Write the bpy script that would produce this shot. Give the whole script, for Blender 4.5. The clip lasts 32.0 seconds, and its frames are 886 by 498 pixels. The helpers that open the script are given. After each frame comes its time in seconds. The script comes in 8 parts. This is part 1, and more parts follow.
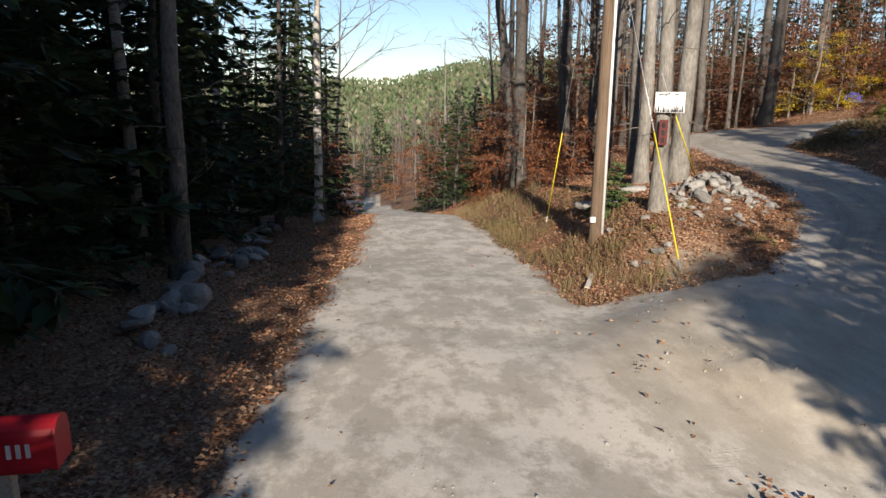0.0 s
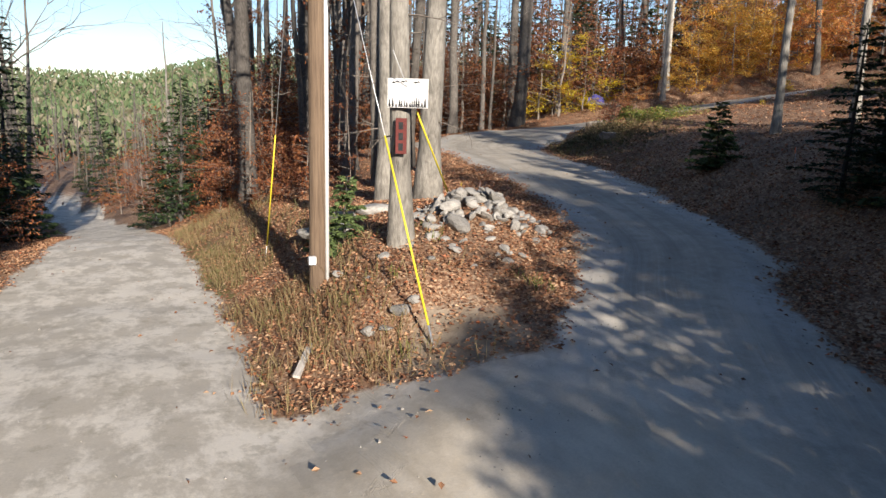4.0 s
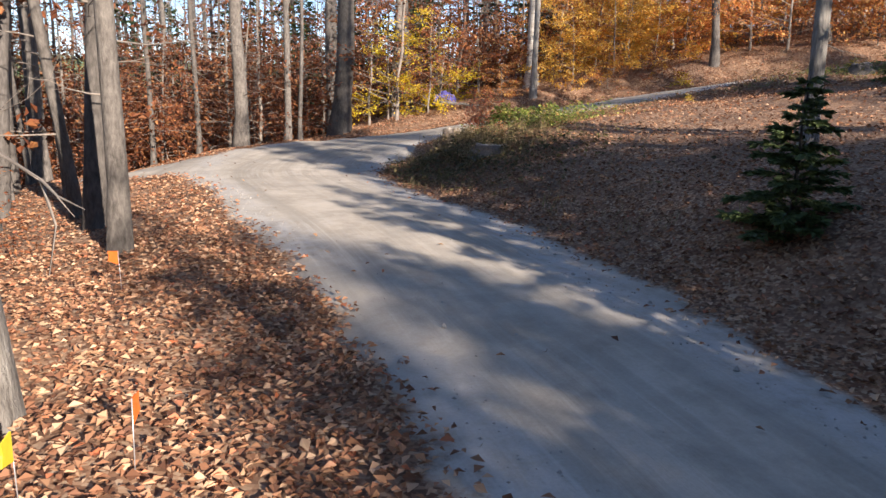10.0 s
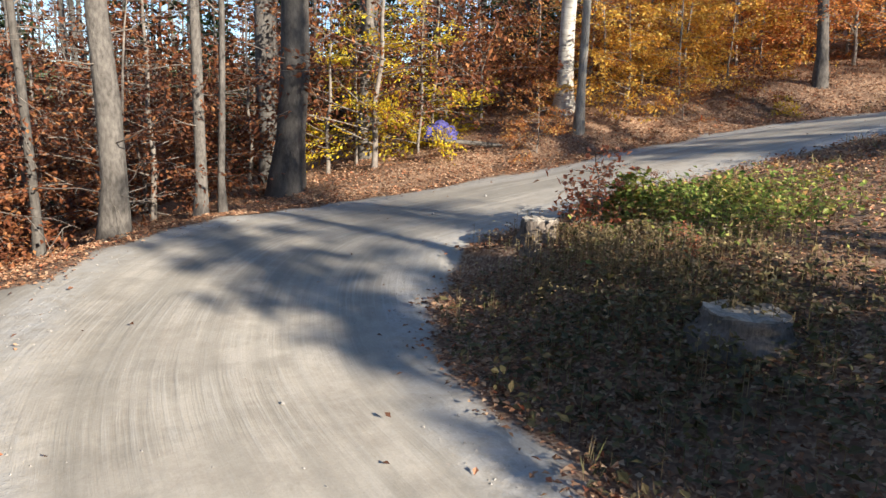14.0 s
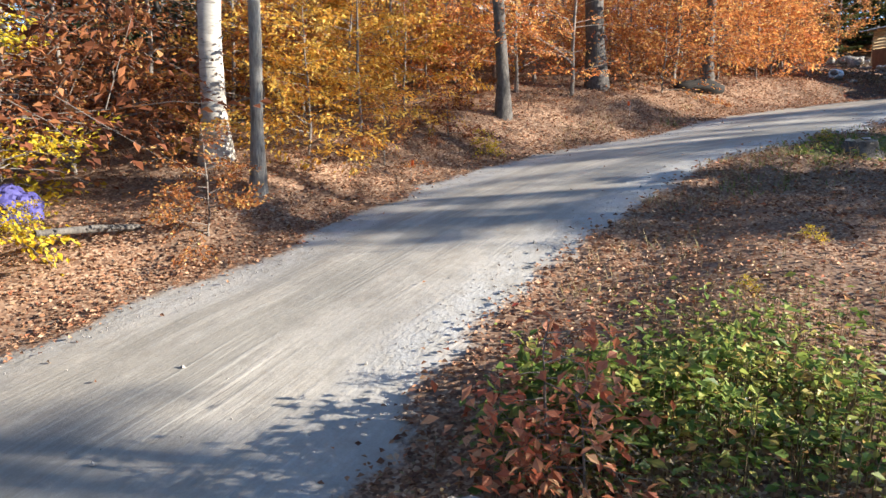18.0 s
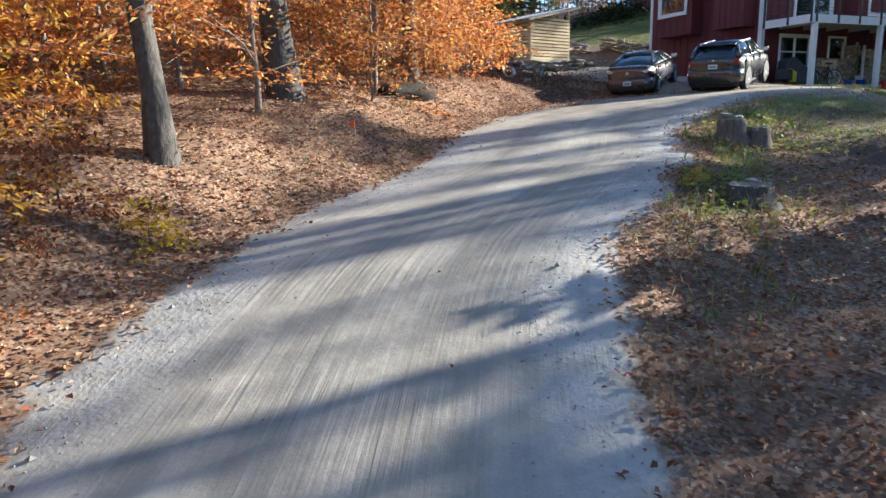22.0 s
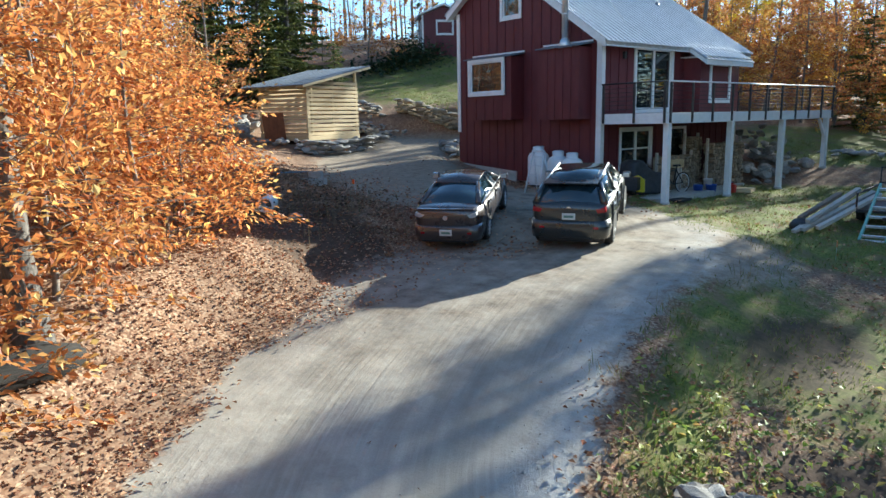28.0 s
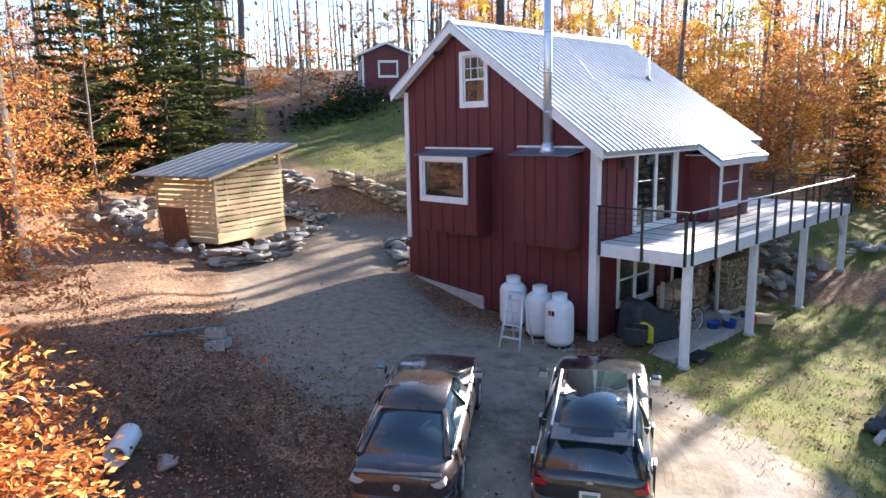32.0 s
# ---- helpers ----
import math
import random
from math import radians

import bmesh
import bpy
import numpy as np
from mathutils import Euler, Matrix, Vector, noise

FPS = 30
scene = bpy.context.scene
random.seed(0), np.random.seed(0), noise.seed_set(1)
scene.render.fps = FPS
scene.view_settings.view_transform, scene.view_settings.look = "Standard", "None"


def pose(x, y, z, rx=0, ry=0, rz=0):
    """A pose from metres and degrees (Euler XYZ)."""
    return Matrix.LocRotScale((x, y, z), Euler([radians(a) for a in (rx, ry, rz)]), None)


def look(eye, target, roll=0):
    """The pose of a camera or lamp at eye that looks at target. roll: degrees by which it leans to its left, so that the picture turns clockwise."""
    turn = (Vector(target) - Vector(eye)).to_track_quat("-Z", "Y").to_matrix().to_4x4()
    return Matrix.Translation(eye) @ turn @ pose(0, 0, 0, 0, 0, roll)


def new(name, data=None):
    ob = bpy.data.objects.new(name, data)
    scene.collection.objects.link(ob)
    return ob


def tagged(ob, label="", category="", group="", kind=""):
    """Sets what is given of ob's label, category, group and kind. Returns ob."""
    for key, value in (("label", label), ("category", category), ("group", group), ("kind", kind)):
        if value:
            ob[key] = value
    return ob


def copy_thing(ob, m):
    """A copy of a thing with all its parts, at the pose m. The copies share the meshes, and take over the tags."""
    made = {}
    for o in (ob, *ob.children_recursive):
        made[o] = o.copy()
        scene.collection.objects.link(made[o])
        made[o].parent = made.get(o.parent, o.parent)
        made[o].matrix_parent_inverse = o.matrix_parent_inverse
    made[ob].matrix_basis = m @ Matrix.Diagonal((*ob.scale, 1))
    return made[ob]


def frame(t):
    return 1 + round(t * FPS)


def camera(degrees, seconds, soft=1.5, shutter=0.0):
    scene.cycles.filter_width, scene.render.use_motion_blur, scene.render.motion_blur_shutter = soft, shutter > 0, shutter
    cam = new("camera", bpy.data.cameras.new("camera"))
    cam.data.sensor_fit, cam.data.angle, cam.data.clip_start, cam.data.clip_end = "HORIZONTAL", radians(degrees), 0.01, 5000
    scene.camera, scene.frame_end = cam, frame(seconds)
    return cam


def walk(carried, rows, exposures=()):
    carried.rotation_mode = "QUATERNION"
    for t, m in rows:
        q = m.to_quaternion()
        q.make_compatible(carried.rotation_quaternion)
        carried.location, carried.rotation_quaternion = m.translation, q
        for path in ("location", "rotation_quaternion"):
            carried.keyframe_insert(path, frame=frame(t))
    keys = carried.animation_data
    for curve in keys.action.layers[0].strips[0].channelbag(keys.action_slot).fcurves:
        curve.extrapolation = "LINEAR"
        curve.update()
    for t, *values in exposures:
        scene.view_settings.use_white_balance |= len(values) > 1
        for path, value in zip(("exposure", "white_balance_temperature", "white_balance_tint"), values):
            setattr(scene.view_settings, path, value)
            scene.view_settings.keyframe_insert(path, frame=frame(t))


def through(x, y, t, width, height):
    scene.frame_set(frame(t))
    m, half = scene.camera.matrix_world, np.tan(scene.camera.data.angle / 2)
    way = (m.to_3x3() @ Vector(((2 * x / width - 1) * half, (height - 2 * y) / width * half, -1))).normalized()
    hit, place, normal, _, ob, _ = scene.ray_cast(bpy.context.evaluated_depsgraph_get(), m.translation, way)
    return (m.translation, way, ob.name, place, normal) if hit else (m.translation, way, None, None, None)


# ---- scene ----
cam = camera(65.7, 32.0)
PATH = [
    (0, (1.139, 0.444, 3.409), (1.331, 2.386, 2.974), 0.5),
    (0.5, (1.248, 1.013, 3.378), (1.539, 2.944, 2.945), 0.7),
    (1, (1.355, 1.633, 3.341), (1.747, 3.547, 2.911), 0.8),
    (1.5, (1.498, 2.294, 3.312), (1.985, 4.186, 2.885), 1.0),
    (2, (1.65, 3.035, 3.242), (2.236, 4.901, 2.823), 1.1),
    (2.5, (1.831, 3.738, 3.193), (2.515, 5.572, 2.782), 1.2),
    (4.5, (4.032, 5.37, 3.233), (4.915, 7.113, 2.81), 1.7),
    (5, (4.444, 5.763, 3.207), (5.41, 7.464, 2.79), 1.6),
    (5.5, (4.874, 6.184, 3.179), (5.907, 7.846, 2.766), 1.6),
    (6, (5.346, 6.706, 3.13), (6.432, 8.335, 2.724), 1.5),
    (6.5, (5.845, 7.38, 3.064), (6.974, 8.983, 2.667), 1.1),
    (7, (6.313, 8.173, 3.042), (7.471, 9.755, 2.646), 1.1),
    (7.5, (6.728, 9.009, 2.992), (7.911, 10.573, 2.6), 1.2),
    (8, (7.169, 9.985, 2.993), (8.381, 11.527, 2.599), 0.9),
    (8.5, (7.6, 11.057, 2.989), (8.819, 12.592, 2.594), 0.9),
    (9, (8.099, 12.174, 2.977), (9.317, 13.71, 2.583), 0.6),
    (9.5, (8.805, 13.413, 2.97), (10.023, 14.949, 2.575), 1.1),
    (10.5, (10.504, 16.116, 2.895), (11.743, 17.638, 2.508), 2.0),
    (11, (11.385, 17.418, 2.914), (12.626, 18.938, 2.529), 2.0),
    (11.5, (12.007, 18.756, 2.951), (13.252, 20.272, 2.563), 2.0),
    (12, (12.459, 20.165, 3.138), (13.712, 21.675, 2.751), 1.8),
    (12.5, (12.871, 21.437, 3.353), (14.15, 22.924, 2.965), 1.7),
    (13, (13.293, 22.544, 3.527), (14.608, 24.001, 3.143), 1.9),
    (13.5, (13.76, 23.585, 3.705), (15.12, 25.001, 3.327), 1.9),
    (15.5, (15.557, 27.428, 4.438), (17.216, 28.483, 4.07), 1.0),
    (16, (16.057, 28.198, 4.552), (17.803, 29.102, 4.185), 0.8),
    (16.5, (16.597, 28.766, 4.569), (18.418, 29.512, 4.212), 1.0),
    (17, (17.206, 29.353, 4.561), (19.09, 29.928, 4.215), 1.3),
    (17.5, (17.94, 29.898, 4.704), (19.866, 30.313, 4.361), 1.2),
    (18, (18.727, 30.288, 4.83), (20.68, 30.557, 4.489), 0.9),
    (18.5, (19.534, 30.704, 4.928), (21.501, 30.821, 4.586), 0.9),
    (19, (20.425, 31.116, 5.028), (22.396, 31.078, 4.686), 0.9),
    (19.5, (21.351, 31.52, 5.117), (23.312, 31.33, 4.776), 1.0),
    (20, (22.351, 31.754, 5.283), (24.295, 31.439, 4.934), -0.2),
    (20.5, (23.384, 31.978, 5.41), (25.299, 31.525, 5.055), -0.4),
    (21, (24.439, 32.096, 5.583), (26.314, 31.508, 5.21), -0.8),
    (21.5, (25.614, 32.122, 5.646), (27.44, 31.394, 5.277), -0.5),
    (22, (26.815, 32.0, 5.765), (28.584, 31.148, 5.384), -1.0),
    (22.5, (27.952, 31.672, 5.838), (29.656, 30.698, 5.456), -1.1),
    (23, (28.992, 31.099, 5.909), (30.623, 30.008, 5.521), -1.1),
    (24, (30.909, 29.596, 6.269), (32.477, 28.417, 5.88), -0.7),
    (24.5, (31.791, 28.803, 6.674), (33.35, 27.611, 6.288), -0.8),
    (25, (32.277, 28.387, 6.994), (33.817, 27.17, 6.61), -0.8),
    (25.5, (32.525, 28.052, 7.286), (34.047, 26.811, 6.907), -0.9),
    (27.5, (33.626, 26.867, 8.727), (35.092, 25.557, 8.357), -1.2),
    (28, (33.997, 26.528, 9.064), (35.449, 25.204, 8.694), -1.2),
    (28.5, (34.442, 26.162, 9.399), (35.878, 24.82, 9.031), -1.1),
    (29, (34.917, 25.695, 9.746), (36.342, 24.34, 9.38), -1.2),
    (29.5, (35.466, 25.205, 10.096), (36.874, 23.833, 9.729), -1.2),
    (30, (36.059, 24.68, 10.453), (37.452, 23.292, 10.089), -1.1),
    (30.5, (36.641, 24.182, 10.837), (38.018, 22.778, 10.472), -1.1),
    (31, (37.204, 23.662, 11.203), (38.567, 22.245, 10.838), -1.1),
    (31.5, (37.732, 23.127, 11.568), (39.084, 21.699, 11.205), -1.2),
    (32, (38.236, 22.581, 11.918), (39.578, 21.142, 11.557), -1.2),
]
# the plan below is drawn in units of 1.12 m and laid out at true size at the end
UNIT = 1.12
LIGHT = [(0, 0.36, 6900, 13), (2.5, 0.42, 6900, 13), (5, 0.82, 6650, 12), (9, 1.2, 6850, 19), (13, 0.93, 6800, 10), (16, 1.55, 6350, 10), (20, 1.35, 6450, 10), (24, 1.68, 5850, 2), (27.5, 1.56, 5950, -2), (29, 1.75, 6250, 4), (30, 2.1, 6400, 8), (32, 2.13, 6650, 15)]
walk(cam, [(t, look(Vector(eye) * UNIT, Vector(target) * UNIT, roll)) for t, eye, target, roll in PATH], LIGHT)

# ---- world, sun, exposure ----
SUN_WAY = Vector((0.05, 1.0, -0.37)).normalized()
sky_world = bpy.data.worlds.new("sky")
scene.world = sky_world
sky_world.use_nodes = True
_n = sky_world.node_tree.nodes
_sky = _n.new("ShaderNodeTexSky")
_sky.sky_type = "NISHITA"
_sky.sun_disc = False
_sky.sun_elevation = math.asin(-SUN_WAY.z)
_sky.sun_rotation = math.atan2(-SUN_WAY.x, -SUN_WAY.y)
_sky.air_density = 0.85
_sky.dust_density = 0.0
_sky.ozone_density = 3.0
_n["Background"].inputs["Strength"].default_value = 0.105
sky_world.node_tree.links.new(_sky.outputs[0], _n["Background"].inputs["Color"])
_sun = bpy.data.lights.new("sun", "SUN")
_sun.energy, _sun.angle, _sun.color = 5.8, radians(0.6), (1.0, 0.93, 0.82)
sun = new("sun", _sun)
sun.matrix_world = look((0, 0, 60), Vector((0, 0, 60)) + SUN_WAY)


# ---- material helpers ----
def material(name, colour, rough=0.8, metal=0.0, spec=0.5):
    m = bpy.data.materials.new(name)
    m.use_nodes = True
    b = m.node_tree.nodes["Principled BSDF"]
    b.inputs["Base Color"].default_value = (*colour, 1)
    b.inputs["Roughness"].default_value = rough
    b.inputs["Metallic"].default_value = metal
    b.inputs["Specular IOR Level"].default_value = spec
    return m


class Net:
    """Short hand for wiring a material's nodes."""
    def __init__(self, m):
        self.m, self.t = m, m.node_tree
        self.b = self.t.nodes["Principled BSDF"]
        self.pos = self.t.nodes.new("ShaderNodeTexCoord").outputs["Object"]

    def node(self, kind, **sets):
        n = self.t.nodes.new(kind)
        for k, v in sets.items():
            if k in n.inputs:
                n.inputs[k].default_value = v
        return n

    def link(self, a, b):
        self.t.links.new(a, b)

    def noise(self, scale, detail=4.0, rough=0.55, stretch=None, at=None):
        n = self.node("ShaderNodeTexNoise", Scale=scale, Detail=detail, Roughness=rough)
        src = at or self.pos
        if stretch:
            mp = self.node("ShaderNodeMapping")
            mp.inputs["Scale"].default_value = stretch
            self.link(src, mp.inputs["Vector"])
            src = mp.outputs[0]
        self.link(src, n.inputs["Vector"])
        return n.outputs["Fac"]

    def voronoi(self, scale, out="Distance", stretch=None):
        n = self.node("ShaderNodeTexVoronoi", Scale=scale)
        src = self.pos
        if stretch:
            mp = self.node("ShaderNodeMapping")
            mp.inputs["Scale"].default_value = stretch
            self.link(src, mp.inputs["Vector"])
            src = mp.outputs[0]
        self.link(src, n.inputs["Vector"])
        return n.outputs[out]

    def ramp(self, fac, stops):
        n = self.t.nodes.new("ShaderNodeValToRGB")
        e = n.color_ramp.elements
        while len(e) < len(stops):
            e.new(0.5)
        for k, (p, c) in zip(e, stops):
            k.position = p
            k.color = (*c, 1) if len(c) == 3 else c
        self.link(fac, n.inputs[0])
        return n.outputs[0]

    def mix(self, fac, a, b, how="MIX"):
        n = self.t.nodes.new("ShaderNodeMix")
        n.data_type, n.blend_type = "RGBA", how
        for src, sock in ((fac, n.inputs[0]), (a, n.inputs[6]), (b, n.inputs[7])):
            if isinstance(src, (int, float)):
                sock.default_value = src
            elif isinstance(src, tuple):
                sock.default_value = (*src, 1)
            else:
                self.link(src, sock)
        return n.outputs[2]

    def maths(self, how, a, b=0.0):
        n = self.t.nodes.new("ShaderNodeMath")
        n.operation = how
        for src, sock in ((a, n.inputs[0]), (b, n.inputs[1])):
            if isinstance(src, (int, float)):
                sock.default_value = src
            else:
                self.link(src, sock)
        return n.outputs[0]

    def attribute(self, name):
        n = self.t.nodes.new("ShaderNodeAttribute")
        n.attribute_name = name
        return n.outputs["Fac"]

    def chance(self):
        return self.t.nodes.new("ShaderNodeObjectInfo").outputs["Random"]

    def island(self):
        return self.t.nodes.new("ShaderNodeNewGeometry").outputs["Random Per Island"]

    def colour(self, out):
        self.link(out, self.b.inputs["Base Color"])

    def rough(self, out):
        self.link(out, self.b.inputs["Roughness"])

    def bump(self, out, strength=0.4, depth=0.02):
        n = self.node("ShaderNodeBump", Strength=strength, Distance=depth)
        self.link(out, n.inputs["Height"])
        self.link(n.outputs[0], self.b.inputs["Normal"])


def grained(name, dark, light, scale, rough=0.85, stretch=None, depth=0.01, strength=0.5, metal=0.0, blotch=0.6, vary=0.0, spec=0.4):
    """A surface with fine grain and larger blotches; vary: how far single pieces differ."""
    m = material(name, light, rough, metal, spec)
    w = Net(m)
    fine = w.noise(scale, 6.0, 0.65, stretch)
    broad = w.noise(scale * 0.12, 3.0, 0.5)
    f = w.maths("ADD", w.maths("MULTIPLY", fine, 1 - blotch * 0.5), w.maths("MULTIPLY", broad, blotch * 0.5))
    c = w.ramp(f, [(0.32, dark), (0.68, light)])
    if vary:
        k = w.maths("ADD", w.maths("MULTIPLY", w.chance(), vary), 1 - vary * 0.5)
        h = w.node("ShaderNodeHueSaturation")
        w.link(k, h.inputs["Value"])
        w.link(c, h.inputs["Color"])
        c = h.outputs[0]
    w.colour(c)
    w.bump(fine, strength, depth)
    return m


def leafy(name, stops, rough=0.6, through=0.25):
    """Leaves that differ one from another and let some light through."""
    m = material(name, stops[0][1], rough, 0.0, 0.3)
    w = Net(m)
    c = w.ramp(w.island(), stops)
    h = w.node("ShaderNodeHueSaturation")
    w.link(w.maths("ADD", w.maths("MULTIPLY", w.chance(), 0.5), 0.75), h.inputs["Value"])
    w.link(c, h.inputs["Color"])
    w.colour(h.outputs[0])
    tr = w.t.nodes.new("ShaderNodeBsdfTranslucent")
    w.link(h.outputs[0], tr.inputs["Color"])
    mx = w.t.nodes.new("ShaderNodeMixShader")
    mx.inputs[0].default_value = through
    w.link(w.b.outputs[0], mx.inputs[1])
    w.link(tr.outputs[0], mx.inputs[2])
    w.link(mx.outputs[0], w.t.nodes["Material Output"].inputs["Surface"])
    return m

# ---- materials ----
def ground_material():
    m = material("ground", (0.3, 0.2, 0.12), 0.95, 0, 0.2)
    w = Net(m)
    fine, mid, broad = w.noise(38, 6, 0.7), w.noise(5.5, 5, 0.6), w.noise(0.7, 4, 0.55)
    # packed sandy gravel: pale dust, damp patches, wheel lanes and fine tread streaks
    g = w.ramp(mid, [(0.3, (0.37, 0.325, 0.265)), (0.7, (0.48, 0.43, 0.355))])
    g = w.mix(w.ramp(broad, [(0.42, (0, 0, 0)), (0.60, (0.55, 0.55, 0.55))]), g, (0.58, 0.525, 0.44))
    g = w.mix(w.ramp(w.noise(1.9, 5, 0.6), [(0.50, (0, 0, 0)), (0.62, (0.45, 0.45, 0.45))]), g, (0.30, 0.27, 0.22))
    lane = w.t.nodes.new("ShaderNodeCombineXYZ")
    w.link(w.maths("MULTIPLY", w.attribute("across"), 1.5), lane.inputs[0])
    w.link(w.maths("MULTIPLY", w.attribute("run"), 0.07), lane.inputs[1])
    streak = w.noise(1.0, 3, 0.6, None, lane.outputs[0])
    side = w.t.nodes.new("ShaderNodeSeparateXYZ")
    w.link(w.pos, side.inputs[0])
    on_drive = w.ramp(w.maths("MULTIPLY", w.maths("ADD", side.outputs[0], -5.5), 0.2), [(0.0, (0, 0, 0)), (1.0, (1, 1, 1))])
    g = w.mix(w.maths("MULTIPLY", w.ramp(streak, [(0.42, (0.65, 0.65, 0.65)), (0.58, (0, 0, 0))]), w.maths("ADD", w.maths("MULTIPLY", on_drive, 0.7), 0.3)), g, (0.29, 0.265, 0.22))
    tread = w.t.nodes.new("ShaderNodeCombineXYZ")
    w.link(w.maths("MULTIPLY", w.attribute("across"), 14.0), tread.inputs[0])
    w.link(w.maths("MULTIPLY", w.attribute("run"), 0.28), tread.inputs[1])
    tread_mark = w.noise(1.0, 4, 0.65, None, tread.outputs[0])
    worn = w.maths("MULTIPLY", on_drive, w.ramp(w.noise(0.55, 4, 0.6), [(0.42, (0.25, 0.25, 0.25)), (0.62, (0.9, 0.9, 0.9))]))
    g = w.mix(w.maths("MULTIPLY", worn, w.ramp(tread_mark, [(0.48, (0, 0, 0)), (0.64, (0.5, 0.5, 0.5))])), g, (0.56, 0.52, 0.455))
    dust = w.maths("MULTIPLY", w.maths("SUBTRACT", 1.0, on_drive), w.ramp(w.noise(1.5, 9, 0.72, (1.0, 0.55, 1.0)), [(0.45, (0, 0, 0)), (0.56, (0.9, 0.9, 0.9))]))
    g = w.mix(w.maths("MULTIPLY", w.maths("SUBTRACT", 1.0, on_drive), 0.55), g, (0.64, 0.585, 0.50))
    g = w.mix(dust, g, (0.80, 0.74, 0.645))
    damp = w.maths("MULTIPLY", w.maths("SUBTRACT", 1.0, on_drive), w.ramp(w.noise(2.6, 8, 0.7, (1.0, 0.8, 1.0)), [(0.54, (0, 0, 0)), (0.63, (0.6, 0.6, 0.6))]))
    g = w.mix(damp, g, (0.40, 0.36, 0.29))
    apart = w.maths("ADD", w.maths("POWER", w.maths("ADD", side.outputs[0], -6.1), 2.0), w.maths("POWER", w.maths("MULTIPLY", w.maths("ADD", side.outputs[1], -8.6), 0.75), 2.0))
    sandy = w.ramp(w.maths("MULTIPLY", apart, 0.14), [(0.25, (0.85, 0.85, 0.85)), (1.0, (0, 0, 0))])
    g = w.mix(sandy, g, w.ramp(w.noise(3.2, 6, 0.65, (1.0, 0.35, 1.0)), [(0.35, (0.52, 0.44, 0.33)), (0.65, (0.72, 0.63, 0.50))]))
    park = w.maths("MULTIPLY", w.ramp(w.maths("MULTIPLY", w.maths("ADD", side.outputs[0], -38.5), 0.3), [(0, (0, 0, 0)), (1, (1, 1, 1))]), w.ramp(w.maths("MULTIPLY", w.maths("SUBTRACT", 24.0, side.outputs[1]), 0.25), [(0, (0, 0, 0)), (1, (1, 1, 1))]))
    g = w.mix(w.maths("MULTIPLY", park, w.ramp(w.noise(1.1, 6, 0.65), [(0.35, (0.35, 0.35, 0.35)), (0.6, (0.95, 0.95, 0.95))])), g, w.ramp(w.noise(2.3, 7, 0.7), [(0.32, (0.13, 0.10, 0.075)), (0.5, (0.27, 0.215, 0.16)), (0.68, (0.40, 0.34, 0.265))]))
    white = w.maths("MULTIPLY", w.attribute("loose"), w.ramp(w.noise(4.0, 6, 0.7), [(0.36, (0.15, 0.15, 0.15)), (0.60, (0.95, 0.95, 0.95))]))
    g = w.mix(w.maths("MULTIPLY", white, 0.8), g, (0.53, 0.515, 0.485))
    g = w.mix(0.30, g, w.ramp(fine, [(0.3, (0.5, 0.5, 0.5)), (0.7, (1, 1, 1))]), "MULTIPLY")
    # leaf litter
    cells = w.voronoi(30, "Color")
    sep = w.t.nodes.new("ShaderNodeSeparateColor")
    w.link(cells, sep.inputs[0])
    l = w.ramp(sep.outputs[0], [(0.0, (0.11, 0.06, 0.038)), (0.35, (0.22, 0.12, 0.072)), (0.7, (0.34, 0.205, 0.125)), (1.0, (0.46, 0.34, 0.23))])
    l = w.mix(w.ramp(broad, [(0.4, (0, 0, 0)), (0.65, (0.6, 0.6, 0.6))]), l, (0.13, 0.085, 0.06))
    # short grass
    gr = w.ramp(w.noise(14, 5, 0.7), [(0.3, (0.06, 0.08, 0.02)), (0.55, (0.15, 0.17, 0.04)), (0.75, (0.26, 0.22, 0.09))])
    gr = w.mix(w.ramp(w.noise(1.6, 6, 0.65), [(0.46, (0, 0, 0)), (0.62, (0.75, 0.75, 0.75))]), gr, (0.17, 0.125, 0.075))
    # bare sandy earth
    d = w.ramp(mid, [(0.3, (0.23, 0.18, 0.13)), (0.7, (0.38, 0.315, 0.24))])
    d = w.mix(w.ramp(fine, [(0.35, (0.4, 0.4, 0.4)), (0.6, (0, 0, 0))]), d, (0.17, 0.12, 0.085))
    rag = w.maths("MULTIPLY", w.maths("SUBTRACT", w.noise(2.4, 8, 0.78), 0.5), 1.5)

    def edge(key):
        return w.ramp(w.maths("ADD", w.attribute(key), rag), [(0.36, (0, 0, 0)), (0.64, (1, 1, 1))])
    c = w.mix(edge("grass"), l, gr)
    humus = w.ramp(w.noise(9, 6, 0.7), [(0.3, (0.035, 0.024, 0.018)), (0.7, (0.12, 0.08, 0.055))])
    c = w.mix(w.maths("MULTIPLY", edge("soil"), 0.85), c, humus)
    c = w.mix(edge("earth"), c, d)
    c = w.mix(edge("gravel"), c, g)
    w.colour(c)
    clods = w.maths("MULTIPLY", w.attribute("loose"), w.noise(17, 4, 0.6))
    grit = w.maths("ADD", w.maths("MULTIPLY", fine, 0.12), w.maths("MULTIPLY", mid, 0.2))
    ruts = w.maths("MULTIPLY", w.attribute("gravel"), w.maths("ADD", w.maths("MULTIPLY", streak, 0.5), w.maths("MULTIPLY", w.maths("MULTIPLY", tread_mark, worn), 0.8)))
    w.bump(w.maths("ADD", w.maths("ADD", grit, ruts), w.maths("MULTIPLY", clods, 0.6)), 0.5, 0.05)
    return m


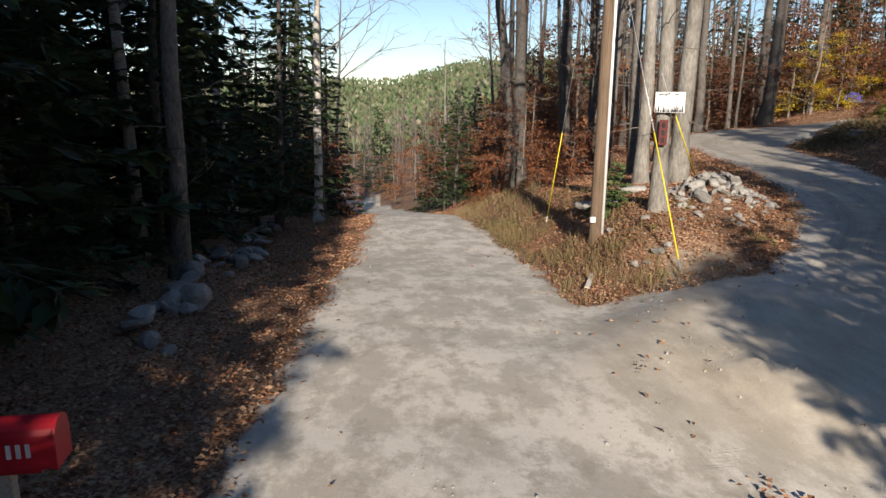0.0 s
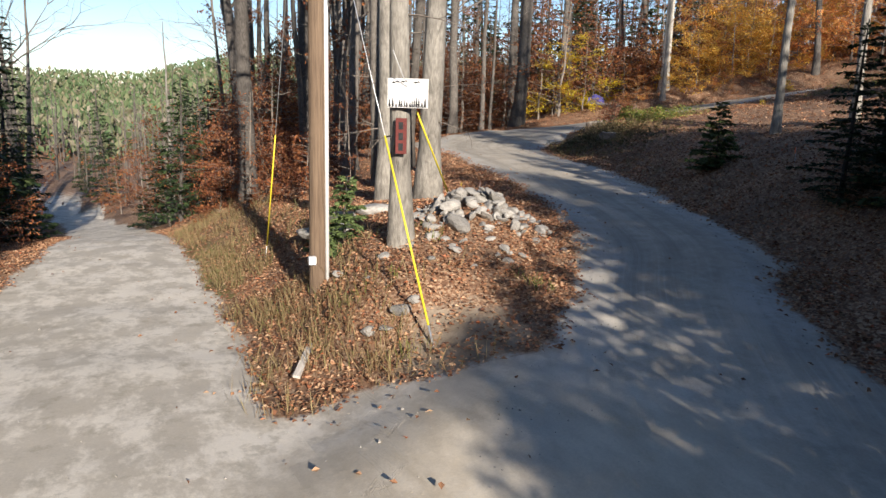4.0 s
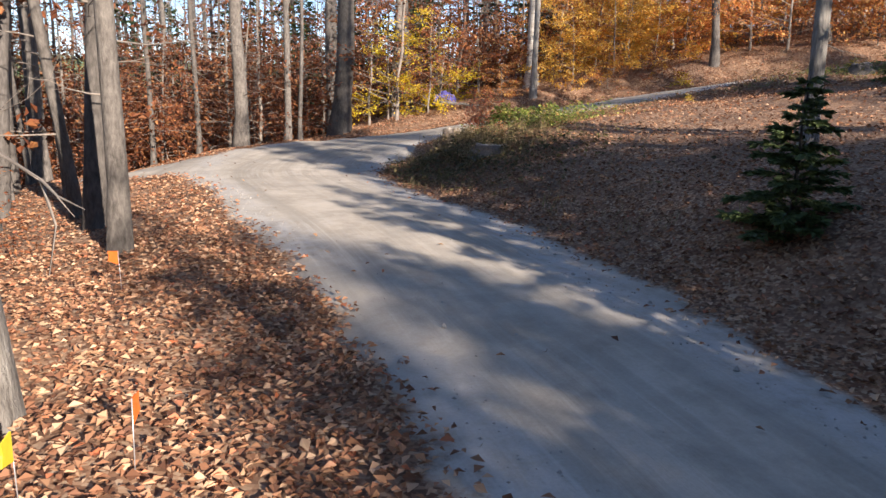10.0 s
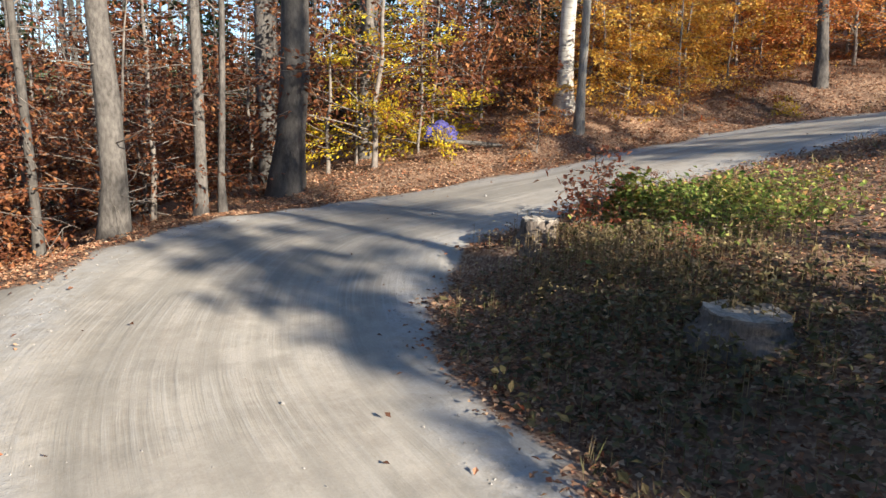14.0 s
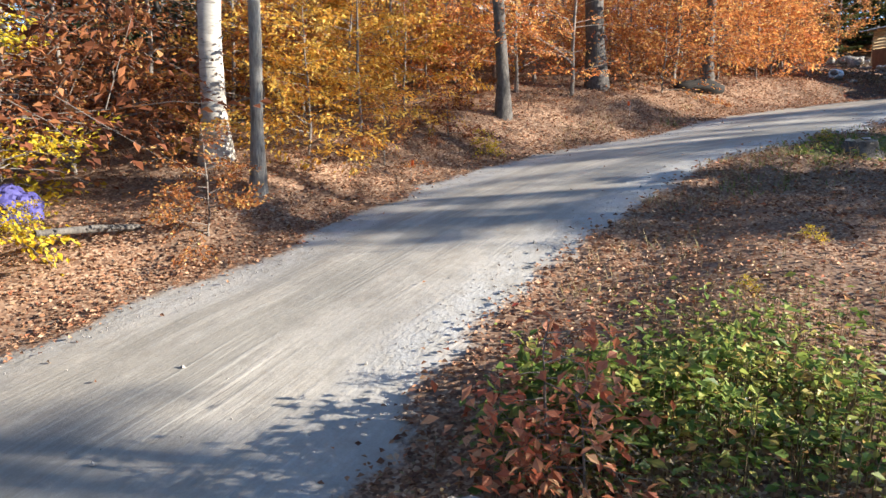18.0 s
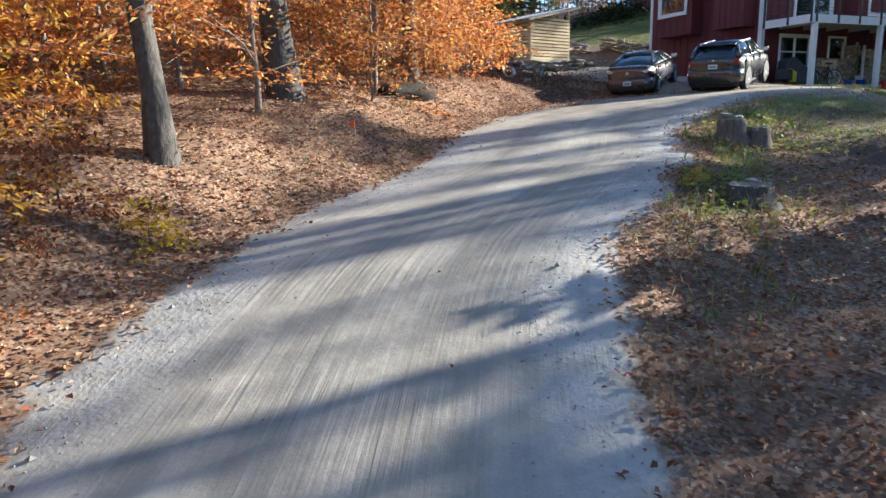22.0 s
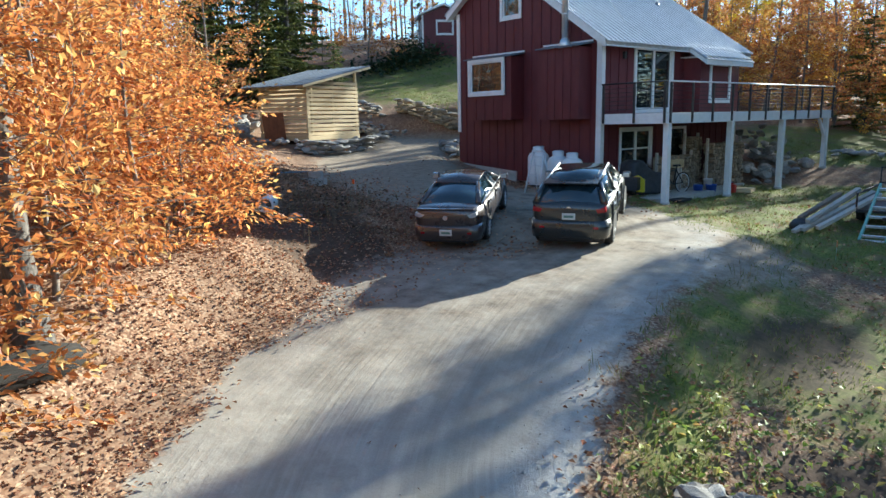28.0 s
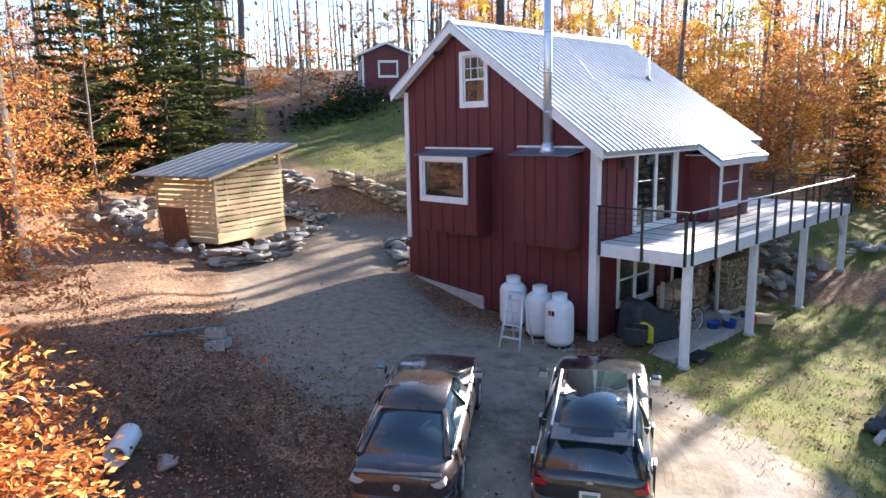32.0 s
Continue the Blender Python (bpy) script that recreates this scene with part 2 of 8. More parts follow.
M_GROUND = ground_material()
M_BARK = grained("grey_bark", (0.045, 0.039, 0.034), (0.19, 0.17, 0.148), 9, 0.95, (2, 2, 0.8), 0.03, 0.9, vary=0.6)
M_MAPLE = grained("lichened_maple_bark", (0.085, 0.075, 0.065), (0.40, 0.375, 0.33), 9, 0.95, (2, 2, 0.6), 0.04, 1.0, vary=0.2, blotch=0.9)
M_DARKBARK = grained("dark_bark", (0.035, 0.03, 0.027), (0.13, 0.118, 0.105), 11, 0.95, (2, 2, 0.7), 0.03, 0.9, vary=0.4)
M_DEADWOOD = grained("weathered_wood", (0.075, 0.058, 0.045), (0.27, 0.22, 0.18), 8, 0.9, (4, 4, 0.35), 0.02, 0.8, vary=0.3)


def birch_material():
    m = material("birch_bark", (0.7, 0.67, 0.6), 0.75)
    w = Net(m)
    c = w.ramp(w.noise(7, 4, 0.6), [(0.3, (0.33, 0.30, 0.26)), (0.65, (0.52, 0.49, 0.43))])
    marks = w.ramp(w.noise(5, 5, 0.7, (1.2, 1.2, 5.5)), [(0.55, (0, 0, 0)), (0.66, (1, 1, 1))])
    w.colour(w.mix(marks, c, (0.07, 0.06, 0.05)))
    w.bump(w.noise(20, 4, 0.6), 0.4, 0.01)
    return m


M_BIRCH = birch_material()
M_TWIG = grained("twig_bark", (0.10, 0.08, 0.065), (0.30, 0.26, 0.22), 14, 0.95, None, 0.005)
M_BEECH = leafy("beech_leaves", [(0.0, (0.32, 0.10, 0.035)), (0.35, (0.52, 0.19, 0.06)), (0.7, (0.68, 0.31, 0.10)), (0.9, (0.80, 0.47, 0.15)), (1.0, (0.88, 0.66, 0.25))], 0.5, 0.45)
M_GOLD = leafy("golden_leaves", [(0.0, (0.48, 0.20, 0.04)), (0.4, (0.68, 0.36, 0.06)), (0.75, (0.80, 0.52, 0.09)), (1.0, (0.86, 0.66, 0.20))], 0.5, 0.48)
M_RUSSET = leafy("russet_leaves", [(0.0, (0.09, 0.03, 0.016)), (0.5, (0.19, 0.062, 0.026)), (0.85, (0.30, 0.115, 0.045)), (1.0, (0.40, 0.19, 0.075))], 0.65, 0.22)
M_YELLOW = leafy("yellow_leaves", [(0.0, (0.50, 0.29, 0.02)), (0.5, (0.70, 0.50, 0.03)), (0.85, (0.76, 0.64, 0.07)), (1.0, (0.40, 0.40, 0.07))], 0.6, 0.5)
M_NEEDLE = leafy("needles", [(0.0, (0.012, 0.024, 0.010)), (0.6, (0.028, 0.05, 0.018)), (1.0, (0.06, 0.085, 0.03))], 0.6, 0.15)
M_SPRUCE = leafy("spruce_needles", [(0.0, (0.055, 0.09, 0.035)), (1.0, (0.16, 0.21, 0.075))], 0.6, 0.2)
M_FALLEN = leafy("fallen_leaves", [(0.0, (0.13, 0.058, 0.034)), (0.3, (0.26, 0.12, 0.065)), (0.65, (0.41, 0.22, 0.12)), (0.9, (0.57, 0.39, 0.25)), (1.0, (0.45, 0.13, 0.055))], 0.75, 0.15)
M_GRASS = leafy("grass_blades", [(0.0, (0.07, 0.105, 0.02)), (0.55, (0.16, 0.19, 0.04)), (0.85, (0.26, 0.25, 0.08)), (1.0, (0.30, 0.21, 0.11))], 0.6, 0.3)
M_DRYGRASS = leafy("dry_grass", [(0.0, (0.17, 0.11, 0.055)), (0.6, (0.33, 0.245, 0.13)), (1.0, (0.15, 0.16, 0.055))], 0.7, 0.25)
M_HERB = leafy("herb_leaves", [(0.0, (0.06, 0.10, 0.02)), (0.4, (0.16, 0.23, 0.045)), (0.75, (0.34, 0.36, 0.09)), (0.93, (0.42, 0.34, 0.10)), (1.0, (0.34, 0.15, 0.06))], 0.5, 0.4)
M_CORAL = leafy("coral_leaves", [(0.0, (0.55, 0.14, 0.07)), (0.6, (0.74, 0.30, 0.16)), (1.0, (0.80, 0.48, 0.26))], 0.6, 0.4)
M_STONE = grained("field_stone", (0.17, 0.16, 0.145), (0.42, 0.40, 0.37), 10, 0.9, None, 0.02, 0.6, vary=0.6)
M_PEBBLE = grained("pebbles", (0.24, 0.22, 0.195), (0.44, 0.41, 0.37), 20, 0.9)
M_WHITE = grained("white_paint", (0.66, 0.66, 0.65), (0.80, 0.80, 0.79), 6, 0.55, None, 0.003, 0.2)


def siding_material():
    m = material("red_siding", (0.10, 0.015, 0.02), 0.62)
    w = Net(m)
    c = w.ramp(w.noise(2.2, 5, 0.6, (2, 2, 0.5)), [(0.3, (0.088, 0.012, 0.016)), (0.7, (0.125, 0.021, 0.025))])
    w.colour(w.mix(w.ramp(w.noise(30, 5, 0.7, (4, 4, 0.3)), [(0.5, (0, 0, 0)), (0.75, (0.35, 0.35, 0.35))]), c, (0.16, 0.04, 0.04)))
    w.bump(w.noise(40, 4, 0.6, (4, 4, 0.3)), 0.25, 0.004)
    return m


M_RED = siding_material()
M_ROOF = grained("galvanised_roof", (0.42, 0.445, 0.47), (0.56, 0.585, 0.61), 3, 0.45, None, 0.002, 0.15, metal=0.4)
M_BLUEROOF = grained("blue_grey_roof", (0.09, 0.115, 0.155), (0.15, 0.185, 0.235), 4, 0.4, None, 0.003, 0.2, metal=0.2)
M_BLACK = grained("black_metal", (0.015, 0.015, 0.016), (0.04, 0.04, 0.042), 10, 0.5, None, 0.002, 0.2)
M_STEEL = grained("bright_steel", (0.60, 0.61, 0.62), (0.76, 0.77, 0.78), 8, 0.34, (1, 1, 0.2), 0.002, 0.15, metal=0.7)
M_ALU = grained("dull_aluminium", (0.60, 0.61, 0.62), (0.78, 0.79, 0.80), 12, 0.45, None, 0.002, 0.2, metal=0.25)
M_CONCRETE = grained("concrete", (0.32, 0.30, 0.27), (0.52, 0.50, 0.45), 9, 0.92, None, 0.01, 0.5)
M_PALEWOOD = grained("pale_pine", (0.42, 0.31, 0.17), (0.64, 0.51, 0.31), 7, 0.75, (0.4, 3, 6), 0.004, 0.4, vary=0.35)
M_DECKWOOD = grained("deck_boards", (0.52, 0.49, 0.44), (0.72, 0.69, 0.63), 8, 0.7, (4, 0.4, 4), 0.004, 0.4, vary=0.2)
M_GREYWOOD = grained("grey_lumber", (0.34, 0.30, 0.26), (0.66, 0.61, 0.54), 9, 0.85, (4, 0.5, 4), 0.006, 0.5, vary=0.3)
M_POLEWOOD = grained("pole_wood", (0.075, 0.05, 0.035), (0.235, 0.165, 0.11), 7, 0.9, (5, 5, 0.18), 0.02, 0.8)
M_RUST = grained("rusty_sheet", (0.13, 0.055, 0.03), (0.27, 0.12, 0.06), 6, 0.85, None, 0.005, 0.4)
M_LOG = grained("split_logs", (0.16, 0.11, 0.075), (0.46, 0.36, 0.25), 14, 0.9, None, 0.01, 0.6, vary=0.6)
M_RUBBER = grained("rubber", (0.012, 0.012, 0.012), (0.03, 0.03, 0.03), 20, 0.85, None, 0.003, 0.3)
M_TANK = grained("tank_paint", (0.70, 0.70, 0.69), (0.80, 0.80, 0.79), 5, 0.4, None, 0.002, 0.1)
M_YELLOWP = grained("yellow_plastic", (0.62, 0.50, 0.03), (0.78, 0.66, 0.05), 10, 0.5, None, 0.002, 0.1)
M_ORANGE = grained("orange_flag", (0.75, 0.13, 0.02), (0.9, 0.2, 0.04), 10, 0.6, None, 0.002, 0.1)
M_TARP = grained("dark_tarp", (0.02, 0.022, 0.025), (0.06, 0.063, 0.07), 6, 0.6, None, 0.02, 0.5)
M_MAIL = grained("red_mailbox_paint", (0.42, 0.015, 0.025), (0.58, 0.025, 0.04), 6, 0.35, None, 0.002, 0.1)
M_BLUEP = grained("blue_plastic", (0.02, 0.06, 0.3), (0.04, 0.10, 0.42), 6, 0.45, None, 0.002, 0.1)
M_REDP = grained("red_plastic", (0.5, 0.03, 0.02), (0.6, 0.05, 0.03), 6, 0.5, None, 0.002, 0.1)
M_PURPLE = grained("blue_violet_cloth", (0.03, 0.028, 0.13), (0.10, 0.09, 0.30), 6, 0.7, None, 0.01, 0.4)
M_SIGN = grained("white_sign", (0.74, 0.74, 0.73), (0.82, 0.82, 0.81), 6, 0.5, None, 0.001, 0.1)
M_STUMPTOP = grained("cut_wood", (0.17, 0.14, 0.11), (0.44, 0.40, 0.34), 22, 0.85, None, 0.006, 0.5)


def glass_material(name, tint, rough=0.03):
    m = material(name, tint, rough, 0.0, 0.8)
    Net(m).b.inputs["Coat Weight"].default_value = 0.6
    return m


M_GLASS = glass_material("window_glass", (0.012, 0.018, 0.018))


# ---- lie of the land ----
# centre lines: x, y, z, half width
ROAD = np.array([(2.2, -60, 2.6, 2.3), (2.1, -8, 0.9, 2.3), (2.1, 6, 0.08, 2.3), (2.45, 12.5, -0.36, 2.4), (2.8, 20, -1.08, 2.3), (2.95, 31, -1.95, 2.0),
                 (2.6, 42, -3.7, 1.9), (0.5, 62, -6.6, 1.8), (-3.0, 82, -8.6, 1.8), (-14, 112, -10.5, 1.8), (-40, 160, -11, 1.8)])
DRIVE = np.array([(6.6, 6.8, 0.1, 2.6), (10.3, 11.8, 0.58, 1.5), (12.2, 14.3, 0.88, 1.6), (14.1, 19.3, 1.12, 1.6), (15.5, 23.7, 1.24, 2.1), (16.2, 27.2, 1.3, 2.0),
                  (17.7, 31.3, 1.34, 2.5), (21, 34.6, 1.65, 3.0), (25.3, 33.7, 2.3, 2.5), (27.7, 32.6, 2.8, 2.2), (31, 31, 3.5, 2.3), (34.2, 28.7, 4.25, 2.3),
                  (37, 25, 4.95, 2.3), (40, 22.2, 5.5, 2.4), (42.2, 18, 6.1, 2.9), (43.4, 13.5, 6.42, 3.0), (46.5, 12.4, 6.75, 2.2)])
APRON = np.array([(3.6, 10.6, -0.24, 2.0), (5.6, 10.2, -0.12, 2.1), (7.4, 9.2, 0.12, 2.1)])
TRACK = np.array([(46.5, 12.4, 6.75, 2.2), (50.5, 12.6, 7.2, 2.0), (54.5, 10.6, 7.75, 1.9), (57.5, 7.2, 8.2, 1.9)])
# spot heights of banks, woods and yard
BANK = ((7.0, 13.2, 0.6), (9.3, 16.2, 1.2), (7.2, 14.7, 0.95), (6.1, 15.8, 0.5), (10.6, 18.5, 1.1), (11.2, 22, 1.08), (6.3, 20.5, 0.2), (9.5, 27, 0.5), (11, 34, 0.6), (7, 34, -1.4),
        (-2.2, 14.2, -0.2), (-7, 14, 0.3), (-2, 6, 0.15), (-6, 26, -1.0), (-9, 45, -3.0), (-10, -8, 1.6), (14, 10.8, 1.5), (17, 15, 2.2), (20.8, 19.3, 2.5),
        (19.6, 26, 1.8), (23, 27.2, 2.6), (28, 26.8, 3.4))
WOODS = ((25, 20, 3.2), (33.4, 23.2, 4.35), (36.0, 20.3, 4.9), (22, 6, 3.4), (30, 12, 4.9), (18.4, 40.4, 0.8), (24, 39.8, 1.9), (28.2, 38.4, 3.0), (31.4, 36.6, 4.0),
         (37.4, 31.4, 5.3), (40.8, 28.5, 6.1), (43.6, 24.4, 6.5), (46.2, 21.5, 6.95), (48.6, 18.8, 7.0), (40, 42, 5.6), (21, 50, -0.8), (55, 30, 9.2))
YARD = ((38.8, 10, 6.03), (37.5, 2, 6.4), (44.2, 8.4, 6.56), (44, 1, 6.5), (43.6, -3.7, 7.3), (46.6, 9.3, 6.82), (50, 9.3, 6.84), (52.6, 9.2, 7.25), (57.6, 12.2, 8.1),
        (62, 13, 8.7), (56.5, 3.5, 9.6), (62, -2, 10.4), (70, -8, 13.8), (60, 22, 9.4), (50, -14, 9.0), (36, -12, 6.8))
KNOTS = np.array(BANK + WOODS + YARD + tuple(map(tuple, ROAD[1:9, :3])) + tuple(map(tuple, DRIVE[:, :3])) + tuple(map(tuple, TRACK[1:, :3])))


def spline_weights(p):
    d = np.linalg.norm(p[:, None, :2] - p[None, :, :2], axis=2)
    k = np.where(d > 0, d * d * np.log(d + 1e-9), 0) + np.eye(len(p)) * 2.0
    a = np.hstack([np.ones((len(p), 1)), p[:, :2]])
    full = np.block([[k, a], [a.T, np.zeros((3, 3))]])
    return np.linalg.solve(full, np.concatenate([p[:, 2], np.zeros(3)]))


SPLINE = spline_weights(KNOTS)


def smooth(lo, hi, v):
    t = np.clip((v - lo) / (hi - lo), 0, 1)
    return t * t * (3 - 2 * t)


def along(line, x, y):
    """Distance from a centre line, with the line's height and half width there."""
    best = np.full(x.shape, 1e9)
    z, hw = np.zeros(x.shape), np.zeros(x.shape)
    for a, b in zip(line[:-1], line[1:]):
        dx, dy = b[0] - a[0], b[1] - a[1]
        t = np.clip(((x - a[0]) * dx + (y - a[1]) * dy) / (dx * dx + dy * dy), 0, 1)
        d = np.hypot(x - a[0] - t * dx, y - a[1] - t * dy)
        k = d < best
        best = np.where(k, d, best)
        z, hw = np.where(k, a[2] + t * (b[2] - a[2]), z), np.where(k, a[3] + t * (b[3] - a[3]), hw)
    return best, z, hw


def refine(line, n=6):
    """The same line rounded off (Catmull-Rom)."""
    p = np.vstack([2 * line[0] - line[1], line, 2 * line[-1] - line[-2]])
    out = []
    for i in range(1, len(p) - 2):
        for t in np.arange(n) / n:
            out.append(0.5 * (2 * p[i] + (p[i + 1] - p[i - 1]) * t + (2 * p[i - 1] - 5 * p[i] + 4 * p[i + 1] - p[i + 2]) * t * t
                              + (3 * p[i] - p[i - 1] - 3 * p[i + 1] + p[i + 2]) * t ** 3))
    return np.array(out + [line[-1]])


ROAD, DRIVE, TRACK = refine(ROAD), refine(DRIVE), refine(TRACK)


def bumps(x, y, s, seed):
    """Cheap smooth noise from a few sines, about -1 to 1."""
    r = np.random.RandomState(seed)
    v = np.zeros(np.shape(x))
    for i in range(7):
        a, k, ph = r.uniform(0, 6.28), r.uniform(0.6, 1.8) / s, r.uniform(0, 6.28)
        v = v + np.sin((x * math.cos(a) + y * math.sin(a)) * k * 6.28 + ph)
    return v / 3.2


def land(x, y):
    x, y = np.asarray(x, float), np.asarray(y, float)
    shape = x.shape
    x, y = x.ravel(), y.ravel()
    cx, cy = np.clip(x, -14, 72), np.clip(y, -18, 56)
    d = np.hypot(cx[:, None] - KNOTS[None, :, 0], cy[:, None] - KNOTS[None, :, 1])
    z = np.where(d > 0, d * d * np.log(d + 1e-9), 0) @ SPLINE[:-3] + SPLINE[-3] + SPLINE[-2] * cx + SPLINE[-1] * cy
    far = np.hypot(x - cx, y - cy)
    z = z + np.where(x > 72, (x - 72) * 0.10, 0) * np.exp(-far / 300) - np.where(y > 56, np.minimum(y - 56, 120) * 0.05, 0)
    z = z + 18 * smooth(230, 520, y) * np.exp(-((x + 60) / 420) ** 2) + bumps(x, y, 60, 5) * smooth(20, 120, far) * 1.5
    rough = bumps(x, y, 3.1, 1) * 0.045 + bumps(x, y, 1.1, 2) * 0.02
    gx = np.zeros(x.shape)
    for line in (APRON, ROAD, DRIVE, TRACK):
        dist, lz, hw = along(line, x, y)
        k = 1 - smooth(hw - 0.2, hw + 2.2, dist)
        crown = lz + 0.05 * (1 - (dist / np.maximum(hw, 0.1)) ** 2).clip(-1, 1)
        z = z * (1 - k) + crown * k
        gx = np.maximum(gx, 1 - smooth(hw - 0.3, hw + 0.6, dist))
    z = z + rough * (1 - 0.75 * gx)
    # rock heap on the bank and the ploughed ridge of sand at the junction
    z = z + 0.26 * np.exp(-((x - 9.3) ** 2 + (y - 15.9) ** 2) / 1.6) + 0.22 * np.exp(-((x - 5.75 + 0.25 * (y - 7.4)) ** 2 / 0.2 + (y - 7.2) ** 2 / 1.5)) * (1 + 0.5 * bumps(x, y, 0.55, 21))
    return z.reshape(shape)


def height(x, y):
    return float(land(np.array([x]), np.array([y]))[0])


def cover(x, y):
    """How far each place is gravel, loose gravel, grass or bare earth."""
    near = 1e9 * np.ones(np.shape(x))
    for line in (APRON, ROAD, DRIVE):
        d, _, hw = along(line, x, y)
        near = np.minimum(near, d - hw)
    near = np.minimum(near, np.hypot(x - 15.6, y - 33.4) - 2.4)
    near = near + bumps(x, y, 2.0, 7) * 0.16
    soft = 0.35 + 0.9 * smooth(37, 41, np.asarray(x, float)) * (1 - smooth(19, 23, np.asarray(y, float)))
    gravel = 1 - smooth(-soft, soft, near)
    d, _, hw = along(DRIVE, x, y)
    up = smooth(20, 24, np.asarray(x, float))
    loose = (1 - smooth(0.12 + 0.04 * up, 0.6 + 0.2 * up, np.abs(d - hw + 0.35))) * (bumps(x, y, 4, 9) * 0.4 + 0.85).clip(0, 1)
    loose = loose * smooth(8, 11, np.asarray(y, float)) * (1 - 0.85 * smooth(39.5, 42, np.asarray(x, float)))
    loose = np.maximum(loose, 0.9 * np.exp(-((x - 6.35) ** 2 / 0.35 + (y - 12.55) ** 2 / 0.3)))
    grass = (1 - smooth(4.5, 8.0, np.hypot((x - 40.5) * 1.15, y - 6.0))) * 0.9
    grass = np.maximum(grass, 0.7 * np.exp(-((d - hw - 0.9) / 0.7) ** 2) * (x > 33) * (x < 39.5) * (y < 26))
    grass = np.maximum(grass, 0.95 * (1 - smooth(4, 8.5, np.hypot((x - 64.5), (y + 4.0) * 0.8))))
    grass = np.maximum(grass, 0.85 * (1 - smooth(3, 7, np.hypot(x - 44, y + 7))))
    grass = np.maximum(grass, 0.55 * (1 - smooth(0.2, 1.8, np.hypot((x - 4.9) * 1.4, (y - 24) * 0.35) - 1.0)))
    grass = np.maximum(grass, 0.62 * (1 - smooth(1.5, 4.5, np.hypot(x - 37.2, y - 15.6))))
    t, _, hw = along(TRACK, x, y)
    earth = 1 - smooth(-0.4, 1.6, t - hw)
    earth = np.maximum(earth, 0.7 * (1 - smooth(0.5, 1.6, np.hypot(x - 7.3, y - 12.4))))
    earth = np.maximum(earth, 0.85 * (1 - smooth(1.2, 3.6, np.hypot(x - 41.0, y - 13.6))))
    soil = 0.95 * (1 - smooth(0.5, 1.5, np.hypot((x - 35.6) * 0.75, y - 18.9)))
    soil = np.maximum(soil, 0.85 * (1 - smooth(0.3, 1.0, np.hypot(x - 33.7, (y - 24.2) * 0.8))))
    soil = np.maximum(soil, 0.8 * (1 - smooth(0.4, 1.6, np.hypot((x - 37.6) * 1.2, (y - 15.9) * 0.6))))
    soil = np.maximum(soil, 0.75 * (1 - smooth(1.0, 2.6, np.hypot((x - 47.0) * 0.7, y - 18.6))))
    return gravel, loose, grass, earth, soil


def lane_place(x, y):
    """Offset across and distance along the nearest of road and drive, for wheel streaks."""
    best, across, run = np.full(x.shape, 1e9), np.zeros(x.shape), np.zeros(x.shape)
    for line, start in ((ROAD, 0.0), (DRIVE, 300.0)):
        for a, b in zip(line[:-1], line[1:]):
            dx, dy = b[0] - a[0], b[1] - a[1]
            ln = math.hypot(dx, dy)
            t = np.clip(((x - a[0]) * dx + (y - a[1]) * dy) / ln ** 2, 0, 1)
            ox, oy = x - a[0] - t * dx, y - a[1] - t * dy
            d = np.hypot(ox, oy)
            k = d < best
            best = np.where(k, d, best)
            across = np.where(k, np.sign(ox * dy - oy * dx) * d, across)
            run = np.where(k, start + t * ln, run)
            start += ln
    return across, run


def mesh_from(name, verts, faces, mat, smooth_shade=True):
    me = bpy.data.meshes.new(name)
    verts, faces = np.asarray(verts, np.float32), np.asarray(faces, np.int32)
    me.vertices.add(len(verts))
    me.vertices.foreach_set("co", verts.ravel())
    n, k = faces.shape
    me.loops.add(n * k)
    me.loops.foreach_set("vertex_index", faces.ravel())
    me.polygons.add(n)
    me.polygons.foreach_set("loop_start", np.arange(0, n * k, k, dtype=np.int32))
    me.polygons.foreach_set("use_smooth", np.full(n, smooth_shade))
    me.materials.append(mat)
    me.update(calc_edges=True)
    return me


def axis_steps(lo, hi, step, reach):
    a = [lo - reach * (1 - t) ** 3 for t in np.linspace(0, 1, 26)[:-1]]
    b = [hi + reach * t ** 3 for t in np.linspace(0, 1, 26)[1:]]
    return np.array(a + list(np.arange(lo, hi + 1e-6, step)) + b)


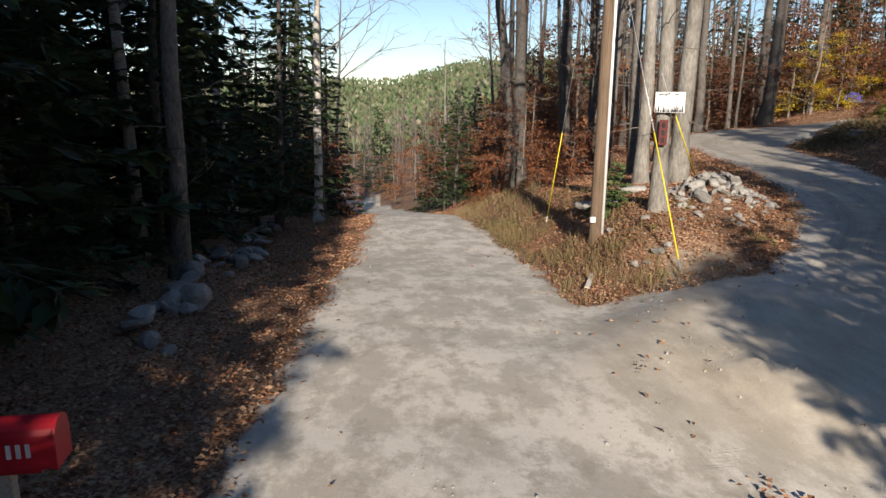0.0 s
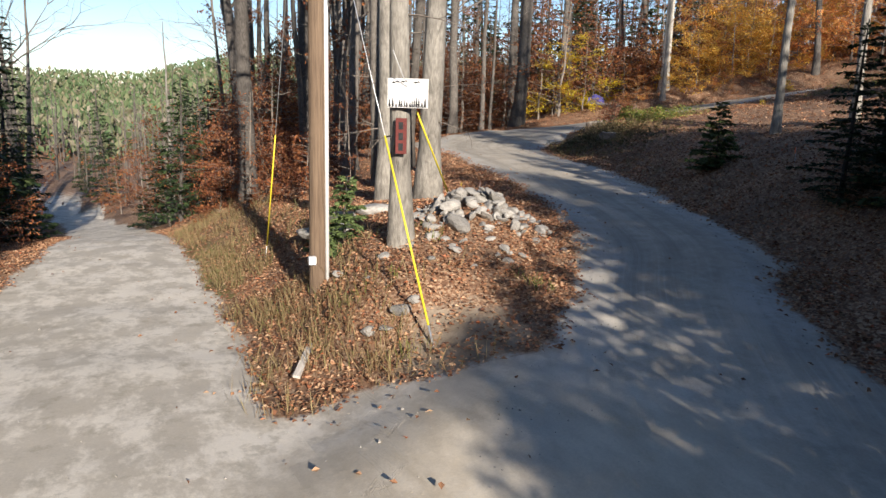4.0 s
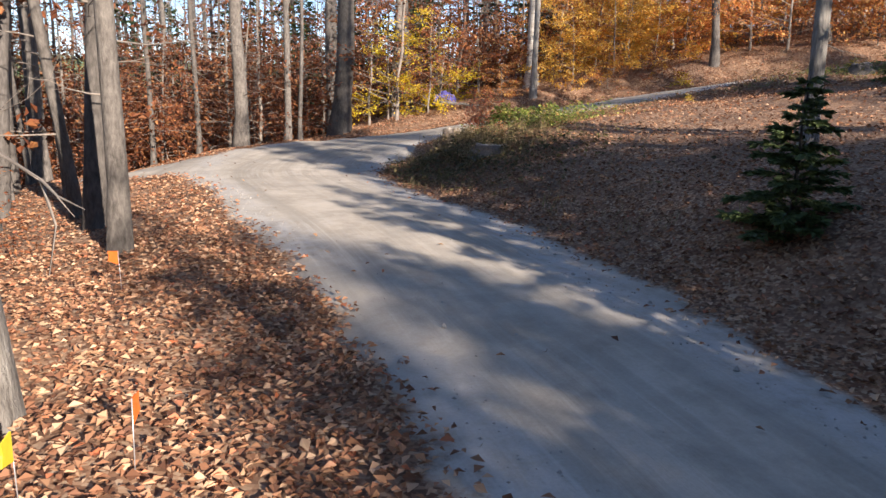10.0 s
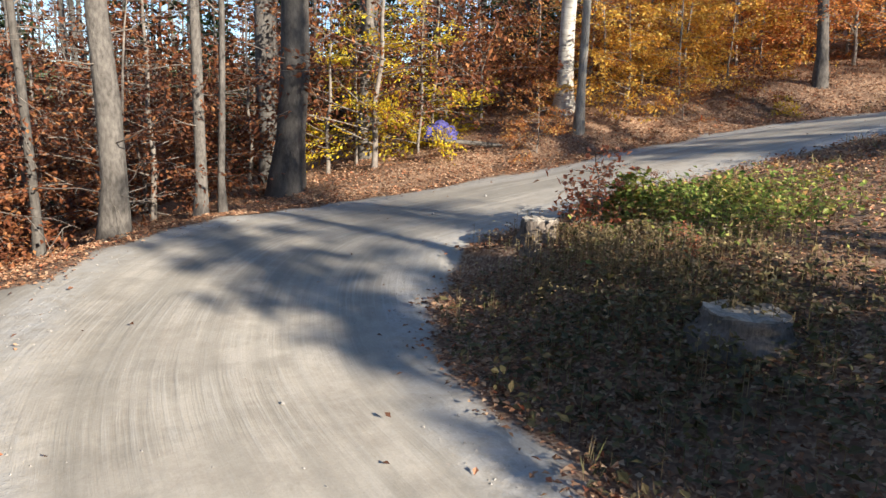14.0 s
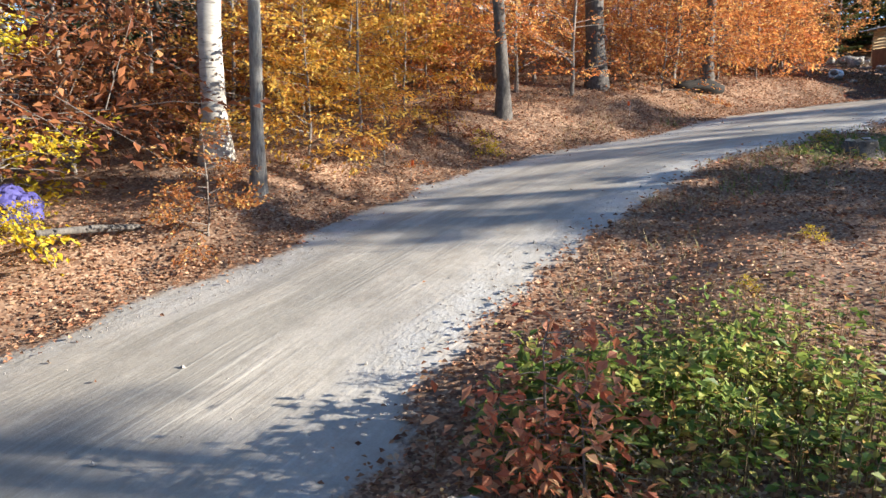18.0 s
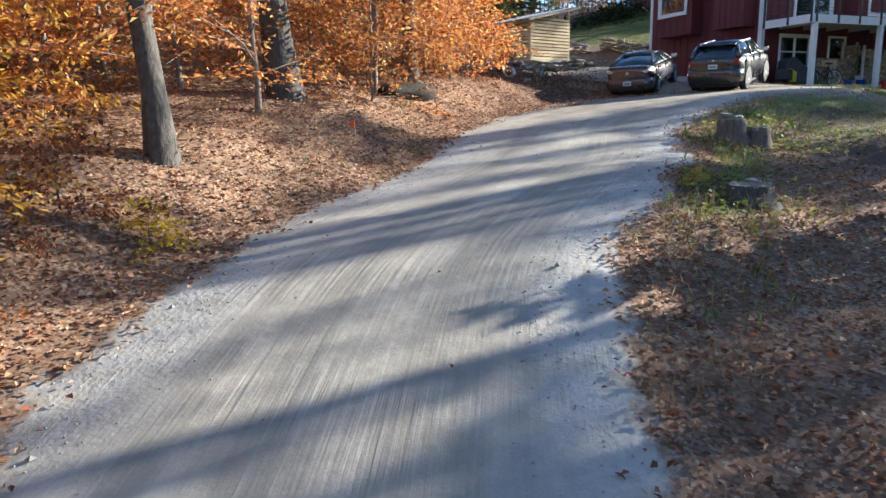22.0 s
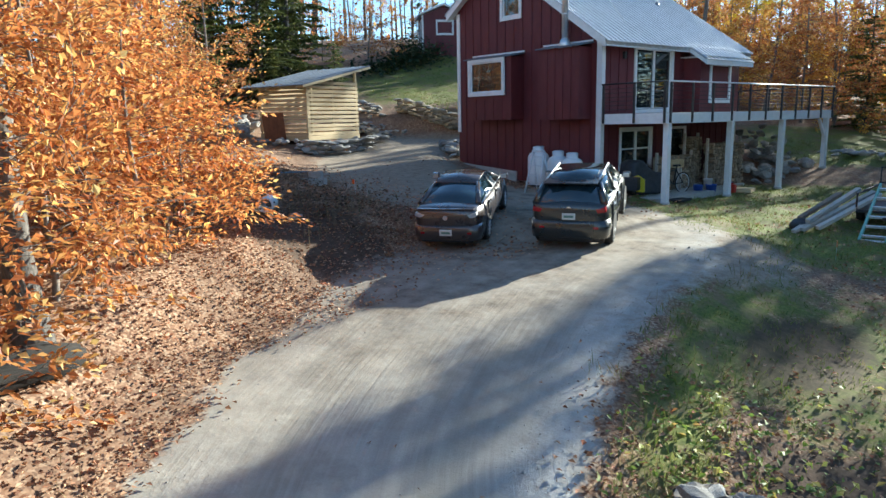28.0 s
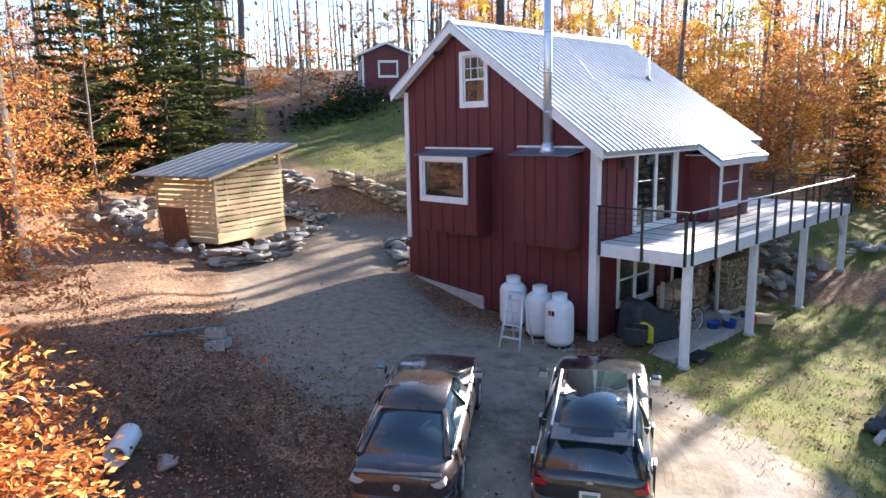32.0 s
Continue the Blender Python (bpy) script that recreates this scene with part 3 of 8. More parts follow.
def build_ground():
    xs, ys = axis_steps(-10, 72, 0.3, 1500), axis_steps(-10, 48, 0.3, 1500)
    gx, gy = np.meshgrid(xs, ys)
    gz = land(gx, gy)
    v = np.stack([gx.ravel(), gy.ravel(), gz.ravel()], 1)
    nx, ny = len(xs), len(ys)
    i = (np.arange(ny - 1)[:, None] * nx + np.arange(nx - 1)[None, :]).ravel()
    f = np.stack([i, i + 1, i + 1 + nx, i + nx], 1)
    mid = v[f].mean(axis=1)
    dr, _, hr = along(ROAD, mid[:, 0], mid[:, 1])
    dd, _, hd = along(DRIVE, mid[:, 0], mid[:, 1])
    on_road = dr < hr + 0.1
    on_drive = (~on_road) & ((dd < hd + 0.1) | (np.hypot(mid[:, 0] - 15.6, mid[:, 1] - 33.4) < 2.4) | (np.hypot(mid[:, 0] - 5.3, mid[:, 1] - 10.2) < 2.4))
    for name, pick, label, cat in (("ground", ~(on_road | on_drive), "leaf-strewn woodland ground with grass and bare earth", "ground"),
                                   ("road", on_road, "pale packed gravel road, dusty and lightly rutted", "road"),
                                   ("driveway", on_drive, "curving grey gravel driveway with tyre tracks", "driveway")):
        ff = f[pick]
        used, inv = np.unique(ff, return_inverse=True)
        me = mesh_from(name, v[used], inv.reshape(ff.shape), M_GROUND)
        vals = (*cover(v[used, 0], v[used, 1]), *lane_place(v[used, 0], v[used, 1]))
        for key, val in zip(("gravel", "loose", "grass", "earth", "soil", "across", "run"), vals):
            me.attributes.new(key, "FLOAT", "POINT").data.foreach_set("value", np.asarray(val, np.float32))
        tagged(new(name, me), label, cat, kind="structure")


build_ground()


# ---- parts and meshes ----
def part(name, data, mat, parent, label=""):
    """One mesh object under a thing or a part; data is a bmesh or a mesh."""
    if isinstance(data, bmesh.types.BMesh):
        me = bpy.data.meshes.new(name)
        data.to_mesh(me)
        data.free()
        me.materials.append(mat)
        data = me
    ob = new(name, data)
    ob.parent = parent
    if label:
        ob["label"] = label
    if name in ("branchwork", "crown"):
        ob["kind"] = "stuff"
    return ob


def holder(name, m, label, category, group="", kind=""):
    e = new(name)
    e.empty_display_size = 0.2
    e.matrix_basis = m
    return tagged(e, label, category, group, kind)


def tubes(segments, sides):
    """Tapered tubes from rows of x, y, z, radius to x, y, z, radius."""
    s = np.asarray(segments, float)
    a, b = s[:, 0:3], s[:, 4:7]
    d = b - a
    d /= np.maximum(np.linalg.norm(d, axis=1, keepdims=True), 1e-9)
    ref = np.where(np.abs(d[:, 2:3]) > 0.9, np.array([[1.0, 0, 0]]), np.array([[0, 0, 1.0]]))
    u = np.cross(d, ref)
    u /= np.linalg.norm(u, axis=1, keepdims=True)
    w = np.cross(d, u)
    ang = np.arange(sides) * 2 * math.pi / sides
    ring = u[:, None, :] * np.cos(ang)[None, :, None] + w[:, None, :] * np.sin(ang)[None, :, None]
    v = np.concatenate([a[:, None, :] + ring * s[:, 3][:, None, None], b[:, None, :] + ring * s[:, 7][:, None, None]], 1)
    k = np.arange(sides)
    one = np.stack([k, (k + 1) % sides, (k + 1) % sides + sides, k + sides], 1)
    f = (one[None] + (np.arange(len(s)) * 2 * sides)[:, None, None]).reshape(-1, 4)
    return v.reshape(-1, 3), f


def blades(rng, at, way, length, width, fold=0.25):
    """Leaves: a folded four-cornered blade at each place, along a direction."""
    n = len(at)
    way = way / np.maximum(np.linalg.norm(way, axis=1, keepdims=True), 1e-9)
    side = np.cross(way, rng.normal(0, 0.45, (n, 3)) + np.array([0, 0, 1.0]))
    side /= np.maximum(np.linalg.norm(side, axis=1, keepdims=True), 1e-9)
    up = np.cross(side, way)
    L, W = length[:, None], width[:, None]
    mid = at + way * L * 0.48
    v = np.stack([at, mid + side * W * 0.5 + up * W * fold, at + way * L, mid - side * W * 0.5 + up * W * fold], 1).reshape(-1, 3)
    i = np.arange(n)[:, None] * 4
    f = np.concatenate([i + np.array([[0, 1, 2]]), i + np.array([[0, 2, 3]])], 0)
    return v, f


def trunk_rows(rng, tall, r, lean, wiggle, n=9, flare=1.5):
    z = np.linspace(0, 1, n) ** 1.1 * tall
    off = np.cumsum(rng.normal(0, wiggle, (n, 2)), 0)
    off -= off[0]
    p = np.stack([lean[0] * z + off[:, 0], lean[1] * z + off[:, 1], z - 0.25], 1)
    rad = r * (1 - 0.82 * (z / tall) ** 1.2)
    rad[0] = r * flare
    return p, rad


def tube_trunk(p, rad, sides, rng, knob=0.05):
    """One continuous trunk with uneven rings."""
    n = len(p)
    ang = np.arange(sides) * 2 * math.pi / sides
    v = []
    for i in range(n):
        rr = rad[i] * (1 + rng.normal(0, knob, sides))
        v.append(np.stack([p[i, 0] + np.cos(ang) * rr, p[i, 1] + np.sin(ang) * rr, np.full(sides, p[i, 2])], 1))
    v = np.concatenate(v)
    f = []
    for i in range(n - 1):
        for k in range(sides):
            a, b = i * sides + k, i * sides + (k + 1) % sides
            f.append((a, b, b + sides, a + sides))
    return v, np.array(f)


def on_line(p, t):
    z = t * (len(p) - 1)
    i = np.minimum(z.astype(int), len(p) - 2)
    fr = (z - i)[:, None]
    return p[i] * (1 - fr) + p[i + 1] * fr


def grow(rng, base, way, length, r, depth, out, droop=0.0, spread=0.7, kids=3):
    """Branches as short crooked pieces, splitting as they go."""
    p, d = np.array(base, float), np.array(way, float)
    d /= np.linalg.norm(d)
    steps = (2, 3, 4)[min(depth, 2)]
    for i in range(steps):
        q = p + d * length / steps
        out.append((*p, r * (1 - i / steps * 0.75), *q, r * (1 - (i + 1) / steps * 0.75)))
        p = q
        if depth > 0 and i >= 1:
            for _ in range(kids - 1 if i < steps - 1 else kids):
                k = d + rng.normal(0, spread, 3)
                grow(rng, p, k, length * rng.uniform(0.35, 0.6), r * 0.42, depth - 1, out, droop, spread, kids)
        d = d + rng.normal(0, 0.16, 3) + np.array([0, 0, -droop])
        d /= np.linalg.norm(d)


def far_home(name, label, category):
    e = holder(name, pose(0, 0, -300), label, category)
    return e


def make_hardwood(seed, tall, r, mat, label, leaves=None, lean=(0, 0), leaf_n=0):
    rng = np.random.RandomState(seed)
    tree = far_home("tree", label, "tree")
    p, rad = trunk_rows(rng, tall, r, lean, 0.05 * tall / 16, 11)
    part("trunk", mesh_from("trunk", *tube_trunk(p, rad, 12, rng), mat), mat, tree)
    segs = []
    for k in range(7):
        t = rng.uniform(0.38, 0.97)
        b = on_line(p, np.array([t]))[0]
        a = rng.uniform(0, 6.28)
        grow(rng, b, (math.cos(a), math.sin(a), rng.uniform(0.4, 1.1)), tall * rng.uniform(0.13, 0.26) * (1.25 - t * 0.6), r * 0.36 * (1.2 - t), 2, segs, -0.03, 0.55, 2)
    for k in range(3):
        t = rng.uniform(0.12, 0.4)
        b = on_line(p, np.array([t]))[0]
        a = rng.uniform(0, 6.28)
        grow(rng, b, (math.cos(a), math.sin(a), rng.uniform(-0.1, 0.4)), rng.uniform(0.7, 1.8), 0.018, 1, segs, 0.02, 0.6, 2)
    part("branchwork", mesh_from("branchwork", *tubes(segs, 3), M_TWIG), M_TWIG, tree)
    if leaves:
        s = np.array(segs)
        s = s[s[:, 3] < 0.05]
        i = rng.randint(0, len(s), leaf_n)
        at = s[i, 0:3] + (s[i, 4:7] - s[i, 0:3]) * rng.rand(leaf_n, 1) + rng.normal(0, 0.12, (leaf_n, 3))
        part("crown", mesh_from("crown", *blades(rng, at, rng.normal(0, 1, (leaf_n, 3)), rng.uniform(0.14, 0.24, leaf_n), rng.uniform(0.10, 0.15, leaf_n)), leaves, False), leaves, tree)
    return tree


def make_beech(seed, tall, leaves, leaf_n, label, low=0.12, reach=0.42):
    """A young beech: thin stem, level tiers of twigs, dry leaves held on."""
    rng = np.random.RandomState(seed)
    tree = far_home("beech_sapling", label, "tree")
    p, rad = trunk_rows(rng, tall, 0.012 * tall ** 0.9, rng.normal(0, 0.03, 2), 0.04, 8, 1.2)
    part("trunk", mesh_from("trunk", *tube_trunk(p, rad, 7, rng), M_TWIG), M_TWIG, tree)
    segs, at, way = [], [], []
    n_br = int(16 + tall * 3)
    for k in range(n_br):
        t = low + (0.98 - low) * (k + rng.rand()) / n_br
        b = on_line(p, np.array([t]))[0]
        a = rng.uniform(0, 6.28)
        length = tall * reach * (1.08 - t) ** 0.7 * rng.uniform(0.55, 1.0) + 0.25
        d = np.array([math.cos(a), math.sin(a), rng.uniform(0.05, 0.35)])
        twigs = []
        grow(rng, b, d, length, 0.006 + 0.010 * length / 2, 1, twigs, 0.05, 0.55, 2)
        segs += twigs
        tw = np.array(twigs)
        m = max(6, int(leaf_n / n_br * length / (tall * reach * 0.55)))
        i = rng.randint(len(tw) // 6, len(tw), m)
        q = tw[i, 0:3] + (tw[i, 4:7] - tw[i, 0:3]) * rng.rand(m, 1)
        q += rng.normal(0, 1, (m, 3)) * np.array([0.13, 0.13, 0.05])
        at.append(q)
        way.append((tw[i, 4:7] - tw[i, 0:3]) * 2 + rng.normal(0, 0.35, (m, 3)) * np.array([1, 1, 0.6]) + np.array([0, 0, -0.12]))
    at, way = np.concatenate(at), np.concatenate(way)
    part("branchwork", mesh_from("branchwork", *tubes(segs, 3), M_TWIG), M_TWIG, tree)
    n = len(at)
    part("crown", mesh_from("crown", *blades(rng, at, way, rng.uniform(0.085, 0.15, n), rng.uniform(0.055, 0.09, n)), leaves, False), leaves, tree)
    return tree


def make_conifer(seed, tall, needles, n_leaf, label, low=0.06, reach=0.24, name="hemlock", fine=1.0, taper=0.8):
    rng = np.random.RandomState(seed)
    tree = far_home(name, label, "conifer")
    p, rad = trunk_rows(rng, tall, 0.013 * tall + 0.012, (0, 0), 0.02, 8, 1.3)
    part("trunk", mesh_from("trunk", *tube_trunk(p, rad, 8, rng), M_DARKBARK), M_DARKBARK, tree)
    segs, at, way, ln = [], [], [], []
    n_br = int(26 + tall * 6)
    for k in range(n_br):
        t = low + (0.99 - low) * ((k + rng.rand()) / n_br)
        b = on_line(p, np.array([t]))[0]
        a = k * 2.4 + rng.normal(0, 0.3)
        length = tall * reach * (1.03 - t) ** taper * rng.uniform(0.7 if taper > 0.7 else 0.45, 1.1) + 0.08
        steps, q = 4, b.copy()
        d = np.array([math.cos(a), math.sin(a), 0.18])
        lines = []
        for s in range(steps):
            q2 = q + d / np.linalg.norm(d) * length / steps
            lines.append((*q, 0.012 * length * (1 - s / steps) + 0.003, *q2, 0.012 * length * (1 - (s + 1) / steps) + 0.002))
            q = q2
            d = d + np.array([0, 0, -0.10]) + rng.normal(0, 0.05, 3)
        segs += lines
        sg = np.array(lines)
        m = max(8, int(n_leaf / n_br * length / (tall * reach * 0.55)))
        u = rng.rand(m) ** 0.75
        i = np.minimum((u * steps).astype(int), steps - 1)
        fr = (u * steps - i)[:, None]
        q = sg[i, 0:3] + (sg[i, 4:7] - sg[i, 0:3]) * fr
        dirn = sg[i, 4:7] - sg[i, 0:3]
        dirn /= np.linalg.norm(dirn, axis=1, keepdims=True)
        side = np.cross(dirn, [0, 0, 1.0]) * np.where(rng.rand(m, 1) < 0.5, -1, 1)
        spread = (1.02 - u)[:, None] * length * 0.34 * rng.rand(m, 1)
        at.append(q + side * spread + np.array([0, 0, -0.18]) * spread)
        way.append(dirn * 0.8 + side * rng.uniform(0.3, 1.0, (m, 1)) + rng.normal(0, 0.25, (m, 3)) + np.array([0, 0, -0.15]))
        ln.append(rng.uniform(0.16, 0.36, m) * (0.35 + 0.65 * min(1.0, tall / 6)) * fine)
    at, way, ln = np.concatenate(at), np.concatenate(way), np.concatenate(ln)
    part("branchwork", mesh_from("branchwork", *tubes(segs, 3), M_DARKBARK), M_DARKBARK, tree)
    part("crown", mesh_from("crown", *blades(rng, at, way, ln, ln * 0.40, 0.12), needles, False), needles, tree)
    return tree


HARD = [make_hardwood(11, 17, 0.19, M_BARK, "tall bare maple with furrowed grey bark"),
        make_hardwood(12, 19, 0.22, M_BARK, "tall leafless hardwood with grey bark"),
        make_hardwood(13, 15, 0.14, M_BARK, "slim bare hardwood with grey bark"),
        make_hardwood(14, 13, 0.09, M_BARK, "thin leafless young tree in the woods")]
DARK = [make_hardwood(21, 20, 0.30, M_DARKBARK, "large dark-barked oak with bare limbs"),
        make_hardwood(22, 16, 0.15, M_DARKBARK, "dark-barked tree keeping some russet leaves", M_RUSSET, (0.01, 0), 1500)]
TALL = [make_hardwood(23, 15, 0.13, M_BARK, "tall maple keeping its orange leaves", M_BEECH, (0.01, 0), 1900),
        make_hardwood(24, 13, 0.11, M_DARKBARK, "tree with thinning yellow and orange leaves", M_YELLOW, (0.0, 0.01), 1600)]
PALE = [make_hardwood(16, 18, 0.20, M_MAPLE, "pale grey maple with lichened bark")]
BIRCH = [make_hardwood(31, 16, 0.15, M_BIRCH, "white-barked birch with dark marks", None, (0.015, 0.0)),
         make_hardwood(32, 15, 0.12, M_BIRCH, "slender white birch among the trees", None, (-0.02, 0.01))]
BEECH = [make_beech(41, 5.0, M_BEECH, 2300, "young beech holding bright orange autumn leaves"),
         make_beech(42, 6.5, M_BEECH, 2800, "beech sapling with tiers of copper-orange leaves"),
         make_beech(43, 3.2, M_BEECH, 1500, "small beech bush with orange leaves", 0.05, 0.5)]
GOLD = [make_beech(44, 5.2, M_GOLD, 2600, "young beech with golden yellow-orange leaves"),
        make_beech(45, 3.4, M_GOLD, 1700, "small beech bush with golden leaves", 0.05, 0.5)]
RUSSET = [make_beech(51, 5.5, M_RUSSET, 1700, "young beech with dull russet-brown leaves"),
          make_beech(52, 2.2, M_RUSSET, 900, "low shrub with russet leaves", 0.04, 0.5)]
CORAL = [make_beech(53, 1.5, M_CORAL, 130, "thin sapling with drooping coral-red leaves", 0.2, 0.3)]
YELLOW = [make_beech(61, 5.0, M_YELLOW, 2200, "young maple with yellow autumn leaves"),
          make_beech(62, 1.4, M_YELLOW, 350, "small seedling with yellow leaves", 0.1, 0.5)]
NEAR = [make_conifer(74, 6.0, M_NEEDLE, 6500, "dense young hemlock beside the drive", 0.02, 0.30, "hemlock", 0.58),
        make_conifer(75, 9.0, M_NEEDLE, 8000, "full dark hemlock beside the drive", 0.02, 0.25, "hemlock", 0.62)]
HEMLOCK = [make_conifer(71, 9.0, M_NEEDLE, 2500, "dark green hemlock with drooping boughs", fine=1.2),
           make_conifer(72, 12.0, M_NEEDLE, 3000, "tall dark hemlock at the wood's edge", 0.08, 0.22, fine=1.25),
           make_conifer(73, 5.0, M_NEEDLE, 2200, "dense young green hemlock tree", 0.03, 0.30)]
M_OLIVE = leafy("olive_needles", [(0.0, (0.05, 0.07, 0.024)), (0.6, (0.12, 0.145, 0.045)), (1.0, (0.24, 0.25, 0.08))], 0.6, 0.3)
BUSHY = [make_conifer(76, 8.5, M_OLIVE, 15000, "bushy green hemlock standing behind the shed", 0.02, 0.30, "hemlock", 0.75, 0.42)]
# only a shade caster: the crown starts high so near ground stays lit
SHADE_PINE = [make_conifer(77, 19.0, M_NEEDLE, 3800, "unseen pine with a bare stem and high crown, casting shade", 0.6, 0.17, "pine", 1.3)]
SPRUCE = [make_conifer(81, 1.7, M_SPRUCE, 3600, "small bright green spruce seedling", 0.02, 0.40, "spruce", 0.8),
          make_conifer(82, 3.0, M_SPRUCE, 6500, "young spruce by the drive", 0.02, 0.44, "spruce", 1.05)]


def plant(kind, x, y, size=1.0, turn=None, lean=(0.0, 0.0), label="", wide=None, group=""):
    turn = random.uniform(0, 360) if turn is None else turn
    m = pose(x, y, height(x, y), lean[0], lean[1], turn)
    t = copy_thing(kind, m)
    w = size if wide is None else wide
    t.scale = (w, w, size)
    return tagged(t, label, group=group)


# trees that stand alone or close to the way
plant(PALE[0], 7.45, 15.2, 1.0, 20, (0, 0), "grey maple trunk beside the drive with a white sign", 0.84)
plant(PALE[0], 9.0, 20.2, 1.0, 80, (-1, -1), "pale grey maple in sunlight at the bank", 1.0)
plant(PALE[0], 9.75, 19.4, 1.05, 200, (-2.5, 3), "pale grey maple leaning over the bank", 1.3)
plant(BIRCH[0], -4.3, 16.6, 1.0, 10, (0, -1.5), "white birch with peeling bark beside the road")
plant(HARD[0], -2.7, 13.9, 0.9, 50, (0, 1), "grey trunk at the shaded roadside", 0.95)
plant(PALE[0], 5.9, 47.5, 0.62, 30, (0, 1), "pale bare maple beyond the crest of the road", 0.6)
plant(BIRCH[0], -1.4, 30.5, 1.1, 140, (0, -2), "", 1.3)
plant(DARK[0], 23.9, 39.4, 1.0, 0, (0, 0), "large straight dark trunk at the drive's bend", 1.25)
plant(HARD[0], 19.2, 38.2, 1.0, 30, (0, -3), "", 1.25)
plant(HARD[3], 18.4, 40.0, 1.1, 60, (0, -2), "")
plant(HARD[3], 16.7, 39.7, 1.1, 70, (0, -3), "")
plant(HARD[2], 21.6, 39.4, 1.0, 170, (0, -2), "")
plant(HARD[3], 22.1, 39.3, 1.0, 190, (0, 1), "")
plant(PALE[0], 30.8, 35.4, 1.0, 10, (0, 1), "pale straight trunk at the drive's edge", 0.62)
plant(BIRCH[0], 32.1, 36.8, 1.0, 120, (0, 0), "thick trunk with flaking pale and dark bark", 1.75)
plant(HARD[2], 37.5, 31.3, 1.0, 90, (0, 2), "", 1.25)
plant(DARK[0], 41.2, 28.6, 1.0, 130, (0, 1), "large rough-barked oak in the beeches", 1.0)
plant(PALE[0], 21.4, 19.95, 0.95, 230, (0, 1), "pale grey trunk standing on the leafy slope", 0.62)
plant(PALE[0], 22.9, 18.55, 0.95, 250, (0, -1), "pale grey trunk on the slope", 0.6)
plant(HARD[0], 43.5, 24.8, 1.0, 250, (0, 0), "", 0.95)

KEEP_OUT = [(64, 3, 5.0), (48, 3, 11.0), (58, 9, 6.5), (42, 12, 7.0), (40, 6, 6.5), (62, -4, 8.5)]
planted = [(7.45, 15.2), (9, 20.2), (9.75, 19.4), (23.9, 39.4), (30.7, 35.4), (41.2, 28.6)]


# strips where the low sun reaches the ground, so that no tree may shade them:
# offset across the sun's way (least and most), and the stretch of y
STRIPS = ((-0.8, 6.8, 6.5, 26), (20.6, 24.7, 26, 31.5), (6.5, 10.1, 13, 21), (11.6, 14.2, 24, 33), (13.3, 13.8, 19, 23), (16.2, 17.0, 24, 28), (19.8, 20.7, 31, 33), (24.7, 27.8, 26, 38),
          (29.7, 32.2, 28.5, 37), (34.8, 36.6, 22.5, 34), (39.8, 41.3, 3, 22), (43.2, 45.0, 18, 22), (60, 65, -6, 0), (57, 60, 7, 9))
REACH = {"hemlock": 2.3, "tree": 0.45, "beech_sapling": 1.5}


def shades(x, y, tall, wide):
    run = 1 / -SUN_WAY.z * SUN_WAY.y
    c = x - y * SUN_WAY.x / SUN_WAY.y
    for lo, hi, y0, y1 in STRIPS:
        near, far = max(0.5, y0 - y), min(y1 - y, tall * run)
        if near < far:
            w = wide * (1 - near / (tall * run)) + 0.2
            if lo - w < c < hi + w:
                return True
    return False


def down_road(x, y):
    """The opening over the far end of the road, where no tall tree stands."""
    return y > 33 and -3.0 < math.degrees(math.atan2(x - 1.3, y - 1.0)) < 10.0


def clear(x, y, gap, margin):
    for line in (ROAD, DRIVE, TRACK):
        d, _, hw = along(line, np.array([x]), np.array([y]))
        if d[0] < hw[0] + margin:
            return False
    for kx, ky, r in KEEP_OUT:
        if math.hypot(x - kx, y - ky) < r:
            return False
    if math.hypot(x - 15.6, y - 33.4) < 3.5 or (5 < x < 12.6 and 11 < y < 23):
        return False
    for px, py in planted:
        if math.hypot(x - px, y - py) < gap:
            return False
    return True


def scatter(kinds, n, box, gap, margin, lo=0.85, hi=1.2, group="woodland trees", tilt=2.5):
    made = tries = 0
    while made < n and tries < n * 25:
        tries += 1
        x, y = random.uniform(box[0], box[2]), random.uniform(box[1], box[3])
        kind, size = random.choice(kinds), random.uniform(lo, hi)
        if down_road(x, y) and TALLNESS[kind.name] * size > 9.5:
            continue
        if any(abs(x - px) < gap and abs(y - py) < gap for px, py in planted) or shades(x, y, TALLNESS[kind.name] * size, (1.5 if kind in TALL else REACH[kind.name.split(".")[0]]) * size) or not clear(x, y, gap, margin):
            continue
        planted.append((x, y))
        plant(kind, x, y, size, None, (random.gauss(0, tilt), random.gauss(0, tilt)), group=group)
        made += 1


TALLNESS = {}
for kinds, talls in ((HARD, (17, 19, 15, 13)), (DARK, (20, 16)), (TALL, (15, 13)), (BIRCH, (16, 15)), (BEECH, (5, 6.5, 3.2)), (GOLD, (5.2, 3.4)), (RUSSET, (5.5, 2.2)), (YELLOW, (5, 1.4)), (NEAR, (6, 9)), (HEMLOCK, (9, 12, 5))):
    for kind, tall in zip(kinds, talls):
        TALLNESS[kind.name] = tall


random.seed(7)
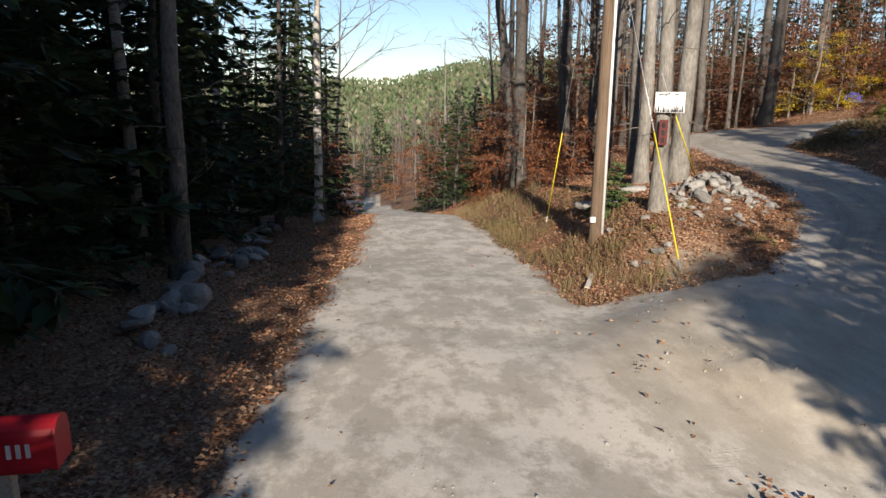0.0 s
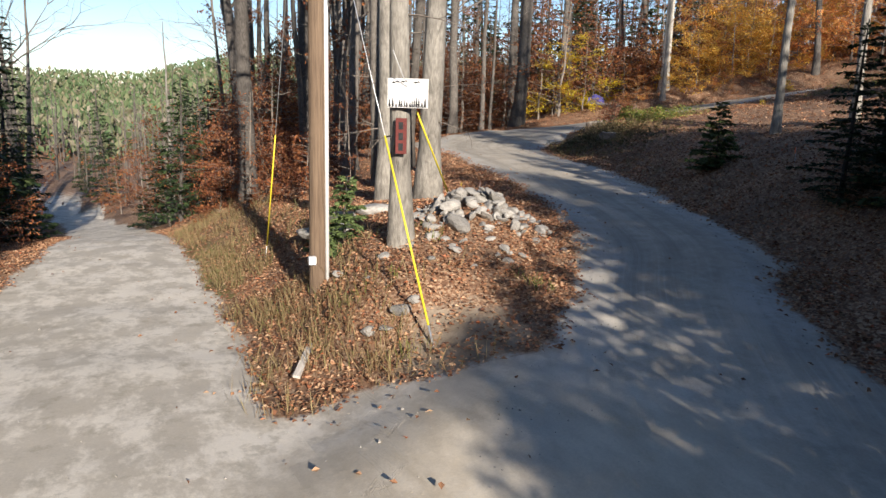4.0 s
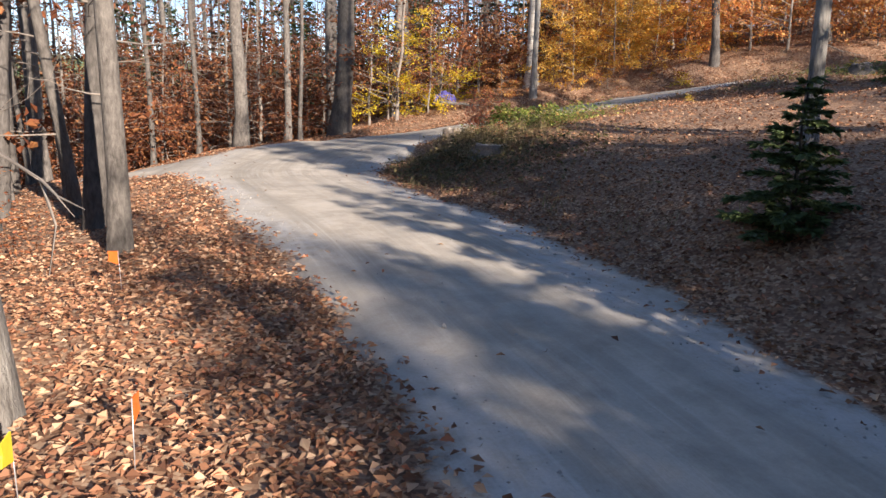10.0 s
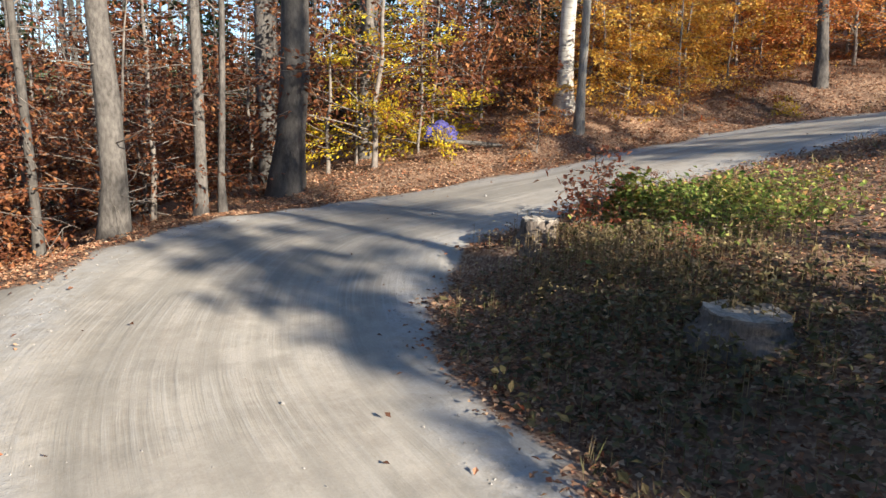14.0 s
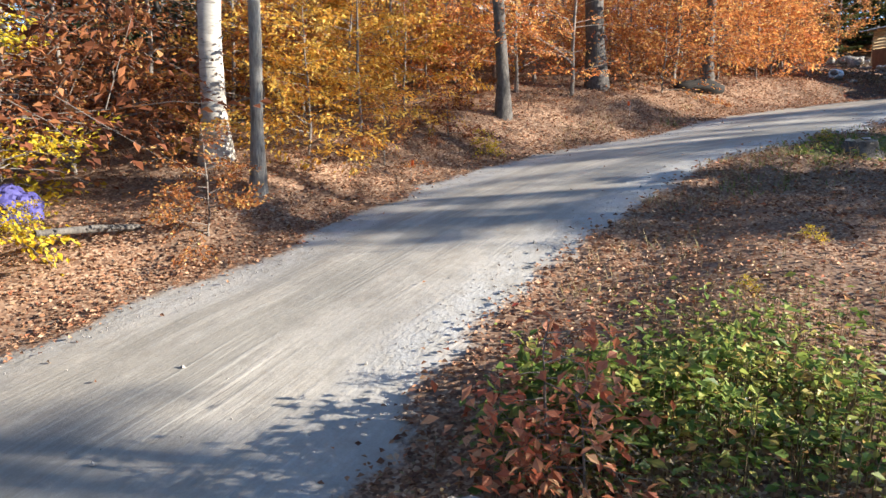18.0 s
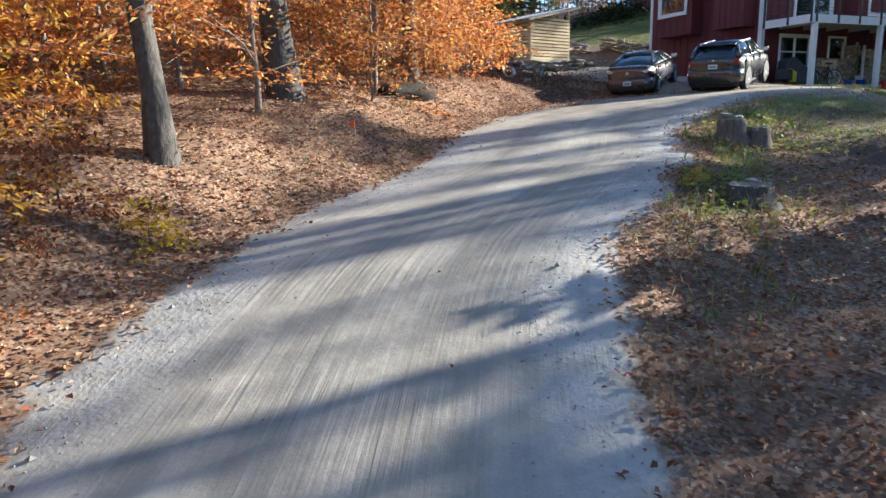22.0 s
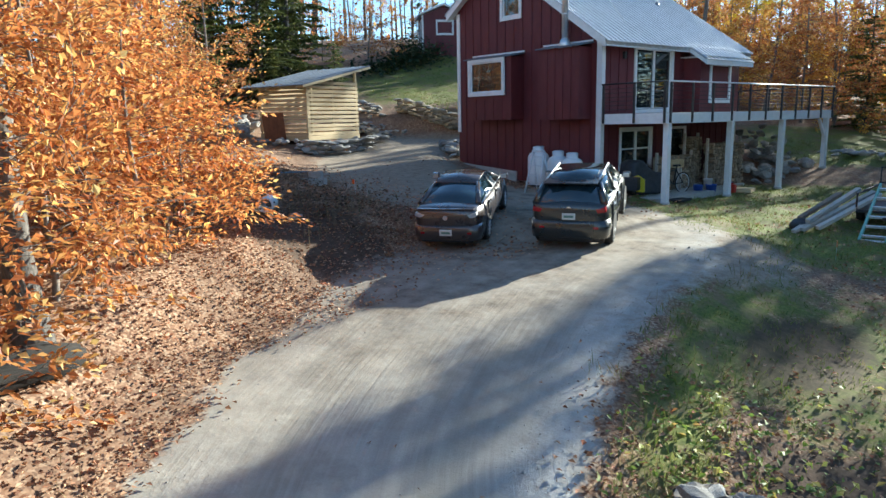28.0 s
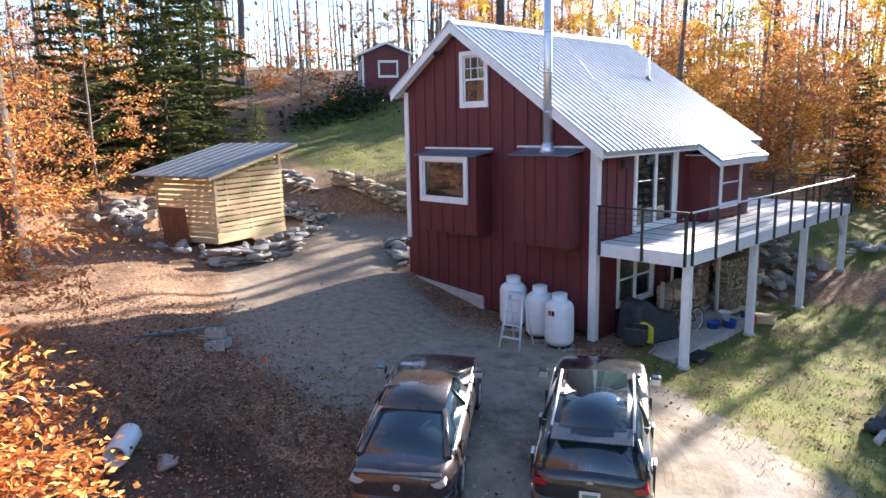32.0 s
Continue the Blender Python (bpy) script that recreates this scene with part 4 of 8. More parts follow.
# dark hemlocks along the road, and unseen shade casters behind the drive's mouth
scatter(HEMLOCK[:2], 30, (-16, 4, -2.0, 48), 1.7, 1.2, 0.9, 1.3, "roadside hemlocks")
# the next four groups stand out of view, added to throw shade forward
scatter(HEMLOCK[:2], 34, (-15, -30, -2.6, 4), 1.6, 1.0, 1.1, 1.5, "roadside hemlocks")
scatter(HEMLOCK[:2], 26, (8.6, -30, 13.5, 1.5), 1.4, 1.5, 1.0, 1.4, "hemlocks by the drive")
scatter(HARD + DARK, 12, (6.3, -30, 9.5, 1), 1.2, 1.2)
scatter(HEMLOCK[2:] + NEAR[:1], 18, (8.5, -9, 17, 4.5), 1.3, 1.2, 0.9, 1.3, "hemlocks by the drive")
scatter(NEAR, 13, (13.6, 4.0, 21.0, 13.5), 1.5, 1.0, 0.6, 0.95, "hemlocks by the drive")
# unseen too, added to shade the middle of the drive
scatter(HEMLOCK[:2], 18, (17, -24, 34, 5), 2.2, 2.0, 1.0, 1.3, "hemlocks by the drive")
for x, y, s in ((15.3, 13.3, 0.55), (15.0, 11.4, 0.72), (13.7, 9.9, 0.75), (16.0, 12.1, 0.8), (15.1, 10.3, 0.9), (17.2, 13.9, 0.72), (16.5, 9.6, 0.95)):
    plant(NEAR[0], x, y, s, group="hemlocks by the drive")
# unseen hemlocks, added so their shadows band the drive
for x, y, s in ((18.7, 7, 1.25), (17.9, 3.5, 1.0), (18.6, 0.5, 1.1), (28.8, 5, 1.1), (28.6, -1, 1.2), (10.7, -5, 1.0)):
    plant(HEMLOCK[1], x, y, s, group="hemlocks by the drive")
# added off to the right, never in view, to shade the upper drive
for x, y, s in ((38.0, -2, 1.1), (38.1, -7, 1.0), (38.2, -14, 1.1)):
    plant(HEMLOCK[1], x, y, s, group="hemlocks beside the lawn")
# low hemlocks out of view, added to darken the drive's mouth with shade
for x, y, s in ((7.9, 0.4, 0.8), (8.8, 2.0, 0.62), (9.6, -0.6, 0.8), (8.3, -2.7, 0.95), (10.4, 1.5, 0.6), (9.9, 3.3, 0.5), (11.6, 0.3, 0.7), (7.2, -1.6, 0.85), (10.6, -2.6, 0.8), (6.7, -0.5, 0.75), (6.9, 1.6, 0.62), (6.5, -4, 0.95), (7.6, 2.6, 0.55), (6.0, -5, 0.6), (7.0, -6, 0.75), (8, -8, 0.9), (6.1, -10, 1.1), (5.9, -1.8, 0.5)):
    plant(HEMLOCK[2], x, y, s, group="hemlocks by the drive")
for x, y, s in ((-5.0, 12.6, 0.9), (-5.5, 15.2, 0.95), (-5.0, 18.5, 0.95), (-4.6, 22, 1.0)):
    plant(NEAR[1], x, y, s, group="roadside hemlocks")
for x, y, s in ((-4.6, 8, 1.3), (-5.6, 11, 1.4), (-6.6, 6, 1.4), (-4.4, 20, 1.3), (-5, 25, 1.3), (-8, 9, 1.5), (-9.5, 14, 1.5), (-6.5, 17, 1.4)):
    plant(HEMLOCK[1], x, y, s, group="roadside hemlocks")
# more unseen shade casters just right of the drive's mouth
for x, y, s in ((8.9, 3.5, 0.8), (9.9, 4.3, 0.85), (8.1, 2.3, 0.85), (6.5, -0.4, 0.7), (11.0, 5.5, 0.75), (12.3, 6.8, 0.7)):
    plant(NEAR[0], x, y, s, group="hemlocks by the drive")
# stands out of view, added to shade the drive's bend
plant(SHADE_PINE[0], 21.6, 0.3, 1.0)
# unseen bare trunk and thin-crowned trees, added for streaked shade on the drive
plant(HARD[0], 30.6, 8.2, 1.0)
for x, y, k in ((33.4, 6.5, 0), (33.9, 3.0, 1), (34.0, -3.5, 0)):
    plant(TALL[k], x, y, 1.0)
# added out of view so their shadows darken the left verge
for x, y, s in ((-3.1, -2.5, 1.1), (-2.9, -6.5, 1.2), (-3.2, -11, 1.3), (-4.6, 1.0, 1.2), (-5.5, 5.0, 1.3)):
    plant(HEMLOCK[1], x, y, s, group="roadside hemlocks")
# an unseen row behind the start, sized so the shadow tips line up
for k in range(10):
    plant(HEMLOCK[0], 5.5 + 0.4 * (k % 4), -3 - 2.2 * k, 0.5 + 0.09 * k, group="hemlocks by the drive")
plant(SPRUCE[0], 6.9, 16.6, 0.85, label="small green spruce seedling on the bank")
plant(SPRUCE[1], 17.3, 18.2, 0.58, label="young spruce on the slope above the drive")
plant(SPRUCE[1], 31.7, 21.6, 0.95, label="young spruce below the lawn")
# beeches along the upper drive
for x, y, k, s in ((28.0, 38.9, 0, 0.9), (26.8, 40.2, 0, 0.9)):
    plant(YELLOW[k], x, y, s)
for x, y, k, s in ((32.9, 35.2, 1, 0.95), (33.6, 36.4, 0, 0.9), (34.9, 34.6, 0, 0.85), (35.6, 36.2, 0, 1.0), (37.0, 33.8, 1, 1.0), (36.9, 35.4, 0, 0.9)):
    plant(GOLD[k], x, y, s, group="beech understorey")
    planted.append((x, y))
scatter(RUSSET, 16, (29, 38.6, 36, 46), 1.1, 1.5, 0.9, 1.3, "russet understorey")
scatter(BEECH * 2 + GOLD, 26, (32.5, 33.0, 44, 40.5), 1.1, 0.9, 0.8, 1.15, "beech understorey")
scatter(BEECH[:2], 12, (38, 25.2, 47.5, 34), 1.1, 0.7, 0.85, 1.15, "beech understorey")
for x, y, k, s in ((44.4, 24.3, 0, 1.0), (46.0, 23.3, 0, 0.95), (47.7, 21.3, 0, 0.75), (46.9, 21.35, 2, 0.95), (45.4, 22.7, 0, 0.9), (46.6, 21.9, 2, 1.1), (45.0, 25.4, 1, 1.05), (47.0, 24.2, 1, 1.0), (42.9, 26.0, 1, 0.95), (48.2, 22.6, 0, 0.9), (41.6, 26.6, 2, 1.0), (46.9, 25.4, 1, 1.1)):
    plant(BEECH[k], x, y, s, group="beech understorey")
plant(DARK[0], 57.2, 17.6, 0.9, 20, (0, 2), "dark rough trunk at the edge of the yard", 0.85)
plant(HARD[2], 58.6, 19.6, 1.0)
for x, y, k, s in ((48.9, 20.9, 0, 0.7), (50.6, 20.6, 2, 1.0), (53.2, 19.6, 1, 0.9), (55.6, 19.4, 0, 1.1), (58.2, 18.4, 1, 0.9), (60.5, 17.0, 0, 1.1), (51.6, 22.4, 1, 1.1), (62.8, 16.4, 1, 1.0)):
    plant(BEECH[k], x, y, s, group="beech understorey")
scatter(RUSSET[:1] * 4 + RUSSET[1:], 84, (8, 37.5, 32, 58), 0.9, 2.4, 0.9, 1.5, "russet understorey")
scatter(RUSSET, 14, (5, 24, 10.5, 38), 1.2, 1.3, 0.5, 1.0, "russet understorey")
scatter(RUSSET + BEECH, 26, (44, 26, 66, 50), 1.5, 2.0, 0.9, 1.3, "russet understorey")
scatter(TALL, 34, (30, -42, 84, -11), 1.8, 2.0, 0.8, 1.15, "orange woods behind the house")
scatter(BEECH[:2] + YELLOW[:1], 44, (34, -30, 78, -11), 1.5, 2.0, 1.1, 1.7, "beech understorey")
scatter(BEECH + RUSSET, 16, (66, -10, 86, 30), 1.8, 2.0, 1.0, 1.4, "beech understorey")
# dark evergreens added deeper in the woods, standing in for shade between trunks
scatter(HEMLOCK[:2], 26, (6, 46, 40, 66), 1.8, 1.5, 0.8, 1.25, "hemlocks in the woods")
scatter(HEMLOCK[:2], 14, (38, 38, 62, 56), 2.0, 1.5, 0.8, 1.2, "hemlocks in the woods")
scatter(GOLD + BEECH[:2], 22, (38, -24, 66, -11), 1.4, 2.0, 1.0, 1.6, "golden woods behind the house")
# tall bare trees
scatter(HARD + DARK, 30, (5.5, 22, 15, 60), 1.2, 1.6)
scatter(HARD + DARK, 36, (15, 40, 40, 75), 1.3, 1.6)
scatter(HARD + DARK, 24, (38, 27, 72, 60), 1.6, 2.0)
scatter(HARD + DARK + HEMLOCK[1:2], 26, (58, -40, 92, 30), 1.8, 2.0)
scatter(HARD + DARK, 22, (34, -50, 70, -15), 1.6, 2.0)
scatter(HARD, 8, (19, -20, 36, 16), 2.2, 2.0)
scatter(HARD + BIRCH, 12, (-20, 8, -3, 60), 1.8, 1.2)
for x, y, s in ((63.6, 6.6, 0.42), (66.6, 9.0, 1.05), (68.6, 6.2, 1.15), (71.0, 9.4, 1.25), (66.4, 12.4, 0.95), (72.4, 4.4, 1.1)):
    plant(BUSHY[0], x, y, s, group="hemlocks behind the shed")
scatter(TALL + HARD, 18, (63, 9, 88, 36), 1.7, 1.5)
scatter(RUSSET[:1] + BEECH[:2], 16, (62, 12, 84, 34), 1.5, 1.5, 0.9, 1.4, "russet understorey")
plant(BUSHY[0], 45.3, -12.2, 0.68, label="dense green hemlock beyond the deck")
scatter(HARD + DARK, 16, (-9, 40, 15, 100), 1.6, 1.5)
scatter(HARD[2:], 36, (-2, 36, 13, 95), 1.0, 0.8, 0.45, 0.7, "young bare trees along the road")
scatter(RUSSET[:1] + HEMLOCK[:1] + HEMLOCK[2:], 34, (-12, 34, 12, 88), 1.3, 0.6, 0.8, 1.2, "roadside understorey")


# ---- shapes ----
def box_bm(x0, y0, z0, x1, y1, z1, bevel=0.0):
    bm = bmesh.new()
    bmesh.ops.create_cube(bm, size=1)
    bmesh.ops.transform(bm, matrix=Matrix.Translation(((x0 + x1) / 2, (y0 + y1) / 2, (z0 + z1) / 2)) @ Matrix.Diagonal((abs(x1 - x0), abs(y1 - y0), abs(z1 - z0), 1)), verts=bm.verts)
    if bevel:
        bmesh.ops.bevel(bm, geom=bm.edges[:], offset=bevel, segments=2, affect="EDGES", profile=0.6)
    return bm


def prism_bm(profile, axis, lo, hi, bevel=0.0):
    """A flat outline pushed along x, y or z."""
    bm = bmesh.new()
    put = {"x": lambda a, b, t: (t, a, b), "y": lambda a, b, t: (a, t, b), "z": lambda a, b, t: (a, b, t)}[axis]
    lows = [bm.verts.new(put(a, b, lo)) for a, b in profile]
    highs = [bm.verts.new(put(a, b, hi)) for a, b in profile]
    n = len(profile)
    bm.faces.new(lows)
    bm.faces.new(list(reversed(highs)))
    for i in range(n):
        bm.faces.new((lows[i], highs[i], highs[(i + 1) % n], lows[(i + 1) % n]))
    bmesh.ops.recalc_face_normals(bm, faces=bm.faces)
    if bevel:
        bmesh.ops.bevel(bm, geom=bm.edges[:], offset=bevel, segments=2, affect="EDGES", profile=0.6)
    return bm


def rod_bm(a, b, r0, r1=None, sides=10):
    a, b = Vector(a), Vector(b)
    bm = bmesh.new()
    d = b - a
    m = Matrix.Translation((a + b) / 2) @ d.to_track_quat("Z", "Y").to_matrix().to_4x4()
    bmesh.ops.create_cone(bm, cap_ends=True, segments=sides, radius1=r0, radius2=r0 if r1 is None else r1, depth=d.length, matrix=m)
    for f in bm.faces:
        f.smooth = len(f.verts) == 4
    return bm


def join_bm(*bms):
    out = bms[0]
    for b in bms[1:]:
        me = bpy.data.meshes.new("tmp")
        b.to_mesh(me)
        b.free()
        out.from_mesh(me)
        bpy.data.meshes.remove(me)
    return out


# ---- the house ----
HOUSE = pose(46.3, 8.75, 0, 0, 0, -2.8)
house = holder("house", HOUSE, "small dark red two-storey house with white trim and metal roof", "house")
W, D, PEAK, ZP = 6.5, 8.0, 4.35, 14.4
SL = 0.68


def roof_z(a):
    return ZP - SL * abs(a - PEAK)


def wall_with_holes(thick_axis, at, back, outline_lo, outline_hi, z0, top, holes, mat, parent, name):
    """A wall of upright strips between openings; top is a height or a function."""
    cuts = sorted({outline_lo, outline_hi, *[h[0] for h in holes], *[h[1] for h in holes], *([PEAK] if callable(top) and outline_lo < PEAK < outline_hi else [])})
    bms = []
    tz = top if callable(top) else (lambda a: top)
    for lo, hi in zip(cuts[:-1], cuts[1:]):
        inside = sorted([h for h in holes if h[0] <= lo + 1e-6 and h[1] >= hi - 1e-6], key=lambda h: h[2])
        z = z0
        for h in inside + [None]:
            if h is None:
                prof = [(lo, z), (hi, z), (hi, tz(hi)), (lo, tz(lo))]
            else:
                prof = [(lo, z), (hi, z), (hi, h[2]), (lo, h[2])]
                z = h[3]
            if thick_axis == "y":
                bms.append(prism_bm(prof, "y", at, back))
            else:
                bms.append(prism_bm(prof, "x", at, back))
    bm = join_bm(*bms)
    bmesh.ops.remove_doubles(bm, verts=bm.verts, dist=0.0005)
    return part(name, bm, mat, parent)


def window(parent, axis, at, out, lo, hi, z0, z1, trim=0.11, bars=(), mid_rail=False, name="window", sill=False):
    """Trim, sash frame and glass set in an opening; axis: the wall's normal; out: +1 or -1."""
    win = part(name, box_bm(*((lo, at - 0.05 * out, z0, hi, at - 0.03 * out, z1) if axis == "y" else (at - 0.05 * out, lo, z0, at - 0.03 * out, hi, z1))), M_GLASS, parent)

    def bar(nm, l, h, a, b, d0, d1, mat=M_WHITE):
        q = (l, at + d0 * out, a, h, at + d1 * out, b) if axis == "y" else (at + d0 * out, l, a, at + d1 * out, h, b)
        part(nm, box_bm(*q, bevel=0.006), mat, win)
    bar("trim", lo - trim, lo, z0 - trim, z1 + trim, -0.02, 0.045)
    bar("trim", hi, hi + trim, z0 - trim, z1 + trim, -0.02, 0.045)
    bar("trim", lo, hi, z1, z1 + trim, -0.02, 0.047)
    bar("trim", lo, hi, z0 - trim, z0, -0.02, 0.047)
    s = 0.045
    bar("sash", lo, lo + s, z0, z1, -0.03, 0.0)
    bar("sash", hi - s, hi, z0, z1, -0.03, 0.0)
    bar("sash", lo + s, hi - s, z0, z0 + s, -0.03, 0.002)
    bar("sash", lo + s, hi - s, z1 - s, z1, -0.03, 0.002)
    if mid_rail:
        m = (z0 + z1) / 2
        bar("meeting_rail", lo + s, hi - s, m - 0.025, m + 0.025, -0.028, 0.004)
    for b in bars:
        if b[0] == "v":
            bar("muntin", b[1] - 0.012, b[1] + 0.012, b[2], b[3], -0.028, -0.002)
        elif b[0] == "m":
            bar("mullion", b[1] - 0.05, b[1] + 0.05, z0, z1, -0.03, 0.012)
        else:
            bar("muntin", b[2], b[3], b[1] - 0.012, b[1] + 0.012, -0.028, -0.002)
    return win


T = 0.16
zf = 9.13
# gable wall towards the drive, side wall on the deck, and the two others
wall_with_holes("y", 0.0, -T, 0.0, W, 6.95, roof_z, [(3.4, 4.16, 12.42, 13.62)], M_RED, house, "gable_wall")
SLIDER = (-3.66, -1.72, 9.27, 11.14)
LOWWIN = (-2.6, -1.02, 7.45, 8.62)
LOWDOOR = (-4.6, -3.75, 6.75, 8.6)
wall_with_holes("x", 0.0, T, -D, -T, 6.75, roof_z(0) - 0.12, [SLIDER, LOWWIN, LOWDOOR], M_RED, house, "deck_wall")
wall_with_holes("y", -D, -D + T, T, W, 6.95, roof_z, [], M_RED, house, "rear_wall")
wall_with_holes("x", W, W - T, -D + T, -T, 7.2, roof_z(W) - 0.12, [], M_RED, house, "side_wall")
part("foundation", box_bm(2.0, -D + 0.1, 6.4, W - 0.02, -0.18, 7.48), M_CONCRETE, house, "pale concrete foundation")
part("foundation", prism_bm([(3.5, 6.4), (6.36, 6.4), (6.36, 7.47), (3.5, 7.26)], "y", -0.1, 0.036), M_CONCRETE, house, "pale concrete foundation")
part("floor", box_bm(T + 0.01, -D + T + 0.01, 8.95, W - T - 0.01, -T - 0.01, 9.1), M_GREYWOOD, house)
# battens
z_low = 6.98
for i in range(1, 16):
    a = i * W / 16
    top = roof_z(a) - 0.18
    spans = [(z_low, top)]
    if 3.29 < a < 4.27:
        spans = [(z_low, 12.30), (13.74, top)]
    for lo, hi in spans:
        part("batten", box_bm(a - 0.022, 0, lo, a + 0.022, 0.022, hi), M_RED, house)
for i in range(1, 19):
    b = -i * D / 19
    spans = [(9.16, roof_z(0) - 0.2), (6.8, 8.8)]
    if SLIDER[0] - 0.13 < b < SLIDER[1] + 0.13:
        spans = spans[1:]
    if LOWWIN[0] - 0.12 < b < LOWWIN[1] + 0.12 or LOWDOOR[0] - 0.12 < b < LOWDOOR[1] + 0.12:
        spans = [s for s in spans if s[0] > 8]
    for lo, hi in spans:
        part("batten", box_bm(-0.022, b - 0.022, lo, 0, b + 0.022, hi), M_RED, house)
# corner boards and rake boards
part("corner_board", box_bm(-0.035, -0.13, 6.75, 0.16, 0.04, 11.3, 0.006), M_WHITE, house)
part("corner_board", box_bm(W - 0.13, -0.12, 8.6, W + 0.03, 0.035, 12.8, 0.006), M_WHITE, house)
part("corner_board", box_bm(-0.04, -D - 0.03, 8.9, 0.14, -D + 0.14, 11.2, 0.006), M_WHITE, house)
OV = 0.42
for lo, hi in ((-0.34, PEAK), (PEAK, W + 0.30)):
    za, zb = roof_z(lo), roof_z(hi)
    for y0, y1 in ((0.27, 0.31), (-D - 0.31, -D - 0.27)):
        part("rake_board", prism_bm([(lo, za - 0.17), (hi, zb - 0.17), (hi, zb + 0.075), (lo, za + 0.075)], "y", y0, y1), M_WHITE, house)
    part("soffit", prism_bm([(lo, za - 0.10), (hi, zb - 0.10), (hi, zb - 0.07), (lo, za - 0.07)], "y", 0.02, 0.268), M_WHITE, house)


def ribbed(a0, a1, y0, y1, zfun, pitch=0.23, thick=0.03):
    """A sheet-metal roof slope with raised ribs running down it."""
    ys, h = [], []
    y = y0
    while y < y1 - 1e-6:
        for o, k in ((0.0, 0.0), (0.36, 0.0), (0.44, 1.0), (0.56, 1.0), (0.64, 0.0)):
            ys.append(min(y + o * pitch, y1))
            h.append(k * 0.035)
        y += pitch
    ys.append(y1)
    h.append(0)
    v, f = [], []
    for yy, hh in zip(ys, h):
        for a in (a0, a1):
            v.append((a, yy, zfun(a) + 0.08 + hh))
    n = len(ys)
    for i in range(n - 1):
        f.append((2 * i, 2 * i + 1, 2 * i + 3, 2 * i + 2))
    base = len(v)
    for yy in ys:
        for a in (a0, a1):
            v.append((a, yy, zfun(a) + 0.05))
    for i in range(n - 1):
        f.append((base + 2 * i, base + 2 * i + 2, base + 2 * i + 3, base + 2 * i + 1))
        for s in (0, 1):
            f.append((2 * i + s, 2 * i + 2 + s, base + 2 * i + 2 + s, base + 2 * i + s))
    return mesh_from("roof_slope", v, f, M_ROOF, False)


BUMP = (-7.0, -4.45)
roof = part("roof", ribbed(-0.42, PEAK, -D - 0.32, 0.32, roof_z), M_ROOF, house, "ribbed bright metal roof")
part("roof_slope", ribbed(PEAK, W + 0.35, -D - 0.32, 0.32, roof_z), M_ROOF, roof)
part("ridge_cap", prism_bm([(PEAK - 0.16, roof_z(PEAK - 0.16) + 0.10), (PEAK, ZP + 0.13), (PEAK + 0.16, roof_z(PEAK + 0.16) + 0.10), (PEAK + 0.16, roof_z(PEAK + 0.16) + 0.13),
                            (PEAK, ZP + 0.17), (PEAK - 0.16, roof_z(PEAK - 0.16) + 0.13)], "y", -D - 0.33, 0.33), M_ROOF, roof)
part("roof_deck", prism_bm([(-0.38, roof_z(-0.38) - 0.06), (PEAK, ZP - 0.06), (W + 0.31, roof_z(W + 0.31) - 0.06), (W + 0.31, roof_z(W + 0.31) + 0.045), (PEAK, ZP + 0.045), (-0.38, roof_z(-0.38) + 0.045)],
                           "y", -D - 0.265, 0.265), M_GREYWOOD, house)
# bump-out on the deck with its own lower roof
part("bump_out", box_bm(-0.62, BUMP[0], 9.15, -0.004, BUMP[1], 10.92), M_RED, house)
part("bump_roof", ribbed(-1.02, -0.30, BUMP[0] - 0.28, BUMP[1] + 0.34, lambda a: roof_z(a) + 0.005), M_ROOF, roof)
part("bump_fascia", box_bm(-1.0, BUMP[0] - 0.25, roof_z(-1.0) - 0.10, -0.96, BUMP[1] + 0.31, roof_z(-1.0) + 0.05), M_WHITE, house)
part("bump_rake", prism_bm([(-0.955, roof_z(-0.955) - 0.1), (0.0, roof_z(0) - 0.1), (0.0, roof_z(0) + 0.045), (-0.955, roof_z(-0.955) + 0.045)], "y", BUMP[1] + 0.27, BUMP[1] + 0.31), M_WHITE, house)
part("bump_soffit", box_bm(-0.955, BUMP[0] - 0.24, 10.93, 0.0, BUMP[1] + 0.265, 10.95), M_WHITE, house)
part("eave_board", box_bm(-0.38, -D - 0.26, roof_z(-0.38) - 0.10, -0.34, BUMP[0] - 0.3, roof_z(-0.38) + 0.04), M_WHITE, house)
part("eave_board", box_bm(-0.38, BUMP[1] + 0.36, roof_z(-0.38) - 0.10, -0.34, 0.26, roof_z(-0.38) + 0.04), M_WHITE, house)
window(house, "x", -0.62, -1, -6.28, -5.12, 9.55, 10.72, mid_rail=True)
window(house, "y", 0.0, 1, 3.4, 4.16, 12.42, 13.62, 0.12, [("v", 3.65, 13.02, 13.6), ("v", 3.91, 13.02, 13.6), ("h", 13.3, 3.44, 4.12)], True)
sl = window(house, "x", 0.0, -1, *SLIDER, 0.12, [("m", -2.69)], name="sliding_door")
window(house, "x", 0.0, -1, *LOWWIN, 0.09, [("m", -1.81)], True)
part("lower_door", box_bm(0.03, LOWDOOR[0], 6.76, 0.08, LOWDOOR[1], 8.6), M_GLASS, house, "dark glazed lower door")
for q in ((LOWDOOR[0] - 0.09, LOWDOOR[0]), (LOWDOOR[1], LOWDOOR[1] + 0.09)):
    part("door_trim", box_bm(-0.045, q[0], 6.76, 0.02, q[1], 8.69, 0.005), M_WHITE, house)
part("door_trim", box_bm(-0.047, LOWDOOR[0], 8.6, 0.02, LOWDOOR[1], 8.69, 0.005), M_WHITE, house)
